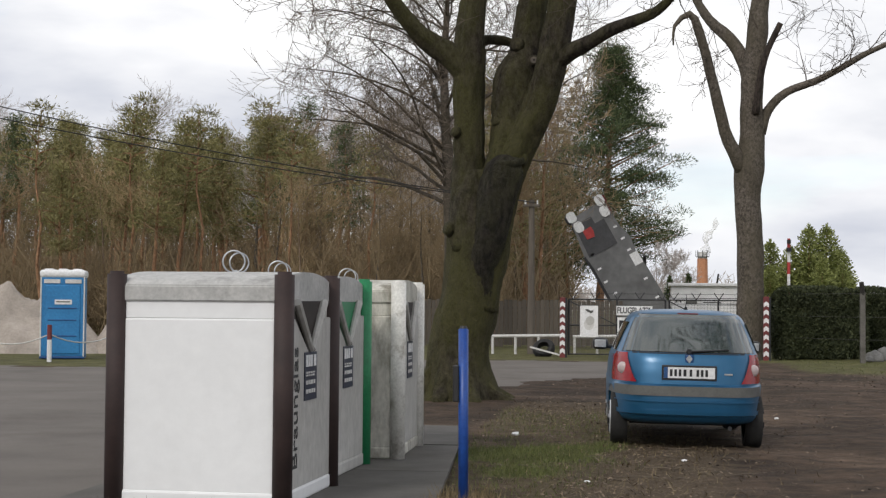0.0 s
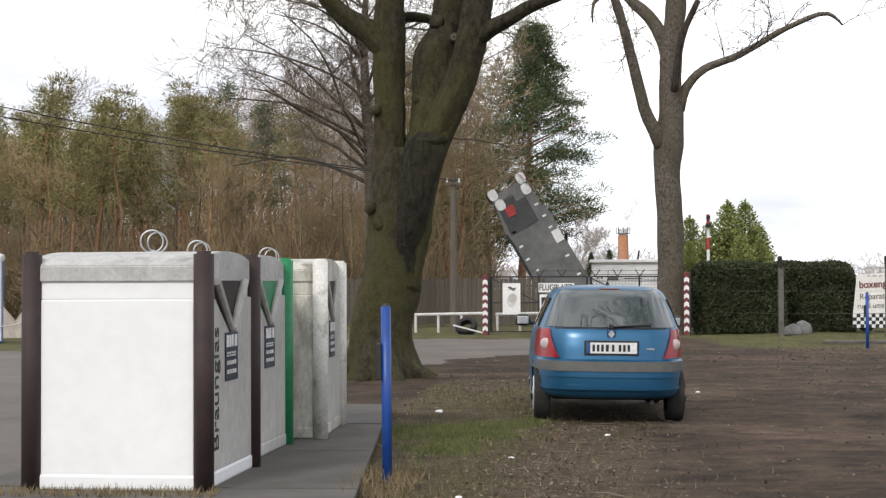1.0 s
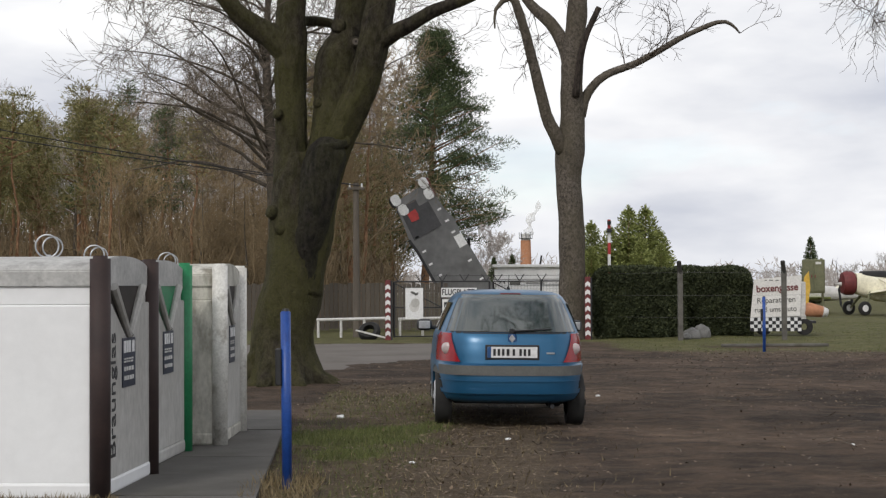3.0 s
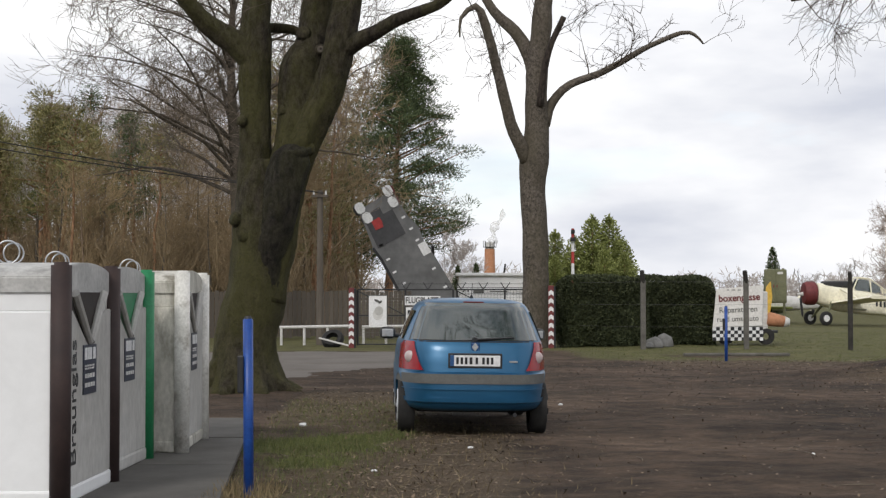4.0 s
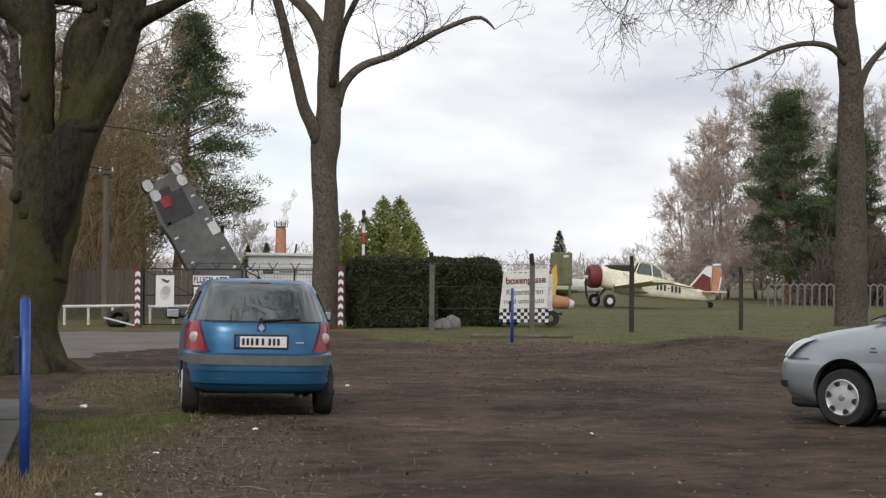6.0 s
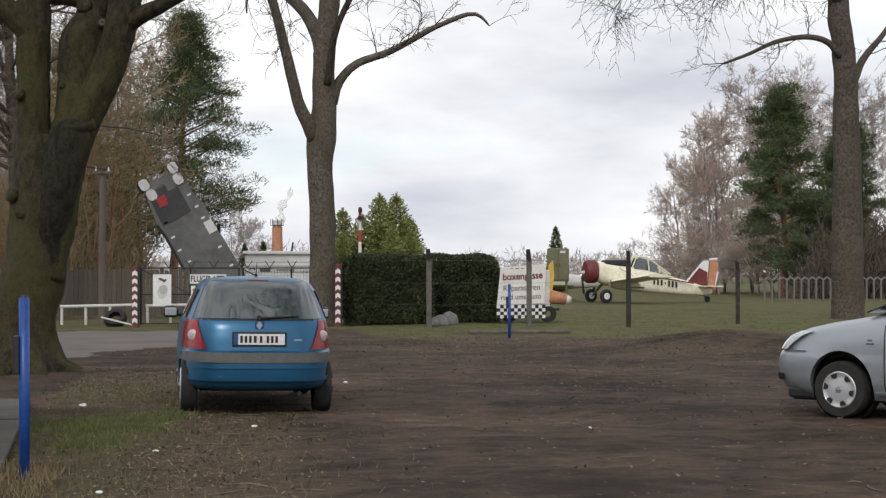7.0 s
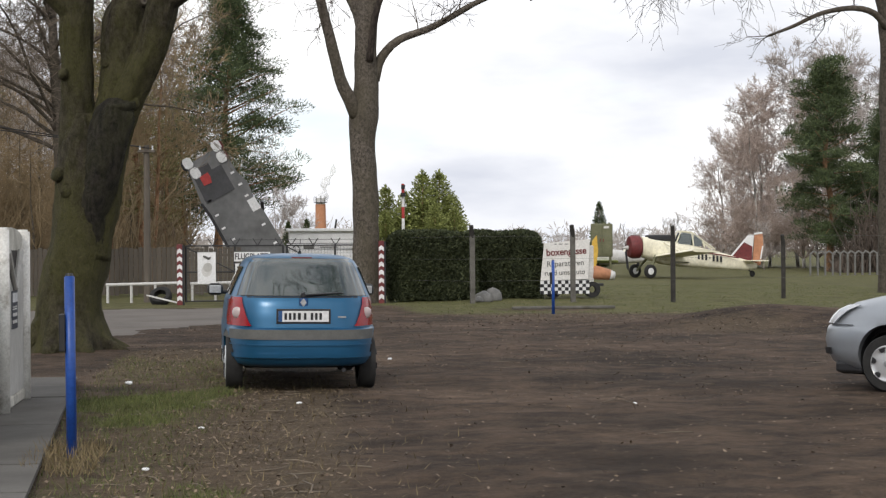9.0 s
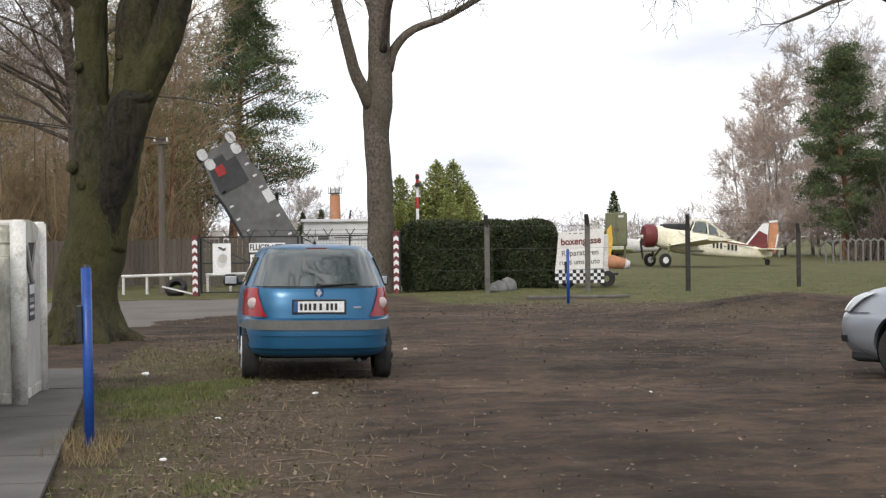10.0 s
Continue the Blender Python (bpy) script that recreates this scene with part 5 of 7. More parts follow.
def hatchback():
    t = thing("hatchback_car", pose(0.36, 14.92, -0.02, 0, 0.8, 2.4), "blue small hatchback parked on the earth lot", "car")
    sh = Shell([(0.27, .73, .10, 3.64), (0.30, .79, .04, 3.70), (0.35, .812, .012, 3.75), (0.46, .815, .0, 3.77), (0.555, .82, .0, 3.77), (0.655, .82, .012, 3.74), (0.675, .81, .055, 3.72),
                (0.80, .805, .075, 3.6), (0.92, .79, .105, 3.35), (0.975, .772, .13, 2.95), (1.0, .757, .15, 2.8), (1.15, .70, .25, 2.5), (1.30, .636, .36, 2.2), (1.36, .60, .41, 2.05),
                (1.395, .56, .46, 1.95), (1.42, .48, .54, 1.85), (1.438, .33, .72, 1.7), (1.444, .16, .9, 1.5)], 5.0, 0.06)
    sh.body("body", M_CARBLUE, t, [(0.62, 0.30), (3.09, 0.30)], 0.335, 1.2)
    sheet("trim_band", sh.rear, lin(-0.985, 0.985, 30), lin(0.555, 0.655, 5), (0, -1, 0), M_CARTRIM, t, 0.012, 0.004, "grey plastic bumper band")
    sheet("bumper_ridge", sh.rear, lin(-0.93, 0.93, 26), lin(0.36, 0.405, 4), (0, -1, 0.15), M_CARBLUE, t, 0.03, 0.003)
    sheet("bumper_crease", sh.rear, lin(-0.95, 0.95, 26), lin(0.492, 0.502, 2), (0, -1, 0), M_CARBLUE, t, 0.012, 0.003)
    # dark sheet on the solid body stands in for the shaded cabin
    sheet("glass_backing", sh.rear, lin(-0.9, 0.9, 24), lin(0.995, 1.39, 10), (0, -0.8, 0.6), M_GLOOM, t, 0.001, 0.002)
    sheet("rear_window", sh.rear, lin(-0.89, 0.89, 24), lin(1.0, 1.385, 10), (0, -0.8, 0.6), M_GLASS, t, 0.004, 0.004, "tinted rear window")
    tg = new("tailgate")
    tg.parent = t
    sheet("tailgate_seam", sh.rear, lin(-0.80, 0.80, 20), lin(0.982, 0.992, 2), (0, -1, 0), M_INK, tg, 0.001, 0.001)
    for s in (-1, 1):
        def lampfn(q, z, s=s):
            f = (z - 0.69) / 0.30
            inner = 0.66 + 0.16 * max(0, f) ** 0.8
            return sh.rear(s * (inner + (0.992 - inner) * q), z)
        lamp = sheet("tail_light", lampfn, lin(0, 1, 12), lin(0.69, 0.985, 10), (0, -1, 0), M_REDGLASS, t, 0.012, 0.004, "red tail light with clear round lens")
        c = sh.rear(s * 0.845, 0.825)
        bm = bmesh.new()
        bmesh.ops.create_uvsphere(bm, u_segments=20, v_segments=10, radius=1, matrix=Matrix.Translation(c + Vector((0, -0.022, 0))) @ pose(0, 0, 0, 0, 0, s * 30) @ Matrix.Diagonal((0.06, 0.026, 0.06, 1)))
        part("clear_lens", bm, M_CLEARLENS, lamp, smooth=True)
        # side windows over dark sheets for the unlit cabin, pillar left between
        for y0, y1, z1 in ((0.62, 1.15, 1.30), (1.22, 2.25, 1.33)):
            def sidefn(y, z, s=s):
                top = 2.55 - 1.0 * (z - 1.0)
                return sh.side(min(y, top), z, s)
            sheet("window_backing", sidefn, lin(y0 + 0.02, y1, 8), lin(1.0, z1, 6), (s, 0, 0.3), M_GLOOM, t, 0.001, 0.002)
            sheet("side_window", sidefn, lin(y0 + 0.02, y1, 8), lin(1.0, z1, 6), (s, 0, 0.3), M_GLASS, t, 0.004, 0.004)
        mirror = part("wing_mirror", box(0.19, 0.12, 0.14, (s * 0.895, 2.5, 0.945), 0.055, 4), M_BLACK, t, "black wing mirror", True)
        part("mirror_glass", box(0.135, 0.012, 0.09, (s * 0.895, 2.437, 0.97), 0.005), M_STEEL, mirror)
        part("mirror_arm", rod((s * 0.74, 2.52, 0.98), (s * 0.84, 2.5, 0.985), 0.025), M_BLACK, mirror)
        for y in (0.62, 3.09):
            wheel(s * 0.70, y, 0.285, s, t, 0.175)
        part("sill", box(0.05, 1.75, 0.1, (s * 0.775, 1.85, 0.2), 0.015), M_CARTRIM, t)
    # plate: frame, plate, dark bars in place of its characters
    y = sh.rear(0, 0.79).y - 0.006
    plate = part("number_plate", box(0.56, 0.02, 0.155, (0, y, 0.715), 0.006), M_INK, t, "white plate in a black frame")
    part("plate_face", box(0.52, 0.012, 0.112, (0, y - 0.012, 0.737), 0.002), M_WHITE, plate)
    part("plate_band", box(0.04, 0.004, 0.112, (-0.24, y - 0.019, 0.737)), M_DARKBLUE, plate)
    for x, wd in ((-0.185, 0.026), (-0.14, 0.026), (-0.095, 0.026), (-0.045, 0.03), (0.015, 0.026), (0.085, 0.026), (0.13, 0.026), (0.175, 0.026)):
        part("plate_bar", box(wd, 0.004, 0.07, (x, y - 0.019, 0.758)), M_INK, plate)
    em = part("badge_base", box(0.09, 0.02, 0.1, (0, sh.rear(0, 0.93).y - 0.004, 0.885), 0.02), M_DARKBLUE, t)
    d = sh.rear(0, 0.93).y - 0.018
    part("badge", prism([(0, -0.045), (0.035, 0), (0, 0.045), (-0.035, 0)], 0.012, None, Matrix.Translation((0, d, 0.935)), 0.003), M_STEEL, em, "small chrome diamond shape")
    part("model_mark", box(0.085, 0.006, 0.018, (0.40, sh.rear(0.5, 0.78).y - 0.006, 0.775), 0.002), M_STEEL, t)
    # wiper, third brake light, aerial, spoiler edge, tail pipe
    w0, w1 = sh.rear(0.0, 1.0) + Vector((0, -0.03, 0.01)), sh.rear(0.55, 1.035) + Vector((0, -0.03, 0.0))
    wip = part("rear_wiper", rod(w0, w1, 0.012, 0.006, 8), M_INK, t, "black rear wiper")
    part("wiper_hub", rod(w0 + Vector((0, 0.04, 0)), w0 + Vector((0, -0.02, 0)), 0.03, 0.022, 14), M_INK, wip)
    part("brake_light", box(0.22, 0.03, 0.014, (0, sh.rear(0, 1.4).y - 0.012, 1.392), 0.006), M_DARKRED, t)
    aer = part("aerial_foot", rod((0, 0.85, 1.425), (0, 0.83, 1.47), 0.028, 0.012, 12), M_BLACK, t)
    part("aerial", rod((0, 0.83, 1.46), (0, 0.70, 1.60), 0.005, 0.003, 6), M_BLACK, aer)
    part("underbody", box(1.2, 2.9, 0.12, (0, 2.05, 0.22), 0.03), M_INK, t)
    part("tail_pipe", rod((0.42, 0.06, 0.235), (0.42, 0.4, 0.235), 0.022, None, 12), M_INK, t)
    part("rear_axle", rod((-0.68, 0.62, 0.28), (0.68, 0.62, 0.28), 0.04, None, 10), M_INK, t)
    return t


def silver_car():
    t = thing("silver_hatchback", pose(8.86, 12.0, -0.015, 0, 0, 40), "silver compact car parked at the side of the lot", "car")
    sh = Shell([(0.19, .74, .15, 3.93), (0.26, .80, .06, 4.05), (0.36, .845, .01, 4.11), (0.5, .855, .0, 4.13), (0.60, .855, .0, 4.11), (0.64, .85, .02, 4.09), (0.66, .85, .03, 4.05), (0.74, .85, .04, 4.0), (0.82, .845, .06, 3.92),
                (0.89, .835, .08, 3.76), (0.95, .82, .1, 3.50), (1.0, .80, .12, 3.2), (1.04, .77, .14, 2.98), (1.2, .67, .3, 2.5), (1.38, .585, .5, 2.1), (1.45, .5, .7, 1.85), (1.475, .3, .95, 1.6)], 4.2, 0.05)
    sh.body("body", M_CARSILVER, t, [(0.75, 0.32), (3.16, 0.32)], 0.362, 1.2)
    for s in (-1, 1):
        for y in (0.75, 3.16):
            wheel(s * 0.745, y, 0.288, s, t, 0.19)
            lathe([(-0.06, 0.36), (0.06, 0.36), (0.06, 0.30), (-0.06, 0.30)], (s * 0.66, y, 0.32), M_INK, "arch_liner", t)
        def lampfn(q, z, s=s):
            f = (z - 0.67) / 0.2
            hw, yr, yf = sh.at(z)
            return sh.side(yf - 0.20 - 0.10 * f + (0.17 + 0.02 * f) * q, z, s)
        sheet("head_light", lampfn, lin(0, 1, 10), lin(0.675, 0.87, 8), (s * 0.8, 0.6, 0), M_HEADLENS, t, 0.008, 0.003, "clear glass headlight")
        def winfn(y, z, s=s):
            return sh.side(min(y, 2.90 - 1.75 * (z - 1.04)), z, s)
        # cabin shade as a dark sheet under the side glass
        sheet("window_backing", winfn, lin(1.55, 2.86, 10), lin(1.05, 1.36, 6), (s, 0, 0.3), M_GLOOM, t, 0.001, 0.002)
        sheet("side_window", winfn, lin(1.55, 2.86, 10), lin(1.05, 1.36, 6), (s, 0, 0.3), M_GLASS, t, 0.004, 0.004)
        part("wing_mirror", box(0.17, 0.12, 0.14, (s * 0.89, 2.42, 1.03), 0.045, 3), M_BLACK, t, smooth=True)
        sheet("door_seam", lambda y, z, s=s: sh.side(y, z, s), lin(2.66, 2.672, 2), lin(0.28, 1.02, 10), (s, 0, 0), M_INK, t, 0.001, 0.001)
        sheet("rub_strip", lambda y, z, s=s: sh.side(y, z, s), lin(1.5, 2.58, 12), lin(0.60, 0.65, 3), (s, 0, 0), M_CARSILVER, t, 0.014, 0.004)
        sheet("sill_strip", lambda y, z, s=s: sh.side(y, z, s), lin(1.2, 2.78, 10), lin(0.25, 0.275, 2), (s, 0, 0), M_CARSILVER, t, 0.012, 0.004)
        sheet("fog_recess", lambda q, z, s=s: sh.side(3.88 + 0.1 * q, z, s), lin(0, 1, 5), lin(0.35, 0.42, 4), (s * 0.7, 0.7, 0), M_INK, t, 0.001, 0.001)
        sheet("side_badge", lambda y, z, s=s: sh.side(y, z, s), lin(2.78, 2.86, 3), lin(0.755, 0.77, 2), (s, 0, 0), M_CARTRIM, t, 0.003, 0.002)
        sheet("indicator", lambda y, z, s=s: sh.side(y, z, s), lin(2.8, 2.85, 3), lin(0.79, 0.805, 2), (s, 0, 0), M_CARTRIM, t, 0.004, 0.003)
    sheet("bumper_seam", lambda q, z: sh.side(3.58 + 0.4 * q, z, -1), lin(0, 1, 8), lin(0.662, 0.668, 2), (-0.8, 0.5, 0), M_INK, t, 0.001, 0.001)
    part("chin", box(1.1, 0.3, 0.08, (0, 3.7, 0.14), 0.02), M_INK, t)
    part("windscreen", prism([(2.94, 1.06), (2.12, 1.38), (2.10, 1.37), (2.92, 1.05)], 1.2, None, Matrix.Translation((0.6, 0.04, 0.012)) @ pose(0, 0, 0, 0, 0, 90)), M_GLASS, t)
    part("underbody", box(1.3, 3.5, 0.12, (0, 2.1, 0.16), 0.03), M_INK, t)
    return t


hatchback()
silver_car()

# ---- fence line and gate ----
def striped_post(m, h, label):
    t = thing("striped_post", m, label, "post", "striped gate posts")
    part("post", box(0.15, 0.15, h, (0, 0, -0.05), 0.012), M_DARKRED, t)
    part("side_board", box(0.05, 0.13, h - 0.02, (0.1, 0.0, -0.05), 0.006), M_INK, t)
    n = 7
    for k in range(n):
        z = 0.08 + k * (h - 0.2) / n
        o = [(-0.07, z), (0.0, z + 0.055), (0.07, z), (0.07, z + 0.115), (0.0, z + 0.17), (-0.07, z + 0.115)]
        part("white_chevron", prism([(x, zz) for x, zz in o], 0.004, None, Matrix.Translation((0, -0.079, 0))), M_WHITE, t)
    return t


striped_post(pose(-2.52, 41.9, 0), 1.72, "dark red gate post with white chevrons")
striped_post(pose(3.06, 41.5, 0), 1.78, "dark red gate post with white chevrons beside the hedge")


def gate_wing(m, w, h, label):
    t = thing("mesh_gate", m, label, "gate", "gate wings")
    for x in (0.03, w - 0.03, w * 0.5):
        part("upright", rod((x, 0, 0.05), (x, 0, h), 0.028, None, 10), M_INK, t)
    for z in (0.08, h * 0.55, h):
        part("crossbar", rod((0.03, 0, z), (w - 0.03, 0, z), 0.02, None, 10), M_INK, t)
    tb = Tubes()
    k = 0.0
    while k < w:
        tb.add([(k, 0.0, 0.1), (k, 0.0, h)], [0.0035, 0.0035], 3)
        k += 0.09
    z = 0.14
    while z < h:
        tb.add([(0.03, 0.004, z), (w - 0.03, 0.004, z)], [0.0035, 0.0035], 3)
        z += 0.09
    tb.make("wire_mesh", M_CARTRIM, t)
    part("brace", rod((0.05, 0.01, h - 0.05), (w * 0.5, 0.01, h * 0.55), 0.016, None, 8), M_INK, t)
    # arms for barbed wire
    x = 0.15
    while x < w:
        part("wire_arm", rod((x, 0, h), (x - 0.13, 0.0, h + 0.2), 0.012, None, 6), M_INK, t)
        part("wire_arm", rod((x, 0, h), (x + 0.13, 0.0, h + 0.2), 0.012, None, 6), M_INK, t)
        x += 0.62
    part("barbed_wire", rod((0, 0, h + 0.16), (w, 0, h + 0.16), 0.006, None, 5), M_INK, t)
    return t


gate_wing(pose(-2.38, 41.95, 0), 2.75, 1.62, "dark steel gate wing with wire mesh and barbed wire")
gate_wing(pose(0.42, 42.0, 0), 2.75, 1.62, "dark steel gate wing with wire mesh beside a tree")


def flat_sign(name, m, w, h, label, mat=M_WHITE):
    t = thing(name, m, label, "sign")
    part("board", box(w, 0.02, h, (0, 0, 0), 0.003), mat, t)
    part("edge_strip", box(w + 0.02, 0.012, 0.02, (0, 0.006, h)), M_CARTRIM, t)
    return t


FRONT = Matrix(((1, 0, 0, 0), (0, 0, -1, 0), (0, 1, 0, 0), (0, 0, 0, 1)))
s1 = flat_sign("picture_sign", pose(-1.78, 41.88, 0.56), 0.5, 0.88, "white board with a grey emblem on the gate")
for (x, z, a, b, tl) in ((0.0, 0.36, 0.14, 0.16, 0), (0.03, 0.46, 0.12, 0.13, 20), (-0.02, 0.74, 0.09, 0.035, 25), (0.07, 0.71, 0.06, 0.03, -40)):
    bm = bmesh.new()
    bmesh.ops.create_cone(bm, cap_ends=True, segments=24, radius1=1, radius2=1, depth=1, matrix=Matrix.Translation((x, -0.013 - 0.006 * (tl != 0), z)) @ pose(0, 0, 0, 0, tl, 0) @ Matrix.Diagonal((a, 0.004, b, 1)) @ pose(0, 0, 0, 90, 0, 0))
    part("emblem_shape", bm, M_CARTRIM if z > 0.6 else M_SHADEGREY if tl else M_WHITEDULL, s1)
s2 = flat_sign("gate_sign", pose(-0.52, 41.86, 1.18), 1.0, 0.26, "white sign with black lettering on the gate")
lettering("lettering", "FLUGPLATZ", 0.235, Matrix.Translation((-0.02, -0.016, 0.13)) @ FRONT, M_INK, s2, 0.002, 0.74, bold=0.018)
s3 = flat_sign("notice_board", pose(-0.62, 41.86, 0.72), 0.74, 0.40, "white notice with black shapes under the gate sign")
for x, z, w, h in ((-0.26, 0.08, 0.12, 0.24), (-0.1, 0.2, 0.1, 0.08), (-0.12, 0.1, 0.14, 0.06), (0.12, 0.24, 0.28, 0.05), (0.12, 0.12, 0.24, 0.05)):
    part("print_shape", box(w, 0.006, h, (x, -0.012, z), 0.002), M_INK, s3)
s4 = flat_sign("long_sign", pose(1.42, 42.15, 1.46), 1.95, 0.2, "long white sign with dark symbols over the gate")
part("ring_symbol", prism([(0.085 * math.cos(a) * q, 0.085 * math.sin(a) * q) for q, seq in ((1, range(0, 21)), (0.6, range(20, -1, -1))) for a in [i * math.pi / 20 for i in seq]], 0.006, None, Matrix.Translation((-0.72, -0.016, 0.09))), M_INK, s4)
part("print_bar", box(0.3, 0.006, 0.1, (-0.36, -0.013, 0.05)), M_CARTRIM, s4)
part("print_bar", box(0.5, 0.006, 0.03, (0.2, -0.013, 0.09)), M_CARTRIM, s4)


def fence_post(m, label):
    t = thing("fence_post", m, label, "fence post", "concrete fence posts")
    bm = bmesh.new()
    box(0.13, 0.13, 1.9, (0, 0, -0.05), 0.012, 2, bm)
    part("shaft", bm, M_CONCPOST, t)
    part("bent_top", rod((0, 0, 1.80), (-0.05, -0.10, 2.12), 0.07, 0.06, 10), M_TAR, t, "black tarred top")
    return t


posts = [fence_post(pose(5.47, 40.3, 0, 0, 0, 4), "grey concrete fence post with a bent top")]
for x, y, a in ((8.32, 40.6, 0), (11.0, 40.0, 8), (14.62, 41.4, -6)):
    posts.append(copy_thing(posts[0], pose(x, y, 0, 0, 0, a)))
for p, k in zip(posts[2:], (0.98, 0.86)):
    p.scale = (0.85, 0.85, k)
    tagged(p, "slim dark tarred fence post with a bent top", "fence post", "concrete fence posts")
    for ob in p.children:
        ob.data = ob.data.copy()
        ob.data.materials[0] = M_TAR
wires = thing("fence_wires", pose(0, 0, 0), "thin rusty wires strung between concrete posts", "fence wire")
for z in (0.6, 1.2, 1.82):
    tb = Tubes()
    tb.add([(3.3, 43.2, z), (5.47, 40.22, z), (8.32, 40.52, z), (11.0, 39.92, z), (14.62, 41.3, z), (19.4, 45.6, z)], [0.004] * 6, 4)
    tb.make("wire", M_CARTRIM, wires)

# stones at the hedge's foot
def stone(m, r, seed, label):
    rnd = random.Random(seed)
    bm = bmesh.new()
    bmesh.ops.create_icosphere(bm, subdivisions=3, radius=1)
    for v in bm.verts:
        n = v.co.normalized()
        v.co = n * (1 + 0.22 * noise.noise(n * 1.4 + Vector((seed, 0, 0))) + 0.08 * noise.noise(n * 4 + Vector((0, seed, 0))))
        v.co = Vector((v.co.x * r[0], v.co.y * r[1], max(-0.25, v.co.z) * r[2]))
    ob = part("field_stone", bm, M_STONE, None, "", True)
    ob.matrix_basis = m
    return tagged(ob, label, "stone", "stones by the hedge")


for i, (x, y, a, b, c) in enumerate(((5.95, 41.6, 0.36, 0.3, 0.34), (6.35, 42.4, 0.40, 0.3, 0.42), (5.75, 41.1, 0.2, 0.18, 0.16))):
    stone(pose(x, y, 0.05, 0, 0, 40 * i), (a * 0.72, b * 0.72, c * 0.72), i + 3, "pale grey field stone at the foot of the hedge")
bed = part("bed_edging", box(2.6, 0.1, 0.07, (0, 0, -0.02), 0.02), M_CONCPOST)
bed.matrix_basis = pose(7.2, 36.2, 0, 0, 0, 1)
tagged(bed, "low dark stone edging of a bare bed", "edging", kind="structure")

# banner trailer
ban = thing("banner_trailer", pose(8.85, 43.9, 0, 0, 0, 2), "white lettered banner on a small trailer with chequered skirt", "banner")
part("banner", prism([(-0.86, 0.52), (0.60, 0.56), (0.66, 1.76), (-0.74, 1.64)], 0.03, None, None, 0.004), M_LINEN, ban)
part("trailer_box", box(1.5, 0.9, 1.15, (0.05, 0.52, 0.42), 0.04), M_WHITEDULL, ban)
part("trailer_frame", box(1.9, 0.8, 0.08, (0.15, 0.5, 0.34), 0.01), M_INK, ban)
for x in (-0.45, 0.75):
    lathe([(-0.07, 0.1), (-0.07, 0.24), (0.07, 0.24), (0.07, 0.1)], (0, 0, 0), M_RUBBER, "trailer_wheel", ban).matrix_basis = pose(x, 0.14, 0.24, 0, 0, 90)
skirt = part("skirt", box(1.5, 0.02, 0.40, (-0.12, -0.01, 0.12), 0.003), M_WHITE, ban, "black and white chequered skirt")
for i in range(14):
    for j in range(4):
        if (i + j) % 2 == 0:
            part("dark_check", box(0.1069, 0.006, 0.1, (-0.12 - 0.75 + 0.0535 + i * 0.1071, -0.022, 0.12 + j * 0.1)), M_INK, skirt)
lettering("lettering", "boxengasse", 0.29, Matrix.Translation((-0.07, -0.008, 1.38)) @ pose(0, 0, 0, 0, -3, 0) @ FRONT, M_DARKRED, ban, 0.003, 0.92, bold=0.022)
lettering("lettering", "Reparaturen", 0.24, Matrix.Translation((-0.10, -0.008, 1.03)) @ pose(0, 0, 0, 0, -2.5, 0) @ FRONT, M_CARTRIM, ban, 0.003, 0.95)
lettering("lettering", "rund ums Auto", 0.22, Matrix.Translation((-0.12, -0.008, 0.76)) @ pose(0, 0, 0, 0, -2, 0) @ FRONT, M_CARTRIM, ban, 0.003, 0.92)
for z, hh, runs in ((1.60, 0.05, (0.1, 0.16, 0.12, 0.2)),):
    x = -0.45
    for wd in runs:
        part("print_bar", box(wd * 0.72, 0.004, hh * 0.45, (x + wd / 2, -0.004, z)), M_CARTRIM, ban)
        x += wd + 0.03
part("yellow_vane", prism([(0, 0.9), (0.16, 0.75), (0.24, 1.3), (0.2, 1.8), (0.06, 1.62)], 0.04, None, Matrix.Translation((0.70, 0.1, 0.08)), 0.01), M_YELLOW, ban, "yellow painted blade")
bm = bmesh.new()
bmesh.ops.create_cone(bm, cap_ends=True, segments=16, radius1=0.22, radius2=0.16, depth=0.55, matrix=Matrix.Translation((1.06, 0.2, 0.72)) @ pose(0, 0, 0, 0, 100, 0))
part("orange_drum", bm, M_BRICK, ban, "orange canvas drum", True)
bm = bmesh.new()
bmesh.ops.create_cone(bm, cap_ends=True, segments=16, radius1=0.17, radius2=0.12, depth=0.16, matrix=Matrix.Translation((1.38, 0.2, 0.66)) @ pose(0, 0, 0, 0, 100, 0))
part("drum_end", bm, M_WHITEDULL, ban, "", True)

# tilted display board behind the gate
brd = thing("display_board", pose(-2.30, 52, 4.80, 0, 0, 0), "large tilted grey board with white and red plates", "display board")
# along the board: length runs down to the right
ax = Vector((0.485, 0, -0.8745))
rt = Vector((0.8745, 0, 0.485))
basis = Matrix((( rt.x, 0, -ax.x, 0), (0, 1, 0, 0), (rt.z, 0, -ax.z, 0), (0, 0, 0, 1)))


def on_board(outline, depth, mat, name, parent, y=0.0):
    return part(name, prism(outline, depth, None, basis @ Matrix.Translation((0, y, 0)), 0.0), mat, parent)


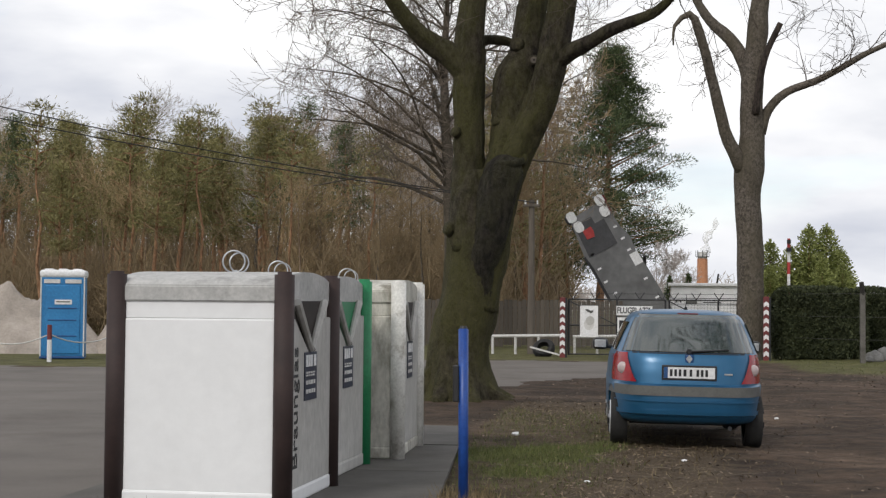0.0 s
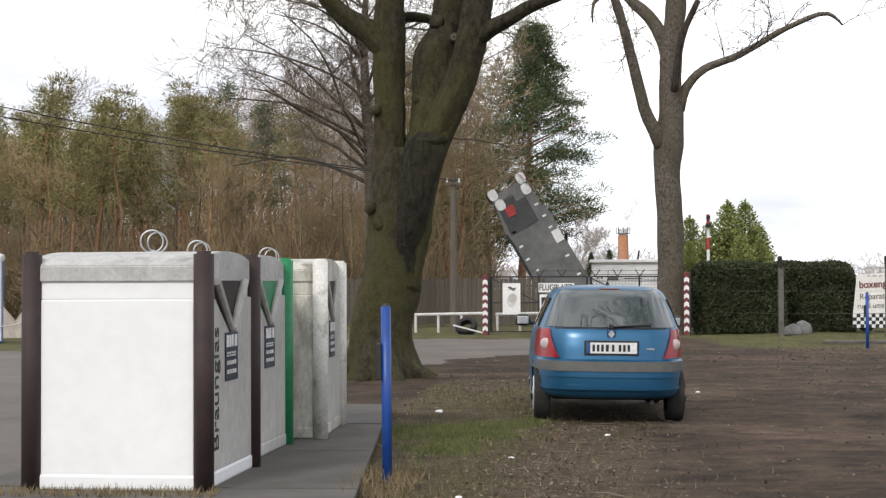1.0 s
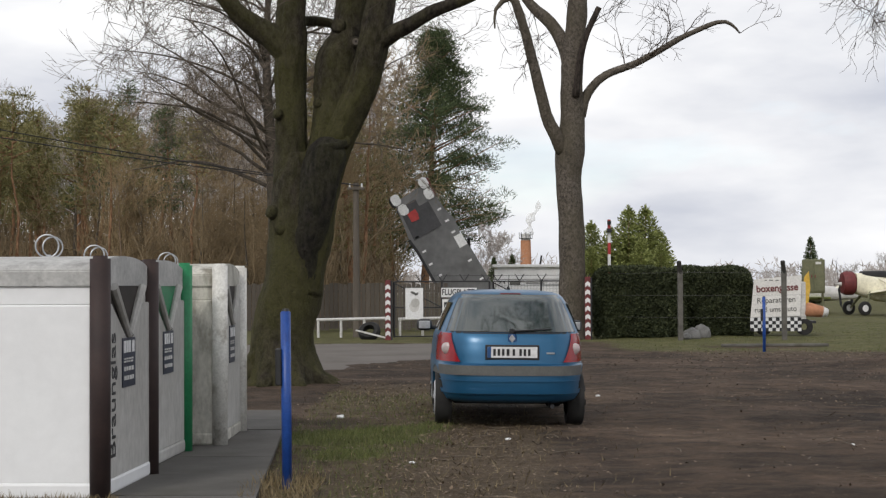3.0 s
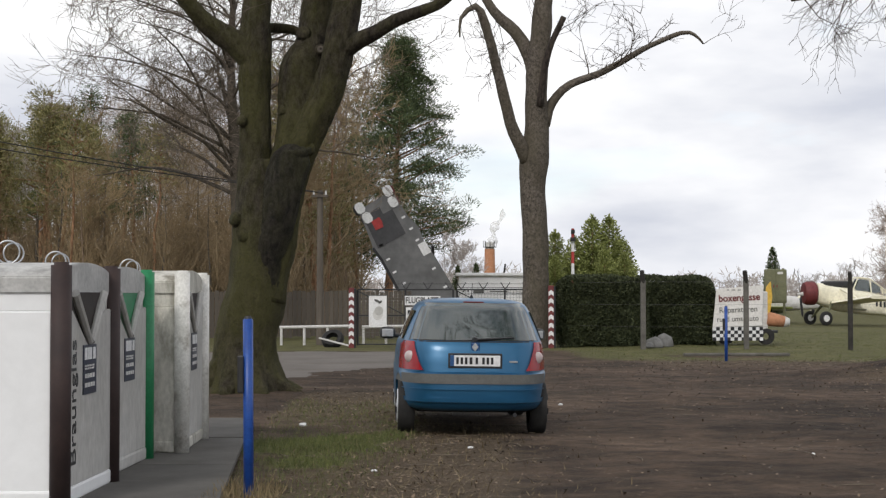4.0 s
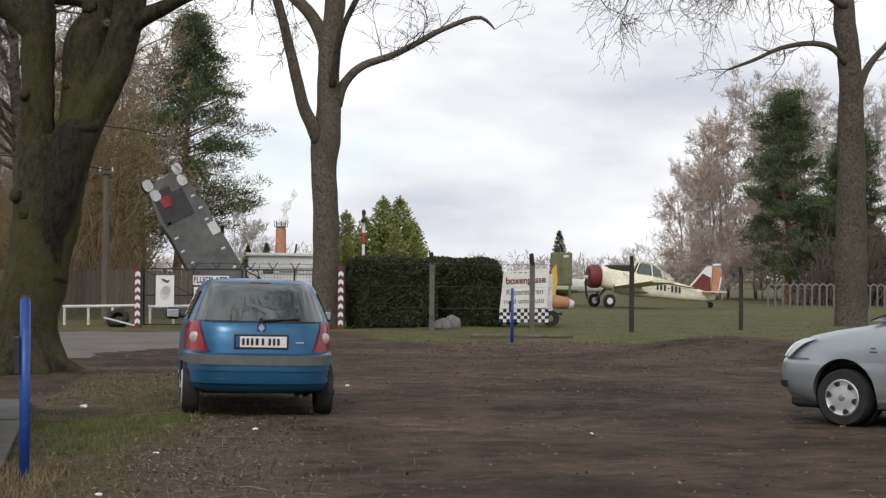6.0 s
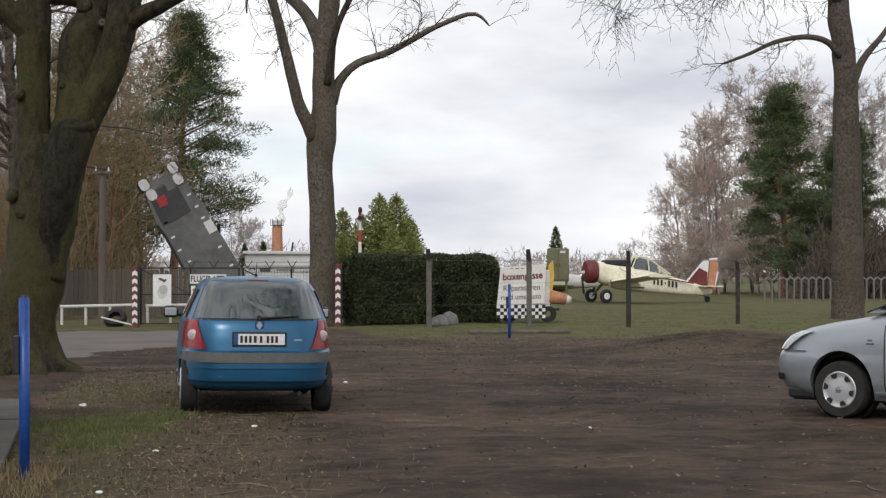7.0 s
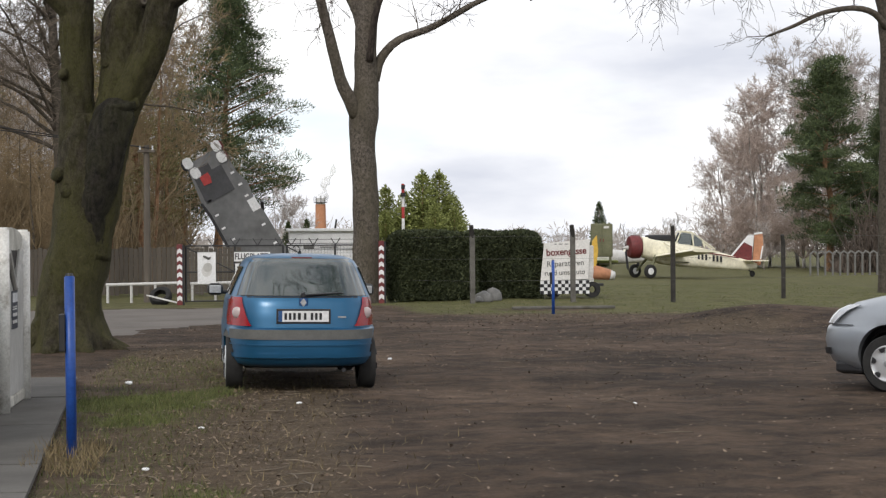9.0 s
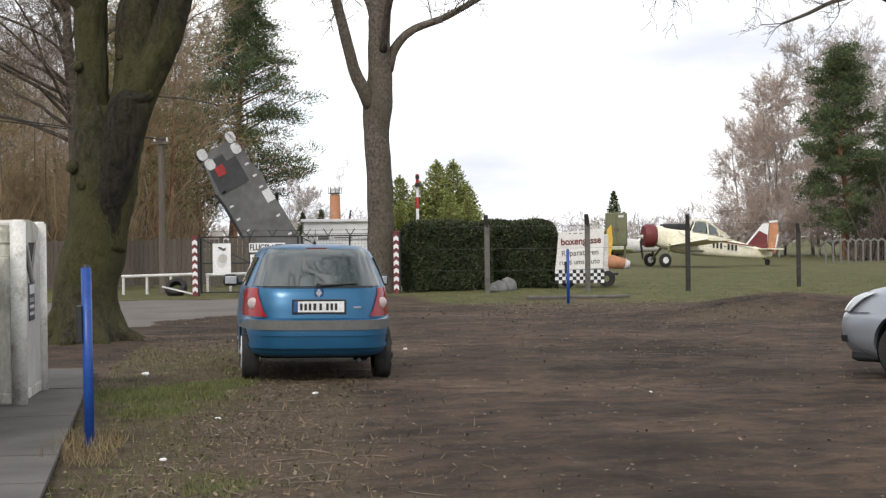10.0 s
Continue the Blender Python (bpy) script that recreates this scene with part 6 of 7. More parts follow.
panel = on_board([(-0.72, -0.05), (0.64, 0.0), (0.72, -1.05), (0.86, -1.55), (0.78, -2.15), (0.86, -2.75), (0.95, -5.75), (-0.80, -5.75), (-0.82, -1.9), (-0.88, -1.4), (-0.78, -0.75)], 0.12, M_GREYBOARD, "panel", brd)
on_board([(-0.93, -1.45), (-0.84, -1.45), (-0.78, -1.95), (-0.78, -5.75), (-0.88, -5.75), (-0.88, -1.95)], 0.2, M_INK, "dark_edge", brd, -0.03)
on_board([(-0.66, -0.3), (0.0, -0.3), (0.0, -0.58), (0.36, -0.58), (0.36, -1.55), (-0.74, -1.55)], 0.02, M_DARKGREY, "dark_field", panel, -0.024)
on_board([(-0.5, -0.62), (-0.18, -0.6), (-0.16, -0.78), (-0.22, -0.98), (-0.5, -0.95)], 0.03, M_RED, "red_plate", panel, -0.06)
for x, z in ((-0.62, -0.0), (-0.55, -0.42), (0.52, 0.06), (0.5, -0.36)):
    o = [(x - 0.15, z - 0.12), (x - 0.07, z - 0.2), (x + 0.1, z - 0.2), (x + 0.17, z - 0.1), (x + 0.16, z + 0.12), (x + 0.06, z + 0.19), (x - 0.1, z + 0.18), (x - 0.16, z + 0.08)]
    on_board(o, 0.06, M_WHITE, "round_plate", panel, -0.07)
    on_board([(px * 1.0 + (0.06 if x > 0 else -0.08), pz - 0.03) for px, pz in o], 0.05, M_DARKRED if x > 0 else M_INK, "plate_backing", panel, 0.03)
on_board([(0.52, -2.1), (0.82, -2.1), (0.82, -2.55), (0.52, -2.55)], 0.02, M_WHITE, "white_plate", panel, -0.024)
for x, z in ((-0.6, -1.5), (-0.62, -2.05), (-0.64, -2.55), (-0.55, -3.05), (-0.62, -3.75), (0.56, -1.02), (0.6, -1.5), (0.6, -1.95), (0.62, -3.1), (0.66, -3.85), (0.64, -4.4)):
    on_board([(x - 0.07, z - 0.03), (x + 0.07, z - 0.03), (x + 0.07, z + 0.04), (x - 0.07, z + 0.04)], 0.02, M_WHITE, "white_mark", panel, -0.024)
part("prop", rod((2.0, 0.5, -1.6), (2.0, 1.8, -4.8), 0.06, None, 8), M_INK, brd)

# chimney and pale shed beyond
ch = thing("brick_chimney", pose(4.78, 150, 0), "round orange brick chimney with a steel top", "chimney")
part("stack", rod((0, 0, 0), (0, 0, 6.1), 0.62, 0.5, 24), M_BRICK, ch)
part("top_ring", rod((0, 0, 6.05), (0, 0, 6.75), 0.46, None, 20), M_WHITEDULL, ch)
part("gallery", rod((0, 0, 6.25), (0, 0, 6.3), 0.66, None, 20), M_INK, ch)
for k in range(8):
    a = k * math.pi / 4
    part("rail_post", rod((0.64 * math.cos(a), 0.64 * math.sin(a), 6.28), (0.64 * math.cos(a), 0.64 * math.sin(a), 6.9), 0.03, None, 5), M_INK, ch)
for s in (-1, 1):
    part("antenna_arm", rod((s * 0.5, -0.2, 3.0), (s * 1.3, -0.3, 3.4), 0.1, None, 6), M_INK, ch)
    part("antenna", rod((s * 1.3, -0.3, 3.0), (s * 1.55, -0.3, 4.6), 0.09, None, 6), M_INK, ch)


def smoke_plume(top):
    """A drifting lumpy skin that lets part of the light through."""
    m, nt, bs = shader("thin_smoke")
    nt.nodes.remove(bs)
    out = nt.nodes["Material Output"]
    near, far, clear = (nt.nodes.new("ShaderNodeBsdf" + k) for k in ("Diffuse", "Translucent", "Transparent"))
    for b in (near, far):
        b.inputs["Color"].default_value = (0.97, 0.97, 0.97, 1)
    both, thin = nt.nodes.new("ShaderNodeMixShader"), nt.nodes.new("ShaderNodeMixShader")
    both.inputs[0].default_value = 0.4
    nt.links.new(near.outputs[0], both.inputs[1])
    nt.links.new(far.outputs[0], both.inputs[2])
    nt.links.new(ramp(nt, noise_node(nt, 1.6, 4, 0.6), [(0.35, (0.1, 0.1, 0.1)), (0.65, (0.7, 0.7, 0.7))]), thin.inputs[0])
    nt.links.new(clear.outputs[0], thin.inputs[1])
    nt.links.new(both.outputs[0], thin.inputs[2])
    nt.links.new(thin.outputs[0], out.inputs["Surface"])
    tb = Tubes()
    rows = []
    for k in range(26):
        f = k / 25
        c = Vector(top) + Vector((0.1 + 1.4 * f ** 1.3 + 0.16 * math.sin(f * 11), 0.3 * f, -0.1 + 3.5 * f))
        rows.append((c, (0.3 + 0.16 * math.sin(f * 17)) * (1 - 0.8 * f ** 4)))
    tb.add([c for c, r in rows], [r for c, r in rows], 16, 0.9)
    ob = tb.make("smoke_plume", m)
    return tagged(ob, "thin white smoke drifting up from the chimney", "smoke", kind="stuff")


smoke_plume((4.78, 150, 6.75))
shed = thing("white_shed", pose(2.3, 62, 0), "low white building with a flat roof behind the gate", "building")
part("wall", box(3.2, 3.0, 2.25, (0, 0, 0), 0.02), M_WHITE, shed)
part("roof", box(3.4, 3.3, 0.12, (0, 0, 2.25), 0.02), M_WHITE, shed)


pole = thing("signal_pole", pose(5.1, 58, 0), "red and white banded pole behind the hedge", "pole")
for k in range(9):
    part("band", rod((0, 0, 0.45 * k), (0, 0, 0.45 * (k + 1)), 0.06, None, 12), M_WHITE if k % 2 else M_RED, pole)
mast = copy_thing(pole, pose(2.72, 64, 0))
mast.scale = (1.6, 1.6, 0.56)
for z, r in ((3.7, 0.1), (4.0, 0.08)):
    part("lamp_box", rod((0, -0.08, z - 0.15), (0, -0.08, z), r, None, 10), M_INK, pole)

# left of the gate: telegraph pole, rail, tyre, board fence
tp = thing("telegraph_pole", pose(-3.62, 44.5, 0), "weathered wooden telegraph pole", "utility pole")
part("pole", rod((0, 0, -0.1), (0, 0, 4.6), 0.11, 0.085, 14), M_WOODGREY, tp)
part("crossarm", box(0.5, 0.07, 0.08, (0, -0.1, 4.38), 0.01), M_WOODGREY, tp)
for x in (-0.18, 0.18):
    part("insulator", rod((x, -0.1, 4.46), (x, -0.1, 4.58), 0.03, 0.02, 10), M_WHITE, tp)
cab = thing("overhead_cables", pose(0, 0, 0), "two slack black overhead cables", "cable")
for (z0, z1, dx) in ((7.25, 4.56, -0.18), (7.65, 4.5, 0.18)):
    pts = []
    a, b = Vector((-21.5, 38.5, z0)), Vector((-3.62 + dx, 44.4, z1))
    for k in range(25):
        f = k / 24
        p = a.lerp(b, f)
        p.z -= 1.2 * f * (1 - f)
        pts.append(p)
    tb = Tubes()
    tb.add(pts, [0.016] * 25, 5)
    tb.make("cable", M_INK, cab)
fp = thing("telegraph_pole", pose(-21.5, 38.5, 0), "tall weathered wooden telegraph pole by the wood", "utility pole")
part("pole", rod((0, 0, -0.1), (0, 0, 7.9), 0.13, 0.09, 14), M_WOODGREY, fp)
rail = thing("white_barrier_rail", pose(-4.72, 43.6, 0), "low white painted rail beside the lane", "railing")
part("rail", rod((0, 0, 0.52), (2.15, 0, 0.56), 0.045, None, 10), M_WHITEDULL, rail)
for x in (0.05, 0.72, 1.4, 2.1):
    part("rail_post", rod((x, 0, 0), (x, 0, 0.54), 0.04, None, 10), M_WHITEDULL, rail)
rail2 = copy_thing(rail, pose(-2.35, 44.2, 0))
ty = thing("old_tyre", pose(-3.1, 42.6, 0), "old black tyre propped by the fence", "tyre")
lathe([(-0.1, 0.17), (-0.11, 0.27), (-0.05, 0.32), (0.05, 0.32), (0.11, 0.27), (0.1, 0.17), (0, 0.2), (-0.1, 0.17)], (0, 0, 0), M_RUBBER, "tread", ty).matrix_basis = pose(0, 0, 0.2, 0, 40, 80)
plank = part("white_plank", box(0.95, 0.1, 0.04, (0, 0, 0), 0.005), M_WHITEDULL)
plank.matrix_basis = pose(-3.0, 42.1, 0.12, 0, 14, -8)
tagged(plank, "white painted plank lying in the grass", "plank")


def board_fence(m, n, h, label):
    t = thing("board_fence", m, label, "fence")
    rnd = random.Random(5)
    first = None
    for k in range(n):
        if first is None:
            first = part("board", box(0.14, 0.022, h, (0, 0, 0.05), 0.003), M_WOODGREY, t)
            ob = first
        else:
            ob = new("board", first.data)
            ob.parent = t
        ob.location = (k * 0.155, rnd.uniform(-0.006, 0.006), rnd.uniform(-0.03, 0.03))
    for z in (0.4, h - 0.25):
        part("fence_rail", box(n * 0.155, 0.05, 0.08, (n * 0.0775 - 0.07, 0.04, z), 0.005), M_WOODGREY, t)
    return t


board_fence(pose(-9.6, 50.5, 0), 56, 1.55, "weathered grey-brown board fence behind the lane")

# picket of concrete frames at the far right
def arch_fence(m, n, label):
    t = thing("concrete_fence", m, label, "fence")
    bay = None
    for k in range(n):
        if bay is None:
            bm = bmesh.new()
            box(0.085, 0.1, 1.22, (0, 0, -0.05), 0.01, 1, bm)
            box(0.07, 0.08, 0.24, (0.02, 0, 1.14), 0.0, 1, bm, pose(0, 0, 0, 0, 55, 0))
            box(0.07, 0.08, 0.24, (0.21, 0, 1.275), 0.0, 1, bm, pose(0, 0, 0, 0, 125, 0))
            bay = part("frame_bay", bm, M_PALEFRAME, t)
            ob = bay
        else:
            ob = new("frame_bay", bay.data)
            ob.parent = t
        ob.location = (k * 0.42, 0, 0)
    return t


arch_fence(pose(28.4, 77, 0, 0, 0, 3), 44, "pale concrete frame fence at the meadow's end")

# ---- the far left: cabin, stakes, rubble ----
wc = thing("portable_toilet", pose(-14.9, 36.2, 0, 0, 0, 18), "blue plastic portable toilet with a white roof", "portable toilet")
part("body", box(1.08, 1.08, 2.0, (0, 0, 0.05), 0.03), M_POTTY, wc)
door = part("door", box(0.86, 0.03, 1.72, (0, -0.55, 0.12), 0.015), M_POTTY, wc)
part("door_label", box(0.42, 0.01, 0.12, (0.02, -0.573, 1.36)), M_WHITE, door)
part("label_bar", box(0.34, 0.006, 0.03, (0.02, -0.58, 1.41)), M_CARTRIM, door)
for z in (0.55, 0.95, 1.25):
    part("door_rib", box(0.7, 0.02, 0.03, (0, -0.57, z), 0.008), M_DARKBLUE, door)
for x in (-0.26, 0.26):
    part("vent_strip", box(0.4, 0.02, 0.1, (x, -0.555, 1.89), 0.005), M_WHITEDULL, wc)
for x in (-0.53, 0.53):
    part("corner_trim", box(0.035, 0.035, 2.0, (x, -0.54, 0.05), 0.008), M_WHITEDULL, wc)
bm = box(1.14, 1.14, 0.2, (0, 0, 2.03), 0.07, 3)
for x in (-0.35, 0, 0.35):
    box(0.22, 1.0, 0.06, (x, 0, 2.2), 0.025, 2, bm)
part("roof", bm, M_WHITE, wc, "white moulded roof", True)
part("skid", box(1.1, 1.1, 0.06, (0, 0, 0.0), 0.01), M_DARKBLUE, wc)


def stake(m, h, label):
    t = thing("marker_stake", m, label, "stake", "red and white stakes")
    part("shaft", rod((0, 0, 0), (0, 0, h * 0.6), 0.055, None, 12), M_WHITE, t)
    part("red_top", rod((0, 0, h * 0.6), (0, 0, h), 0.056, None, 12), M_DARKRED, t)
    return t


k0 = stake(pose(-14.2, 33.6, 0), 0.88, "white stake with a dark red top")
copy_thing(k0, pose(-15.9, 33.2, 0, 0, 2, 0))
copy_thing(k0, pose(-13.35, 35.9, 0))
rope = Tubes()
for a, b in (((-15.9, 33.2, 0.62), (-14.2, 33.6, 0.66)), ((-14.2, 33.6, 0.66), (-13.35, 35.9, 0.66)), ((-15.9, 33.2, 0.62), (-15.75, 32.9, 0.02))):
    a, b = Vector(a), Vector(b)
    pts = [a.lerp(b, k / 8) - Vector((0, 0, 0.9 * (k / 8) * (1 - k / 8))) for k in range(9)]
    rope.add(pts, [0.016] * 9, 5)
tagged(rope.make("slack_rope", M_WHITEDULL), "slack pale rope between the stakes", "rope")
bar = thing("traffic_cone", pose(-15.6, 31.4, 0), "white and orange traffic cone at the lane's edge", "traffic cone")
part("base", box(0.36, 0.36, 0.04, (0, 0, 0), 0.01), M_INK, bar)
for k, mt in enumerate((M_WHITE, M_BRICK, M_WHITE, M_BRICK)):
    part("cone_band", rod((0, 0, 0.04 + k * 0.11), (0, 0, 0.04 + (k + 1) * 0.11), 0.15 - k * 0.03, 0.12 - k * 0.03, 16), mt, bar)


def heap(m, rx, ry, h, seed, label):
    bm = bmesh.new()
    bmesh.ops.create_grid(bm, x_segments=48, y_segments=40, size=1)
    for v in bm.verts:
        r = v.co.length
        z = max(0.0, 1 - r ** 1.6)
        z *= 1 + 0.35 * noise.fractal(Vector((v.co.x * 2.2, v.co.y * 2.2, seed)), 1.0, 2.0, 4)
        v.co = Vector((v.co.x * rx, v.co.y * ry, z * h - 0.06))
    ob = part("rubble_mound", bm, M_SAND, None, "", True)
    ob.matrix_basis = m
    return tagged(ob, label, "rubble mound", "rubble mounds")


heap(pose(-18.0, 40.5, 0), 2.8, 1.6, 1.75, 2, "pale heap of earth and rubble behind the cabin")
heap(pose(-14.4, 41.2, 0), 1.7, 1.5, 1.9, 5, "pale heap of rubble beside the cabin")

# ---- aircraft on the meadow ----
def loft(name, stations, mat, parent, seg=20, square=2.6):
    """Stations (x, half width, centre z, half height)."""
    v, f = [], []
    for x, w, zc, h in stations:
        for k in range(seg):
            a = 2 * math.pi * k / seg
            c, s = math.cos(a), math.sin(a)
            q = (abs(c) ** square + abs(s) ** square) ** (-1 / square)
            v.append((x, w * c * q, zc + h * s * q))
    for j in range(len(stations) - 1):
        for k in range(seg):
            m = (k + 1) % seg
            f.append((j * seg + k, j * seg + m, (j + 1) * seg + m, (j + 1) * seg + k))
    f.append(tuple(range(seg))[::-1])
    f.append(tuple((len(stations) - 1) * seg + k for k in range(seg)))
    ob = raw(name, v, f, mat, parent)
    bm = bmesh.new()
    bm.from_mesh(ob.data)
    bmesh.ops.recalc_face_normals(bm, faces=bm.faces)
    bm.to_mesh(ob.data)
    bm.free()
    ob.data.set_sharp_from_angle(angle=radians(50))
    return ob


def crop_plane():
    """Nose towards +x, left wing towards +y, tail wheel at the origin."""
    t = thing("crop_duster_plane", pose(24.35, 74.3, 0, 0, 0, 186), "cream propeller crop plane with red cowling and tail", "aeroplane")
    t.scale = (1.0, 1.0, 1.1)
    loft("fuselage", [(-0.25, 0.05, 0.50, 0.12), (0.3, 0.14, 0.54, 0.23), (1.4, 0.25, 0.70, 0.35), (2.8, 0.36, 0.90, 0.47), (3.8, 0.42, 1.03, 0.55), (4.9, 0.44, 1.17, 0.56), (5.6, 0.43, 1.34, 0.51), (6.0, 0.42, 1.42, 0.46)], M_CREAM, t, 24, 3.2)
    loft("cowling", [(6.0, 0.40, 1.42, 0.42), (6.1, 0.52, 1.42, 0.53), (6.45, 0.53, 1.42, 0.54), (6.62, 0.46, 1.42, 0.47), (6.66, 0.3, 1.42, 0.3)], M_DARKRED, t, 24, 2.0)
    part("spinner", rod((6.6, 0, 1.38), (6.95, 0, 1.38), 0.12, 0.02, 14), M_WHITEDULL, t)
    for a in (20, 200):
        part("propeller_blade", prism([(-0.04, 0.1), (0.08, 0.2), (0.09, 0.95), (0.0, 1.1), (-0.06, 0.9)], 0.03, None, Matrix.Translation((6.8, 0, 1.38)) @ pose(0, 0, 0, a, 0, 0) @ pose(0, 0, 0, 0, 0, 70)), M_INK, t)
    part("engine_hood", box(1.35, 0.62, 0.3, (5.0, 0, 1.66), 0.09, 3), M_INK, t, "black anti-glare hood")
    for s in (-1, 1):
        # cabin frame
        for a, b in (((4.25, s * 0.3, 1.5), (3.95, s * 0.26, 2.12)), ((3.95, s * 0.26, 2.12), (3.35, s * 0.26, 2.06)), ((3.35, s * 0.26, 2.06), (2.1, s * 0.2, 1.28)), ((3.35, s * 0.26, 2.06), (3.3, s * 0.33, 1.42)), ((2.75, s * 0.23, 1.68), (2.7, s * 0.3, 1.36))):
            part("cabin_frame", rod(a, b, 0.035, None, 8), M_CREAM, t)
        part("cabin_window", prism([(3.42, 1.5), (4.12, 1.55), (3.9, 2.05), (3.42, 2.0)], 0.012, None, Matrix.Translation((0, s * 0.30, 0))), M_GLASS, t)
        part("cabin_window", prism([(2.82, 1.42), (3.28, 1.46), (3.28, 1.95), (2.85, 1.7)], 0.012, None, Matrix.Translation((0, s * 0.28, 0))), M_GLASS, t)
        # wing with slats, strut, flap
        def wing_at(q, s=s):
            return [(5.5 - 0.25 * q, 0.95 + 0.28 * q), (5.35 - 0.25 * q, 1.04 + 0.28 * q), (4.6 - 0.2 * q, 1.02 + 0.26 * q), (3.9 - 0.1 * q, 0.93 + 0.25 * q), (4.6 - 0.2 * q, 0.9 + 0.26 * q), (5.3 - 0.25 * q, 0.9 + 0.28 * q)]
        v, f = [], []
        for q in (0.0, 0.5, 1.0):
            v += [(x, s * (0.35 + 4.6 * q), z) for x, z in wing_at(q)]
        for j in range(2):
            for k in range(6):
                m = (k + 1) % 6
                f.append((j * 6 + k, j * 6 + m, j * 6 + 6 + m, j * 6 + 6 + k))
        f += [tuple(range(6)), tuple(range(12, 18))]
        w = raw("wing", v, f, M_CREAM, t, False)
        bm = bmesh.new()
        bm.from_mesh(w.data)
        bmesh.ops.recalc_face_normals(bm, faces=bm.faces)
        bm.to_mesh(w.data)
        bm.free()
        part("wing_strut", rod((4.9, s * 0.42, 1.6), (4.75, s * 2.5, 1.12), 0.05, None, 8), M_CREAM, t)
        part("gear_leg", rod((5.4, s * 0.5, 1.0), (5.85, s * 1.05, 0.3), 0.07, 0.05, 10), M_OLIVE, t)
        mw = lathe([(-0.1, 0.1), (-0.11, 0.24), (-0.06, 0.31), (0.06, 0.31), (0.11, 0.24), (0.1, 0.1)], (0, 0, 0), M_RUBBER, "main_wheel", t)
        mw.matrix_basis = pose(5.9, s * 1.12, 0.31, 0, 0, 90)
        hub = lathe([(0.115, 0.001), (0.115, 0.14), (0.09, 0.16)], (0, 0, 0), M_WHITE, "wheel_hub", mw)
        # tailplane
        part("tailplane", prism([(-0.35, 0.0), (0.55, 0.0), (0.35, 1.5), (-0.3, 1.5)], 0.05, None, Matrix.Translation((0.05, 0, 0.72)) @ Matrix(((1, 0, 0, 0), (0, 0, s, 0), (0, 1, 0, 0), (0, 0, 0, 1))), 0.012), M_CREAM, t)
        # red cheat line, registration as bars
        part("cheat_line", prism([(0.9, 0.90), (4.3, 1.42), (4.3, 1.35), (0.9, 0.85)], 0.02, None, Matrix.Translation((0, s * (0.37) - 0.01, 0))), M_DARKRED, t)
        x = 3.05
        for wd in (0.17, 0.17, 0.17, 0.1, 0.17, 0.17, 0.17):
            tall = 0.06 if wd == 0.1 else 0.27
            part("registration_bar", box(wd * 0.6, 0.02, tall, (x, s * 0.375, 0.60 + 0.12 * x - tall / 2)), M_INK, t)
            x -= 0.2
    fin = part("fin", prism([(1.35, 0.80), (0.2, 1.95), (-0.1, 1.95), (0.05, 0.62)], 0.07, None, Matrix.Translation((0, -0.035, 0)), 0.015), M_WHITE, t, "white and red tail fin")
    part("fin_red", prism([(1.2, 0.85), (0.45, 1.6), (0.0, 1.40), (0.04, 0.68)], 0.09, None, Matrix.Translation((0, -0.045, 0))), M_DARKRED, fin)
    rud = part("rudder", prism([(0.0, 0.55), (-0.12, 1.98), (-0.55, 2.02), (-0.6, 1.35), (-0.42, 0.52)], 0.06, None, Matrix.Translation((-0.02, -0.03, 0)), 0.015), M_BRICK, t, "orange-brown rudder")
    part("rudder_frame", rod((-0.12, 0, 1.98), (-0.56, 0, 2.02), 0.05, None, 8), M_WHITE, rud)
    part("rudder_frame", rod((-0.58, 0, 1.42), (-0.44, 0, 0.8), 0.05, None, 8), M_WHITE, rud)
    part("tail_leg", rod((0.3, 0, 0.45), (0.02, 0, 0.14), 0.04, None, 8), M_INK, t)
    lathe([(-0.05, 0.03), (-0.06, 0.11), (-0.03, 0.14), (0.03, 0.14), (0.06, 0.11), (0.05, 0.03)], (0, 0, 0), M_RUBBER, "tail_wheel", t).matrix_basis = pose(0, 0, 0.14, 0, 0, 90)
    part("belly_spray_pipe", rod((4.3, -2.2, 0.7), (4.3, 2.2, 0.7), 0.04, None, 8), M_WHITEDULL, t)
    return t


crop_plane()

# a second, pale green aircraft behind, and an olive cabin
p2 = thing("parked_plane", pose(20.9, 82, 0, 0, 0, 176), "pale green parked aircraft half hidden by the crop plane", "aeroplane")
loft("fuselage", [(-0.3, 0.05, 1.0, 0.15), (0.5, 0.25, 1.0, 0.3), (2.0, 0.45, 1.02, 0.42), (4.0, 0.5, 1.05, 0.45), (4.7, 0.4, 1.06, 0.36), (5.0, 0.1, 1.06, 0.1)], M_WHITEDULL, p2, 20, 2.2)
part("wing", box(1.3, 7.0, 0.14, (2.9, 0, 0.72), 0.05), M_SPRUCE, p2)
part("gear", rod((3.0, 0.9, 0.0), (3.0, 0.8, 0.75), 0.08, None, 8), M_INK, p2)
part("gear", rod((3.0, -0.9, 0.0), (3.0, -0.8, 0.75), 0.08, None, 8), M_INK, p2)
part("gear", rod((0.6, 0, 0.0), (0.6, 0, 0.75), 0.08, None, 8), M_INK, p2)

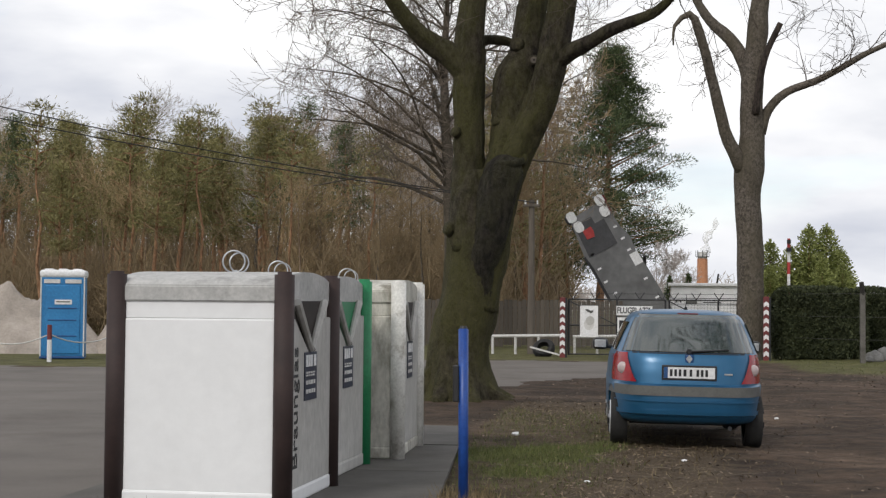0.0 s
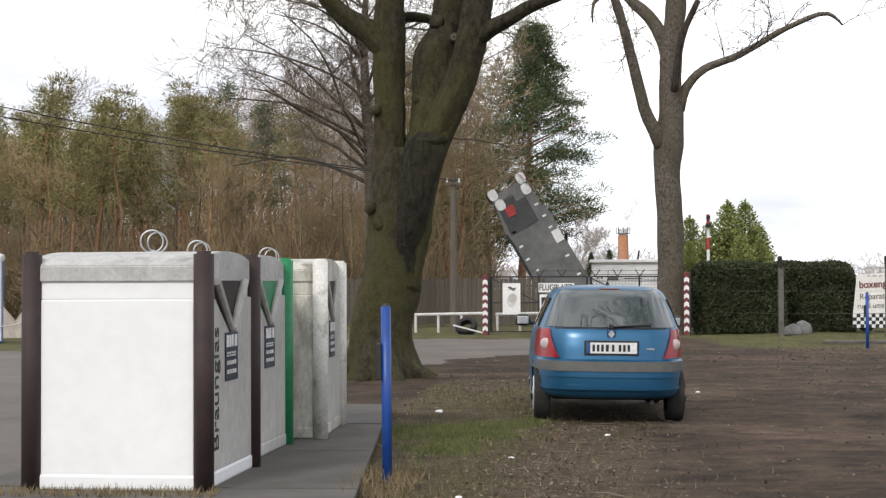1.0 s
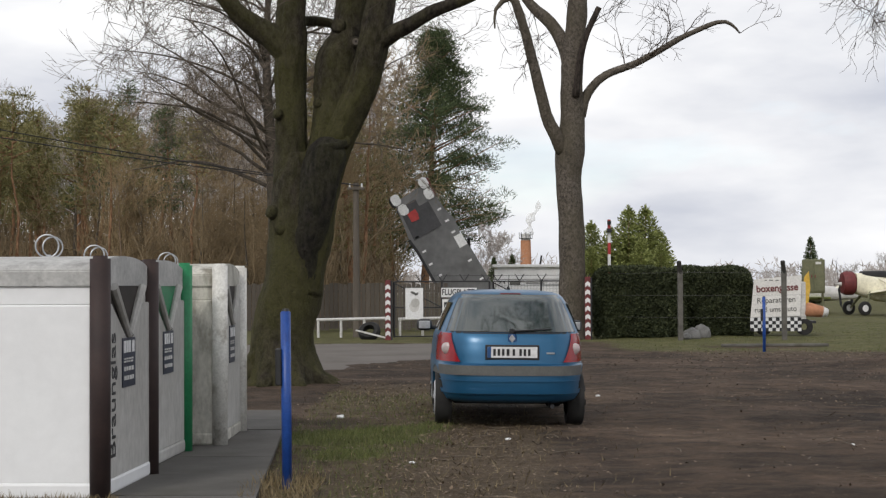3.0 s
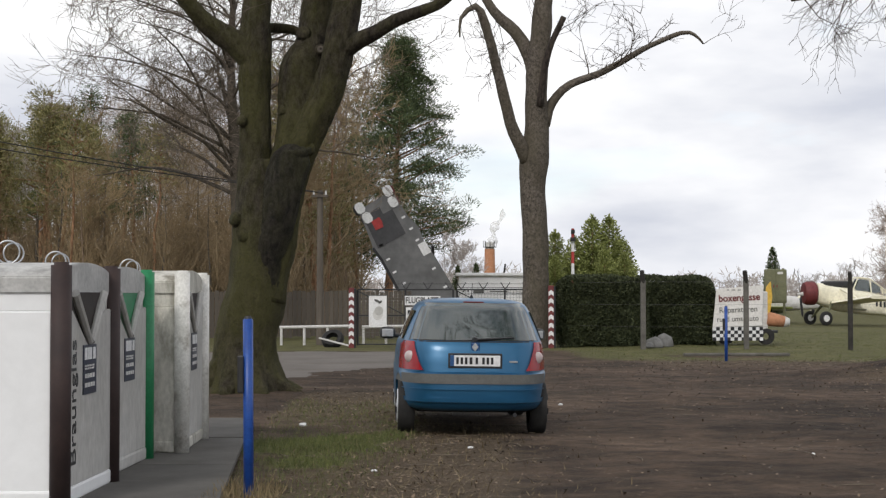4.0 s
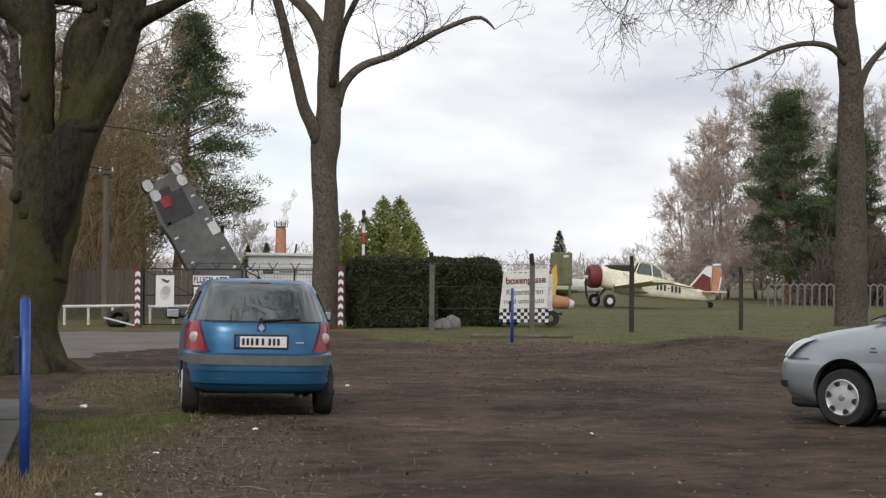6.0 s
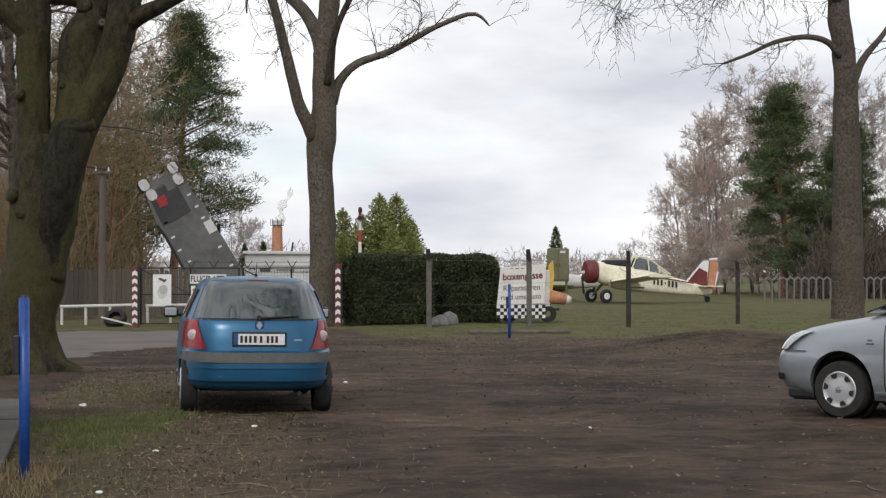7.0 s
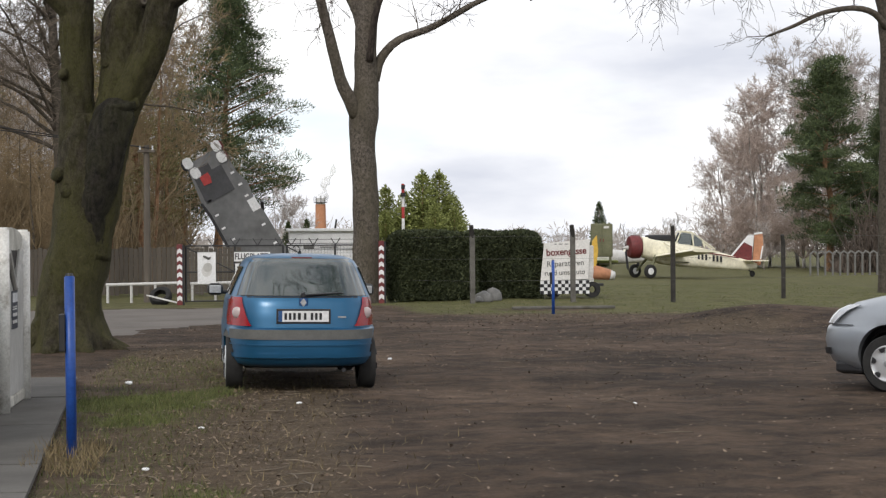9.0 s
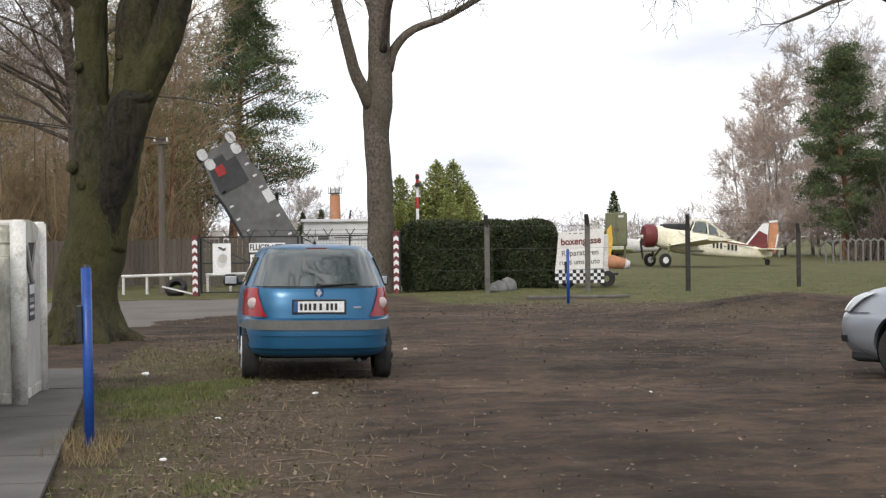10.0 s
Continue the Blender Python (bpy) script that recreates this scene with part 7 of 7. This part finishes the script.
ol = thing("olive_cabin", pose(17.35, 78, 0, 0, 0, -12), "tall olive drab equipment cabin on legs", "equipment cabin")
part("body", box(1.15, 1.0, 1.75, (0, 0, 1.05), 0.06, 3), M_OLIVE, ol)
for x in (-0.28, 0.28):
    d = part("door", box(0.5, 0.03, 1.55, (x, -0.51, 1.15), 0.02), M_OLIVE, ol)
    part("door_handle", box(0.05, 0.03, 0.16, (x * 0.3, -0.535, 1.85), 0.008), M_DARKRED, d)
part("plate", box(0.28, 0.01, 0.12, (0.25, -0.53, 2.55)), M_WHITEDULL, ol)
for x in (-0.45, 0.45):
    for y in (-0.4, 0.4):
        part("leg", rod((x, y, 0), (x, y, 1.08), 0.06, None, 8), M_OLIVE, ol)
for x in (-0.3, 0.1, 0.4):
    part("roof_fitting", rod((x, 0, 2.78), (x, 0, 2.86), 0.07, None, 8), M_OLIVE, ol)

# ---- ground cover and litter ----
def scatter(n, seed, region, keep):
    rnd = random.Random(seed)
    x0, x1, y0, y1 = region
    k = 0
    while k < n:
        x, y = rnd.uniform(x0, x1), rnd.uniform(y0, y1)
        if rnd.random() < keep(x, y):
            k += 1
            yield rnd, x, y, ground_height(x, y)


def off_road(x, y):
    return road_dist(x, y) < -0.05 and not (-4.3 < x < -1.44 - (y - 9) * 0.091 and y < 16.8)


lv = Leaves()
for rnd, x, y, z in scatter(13000, 5, (-2.3, 0.8, 7, 21), lambda x, y: max(0, grass_amount(x, y) - 0.15) ** 1.3 * off_road(x, y)):
    d = Vector((rnd.gauss(0, 0.45), rnd.gauss(0, 0.45), 1)).normalized()
    lv.blade(Vector((x, y, z - 0.004)), d, d.cross(Vector((rnd.gauss(0, 1), rnd.gauss(0, 1), 0))).normalized(), rnd.uniform(0.02, 0.075), 0.0035)
tagged(lv.make("verge_grass", M_GRASS), "short mossy green grass on the verge", "grass", kind="stuff")

lv = Leaves()
for rnd, x, y, z in scatter(16000, 6, (2.6, 22, 30, 60), lambda x, y: grass_amount(x, y)):
    d = Vector((rnd.gauss(0, 0.4), rnd.gauss(0, 0.4), 1)).normalized()
    lv.blade(Vector((x, y, z - 0.004)), d, Vector((1, 0, 0)), rnd.uniform(0.02, 0.05), 0.007)
tagged(lv.make("meadow_grass", M_GRASS), "short pale spring grass of the meadow", "grass", kind="stuff")

lv = Leaves()
for rnd, x, y, z in scatter(4200, 7, (-2.2, 1.6, 6.5, 21), lambda x, y: max(litter_amount(x, y), 0.12) * off_road(x, y)):
    d = Vector((rnd.gauss(0, 1), rnd.gauss(0, 1), rnd.uniform(0.1, 0.9))).normalized()
    lv.blade(Vector((x, y, z)), d, d.cross(Vector((0, 0, 1))).normalized(), rnd.uniform(0.03, 0.11), 0.004)
for rnd, x, y, z in scatter(500, 17, (-1.65, -1.15, 9.4, 10.9), lambda x, y: 1.0):
    d = Vector((rnd.gauss(0, 0.5), rnd.gauss(0, 0.5), 1)).normalized()
    lv.blade(Vector((x, y, z)), d, Vector((1, 0, 0)), rnd.uniform(0.05, 0.16), 0.004)
for rnd, x, y, z in scatter(700, 18, (-3.95, -2.4, 9.1, 9.42), lambda x, y: 1.0):
    d = Vector((rnd.gauss(0, 0.5), rnd.gauss(0, 0.5), 1)).normalized()
    lv.blade(Vector((x, y, 0.03)), d, Vector((1, 0, 0)), rnd.uniform(0.03, 0.09), 0.004)
tagged(lv.make("dry_straw", M_STRAW), "dry straw and dead grass along the verge", "dry grass", kind="stuff")

lv = Leaves()


def leaf_density(x, y):
    if not off_road(x, y):
        return 0.02
    return max(litter_amount(x, y), 0.07 + 0.12 * smooth(0.0, 0.3, fbm(x, y, 0.6, 11)))


for rnd, x, y, z in scatter(6500, 8, (-2.4, 10, 6, 34), leaf_density):
    d = Vector((rnd.gauss(0, 1), rnd.gauss(0, 1), rnd.uniform(-0.1, 0.5))).normalized()
    s = (d.cross(Vector((0, 0, 1))).normalized() + Vector((0, 0, rnd.uniform(-0.4, 0.4)))).normalized()
    k = 0.85 + max(0, (y - 16) * 0.012)
    lv.leaf(Vector((x, y, z + 0.006)), d, s, rnd.uniform(0.025, 0.06) * k, rnd.uniform(0.008, 0.02) * k)
tagged(lv.make("dead_leaves", M_LEAFLITTER), "scattered pale brown dead leaves on the earth", "dead leaves", kind="stuff")

tb = Tubes()
for rnd, x, y, z in scatter(220, 9, (-2.0, 11, 7, 30), lambda x, y: 0.15 + litter_amount(x, y)):
    a = rnd.uniform(0, 6.28)
    ln = rnd.uniform(0.08, 0.4)
    p = Vector((x, y, z + 0.006))
    q = p + Vector((math.cos(a), math.sin(a), 0)) * ln * 0.5 + Vector((0, 0, rnd.uniform(0, 0.02)))
    r = q + Vector((math.cos(a + 0.4), math.sin(a + 0.4), 0)) * ln * 0.5
    tb.add([p, q, r], [0.006, 0.005, 0.003], 4)
tagged(tb.make("fallen_twigs", M_TWIGMID), "thin fallen twigs scattered on the lot", "twigs", kind="stuff")

vs, fs = [], []
for rnd, x, y, z in scatter(1500, 10, (-0.8, 11, 6, 32), lambda x, y: 0.25 + 0.75 * smooth(-0.1, 0.25, fbm(x, y, 0.5, 21))):
    r = rnd.uniform(0.006, 0.02) * (1 + max(0, (y - 12) * 0.03))
    o = len(vs)
    c = Vector((x, y, z + r * 0.2))
    for d in ((1, 0, 0), (-1, 0, 0), (0, 1, 0), (0, -1, 0), (0, 0, 0.7), (0, 0, -0.5)):
        vs.append(c + (Vector(d) + rvec(rnd) * 0.3) * r)
    for a, b, e in ((0, 2, 4), (2, 1, 4), (1, 3, 4), (3, 0, 4), (2, 0, 5), (1, 2, 5), (3, 1, 5), (0, 3, 5)):
        fs.append((o + a, o + b, o + e))
M_CLOD = leafy("earth_clods", (0.045, 0.032, 0.023), (0.11, 0.082, 0.06), 2.0)
tagged(raw("earth_clods", vs, fs, M_CLOD, None, False), "small earth clods and pebbles on the lot", "pebbles", kind="stuff")

# scraps of paper
for i, (x, y, r) in enumerate(((-1.53, 16.3, 0.05), (0.3, 13.9, 0.03), (3.45, 13.3, 0.022), (-0.55, 12.1, 0.025), (-0.8, 9.6, 0.025), (1.6, 19.5, 0.03))):
    bm = bmesh.new()
    bmesh.ops.create_icosphere(bm, subdivisions=2, radius=r)
    for v in bm.verts:
        v.co *= 1 + 0.5 * noise.noise(v.co * 30 + Vector((i, 0, 0)))
        v.co.z *= 0.45
    ob = part("paper_scrap", bm, M_WHITE, None, "", False)
    ob.location = (x, y, ground_height(x, y) + r * 0.3)
    tagged(ob, "crumpled white paper scrap on the ground", "litter", "paper scraps")

# an unseen bare tree added beside the viewer, whose limbs the rear window mirrors
set_out(bare_kind(45, 14.0, M_TWIGDARK, M_OAK, 0.4, 4, 5, 0.42, ln=0.55, least=0.022, n=18), [(6.0, 10.0, 1.0)], "unseen tall bare tree added over the lot for reflections", "tree", "", random.Random(3))

# unseen trees added behind the viewer, for the car's glass to mirror
rnd = random.Random(31)
set_out(bare_kind(39, 11.0, M_TWIGBROWN, M_TWIG, 0.15, 4, 4, 0.2, ln=0.36, least=0.02), [(-16, -26, 1.0), (-10, -30, 1.1), (-4, -27, 0.9), (3, -31, 1.1), (9, -27, 1.0), (15, -30, 1.0), (21, -26, 1.1)], "unseen bare tree added behind the viewer for reflections", "tree", "street trees", rnd)
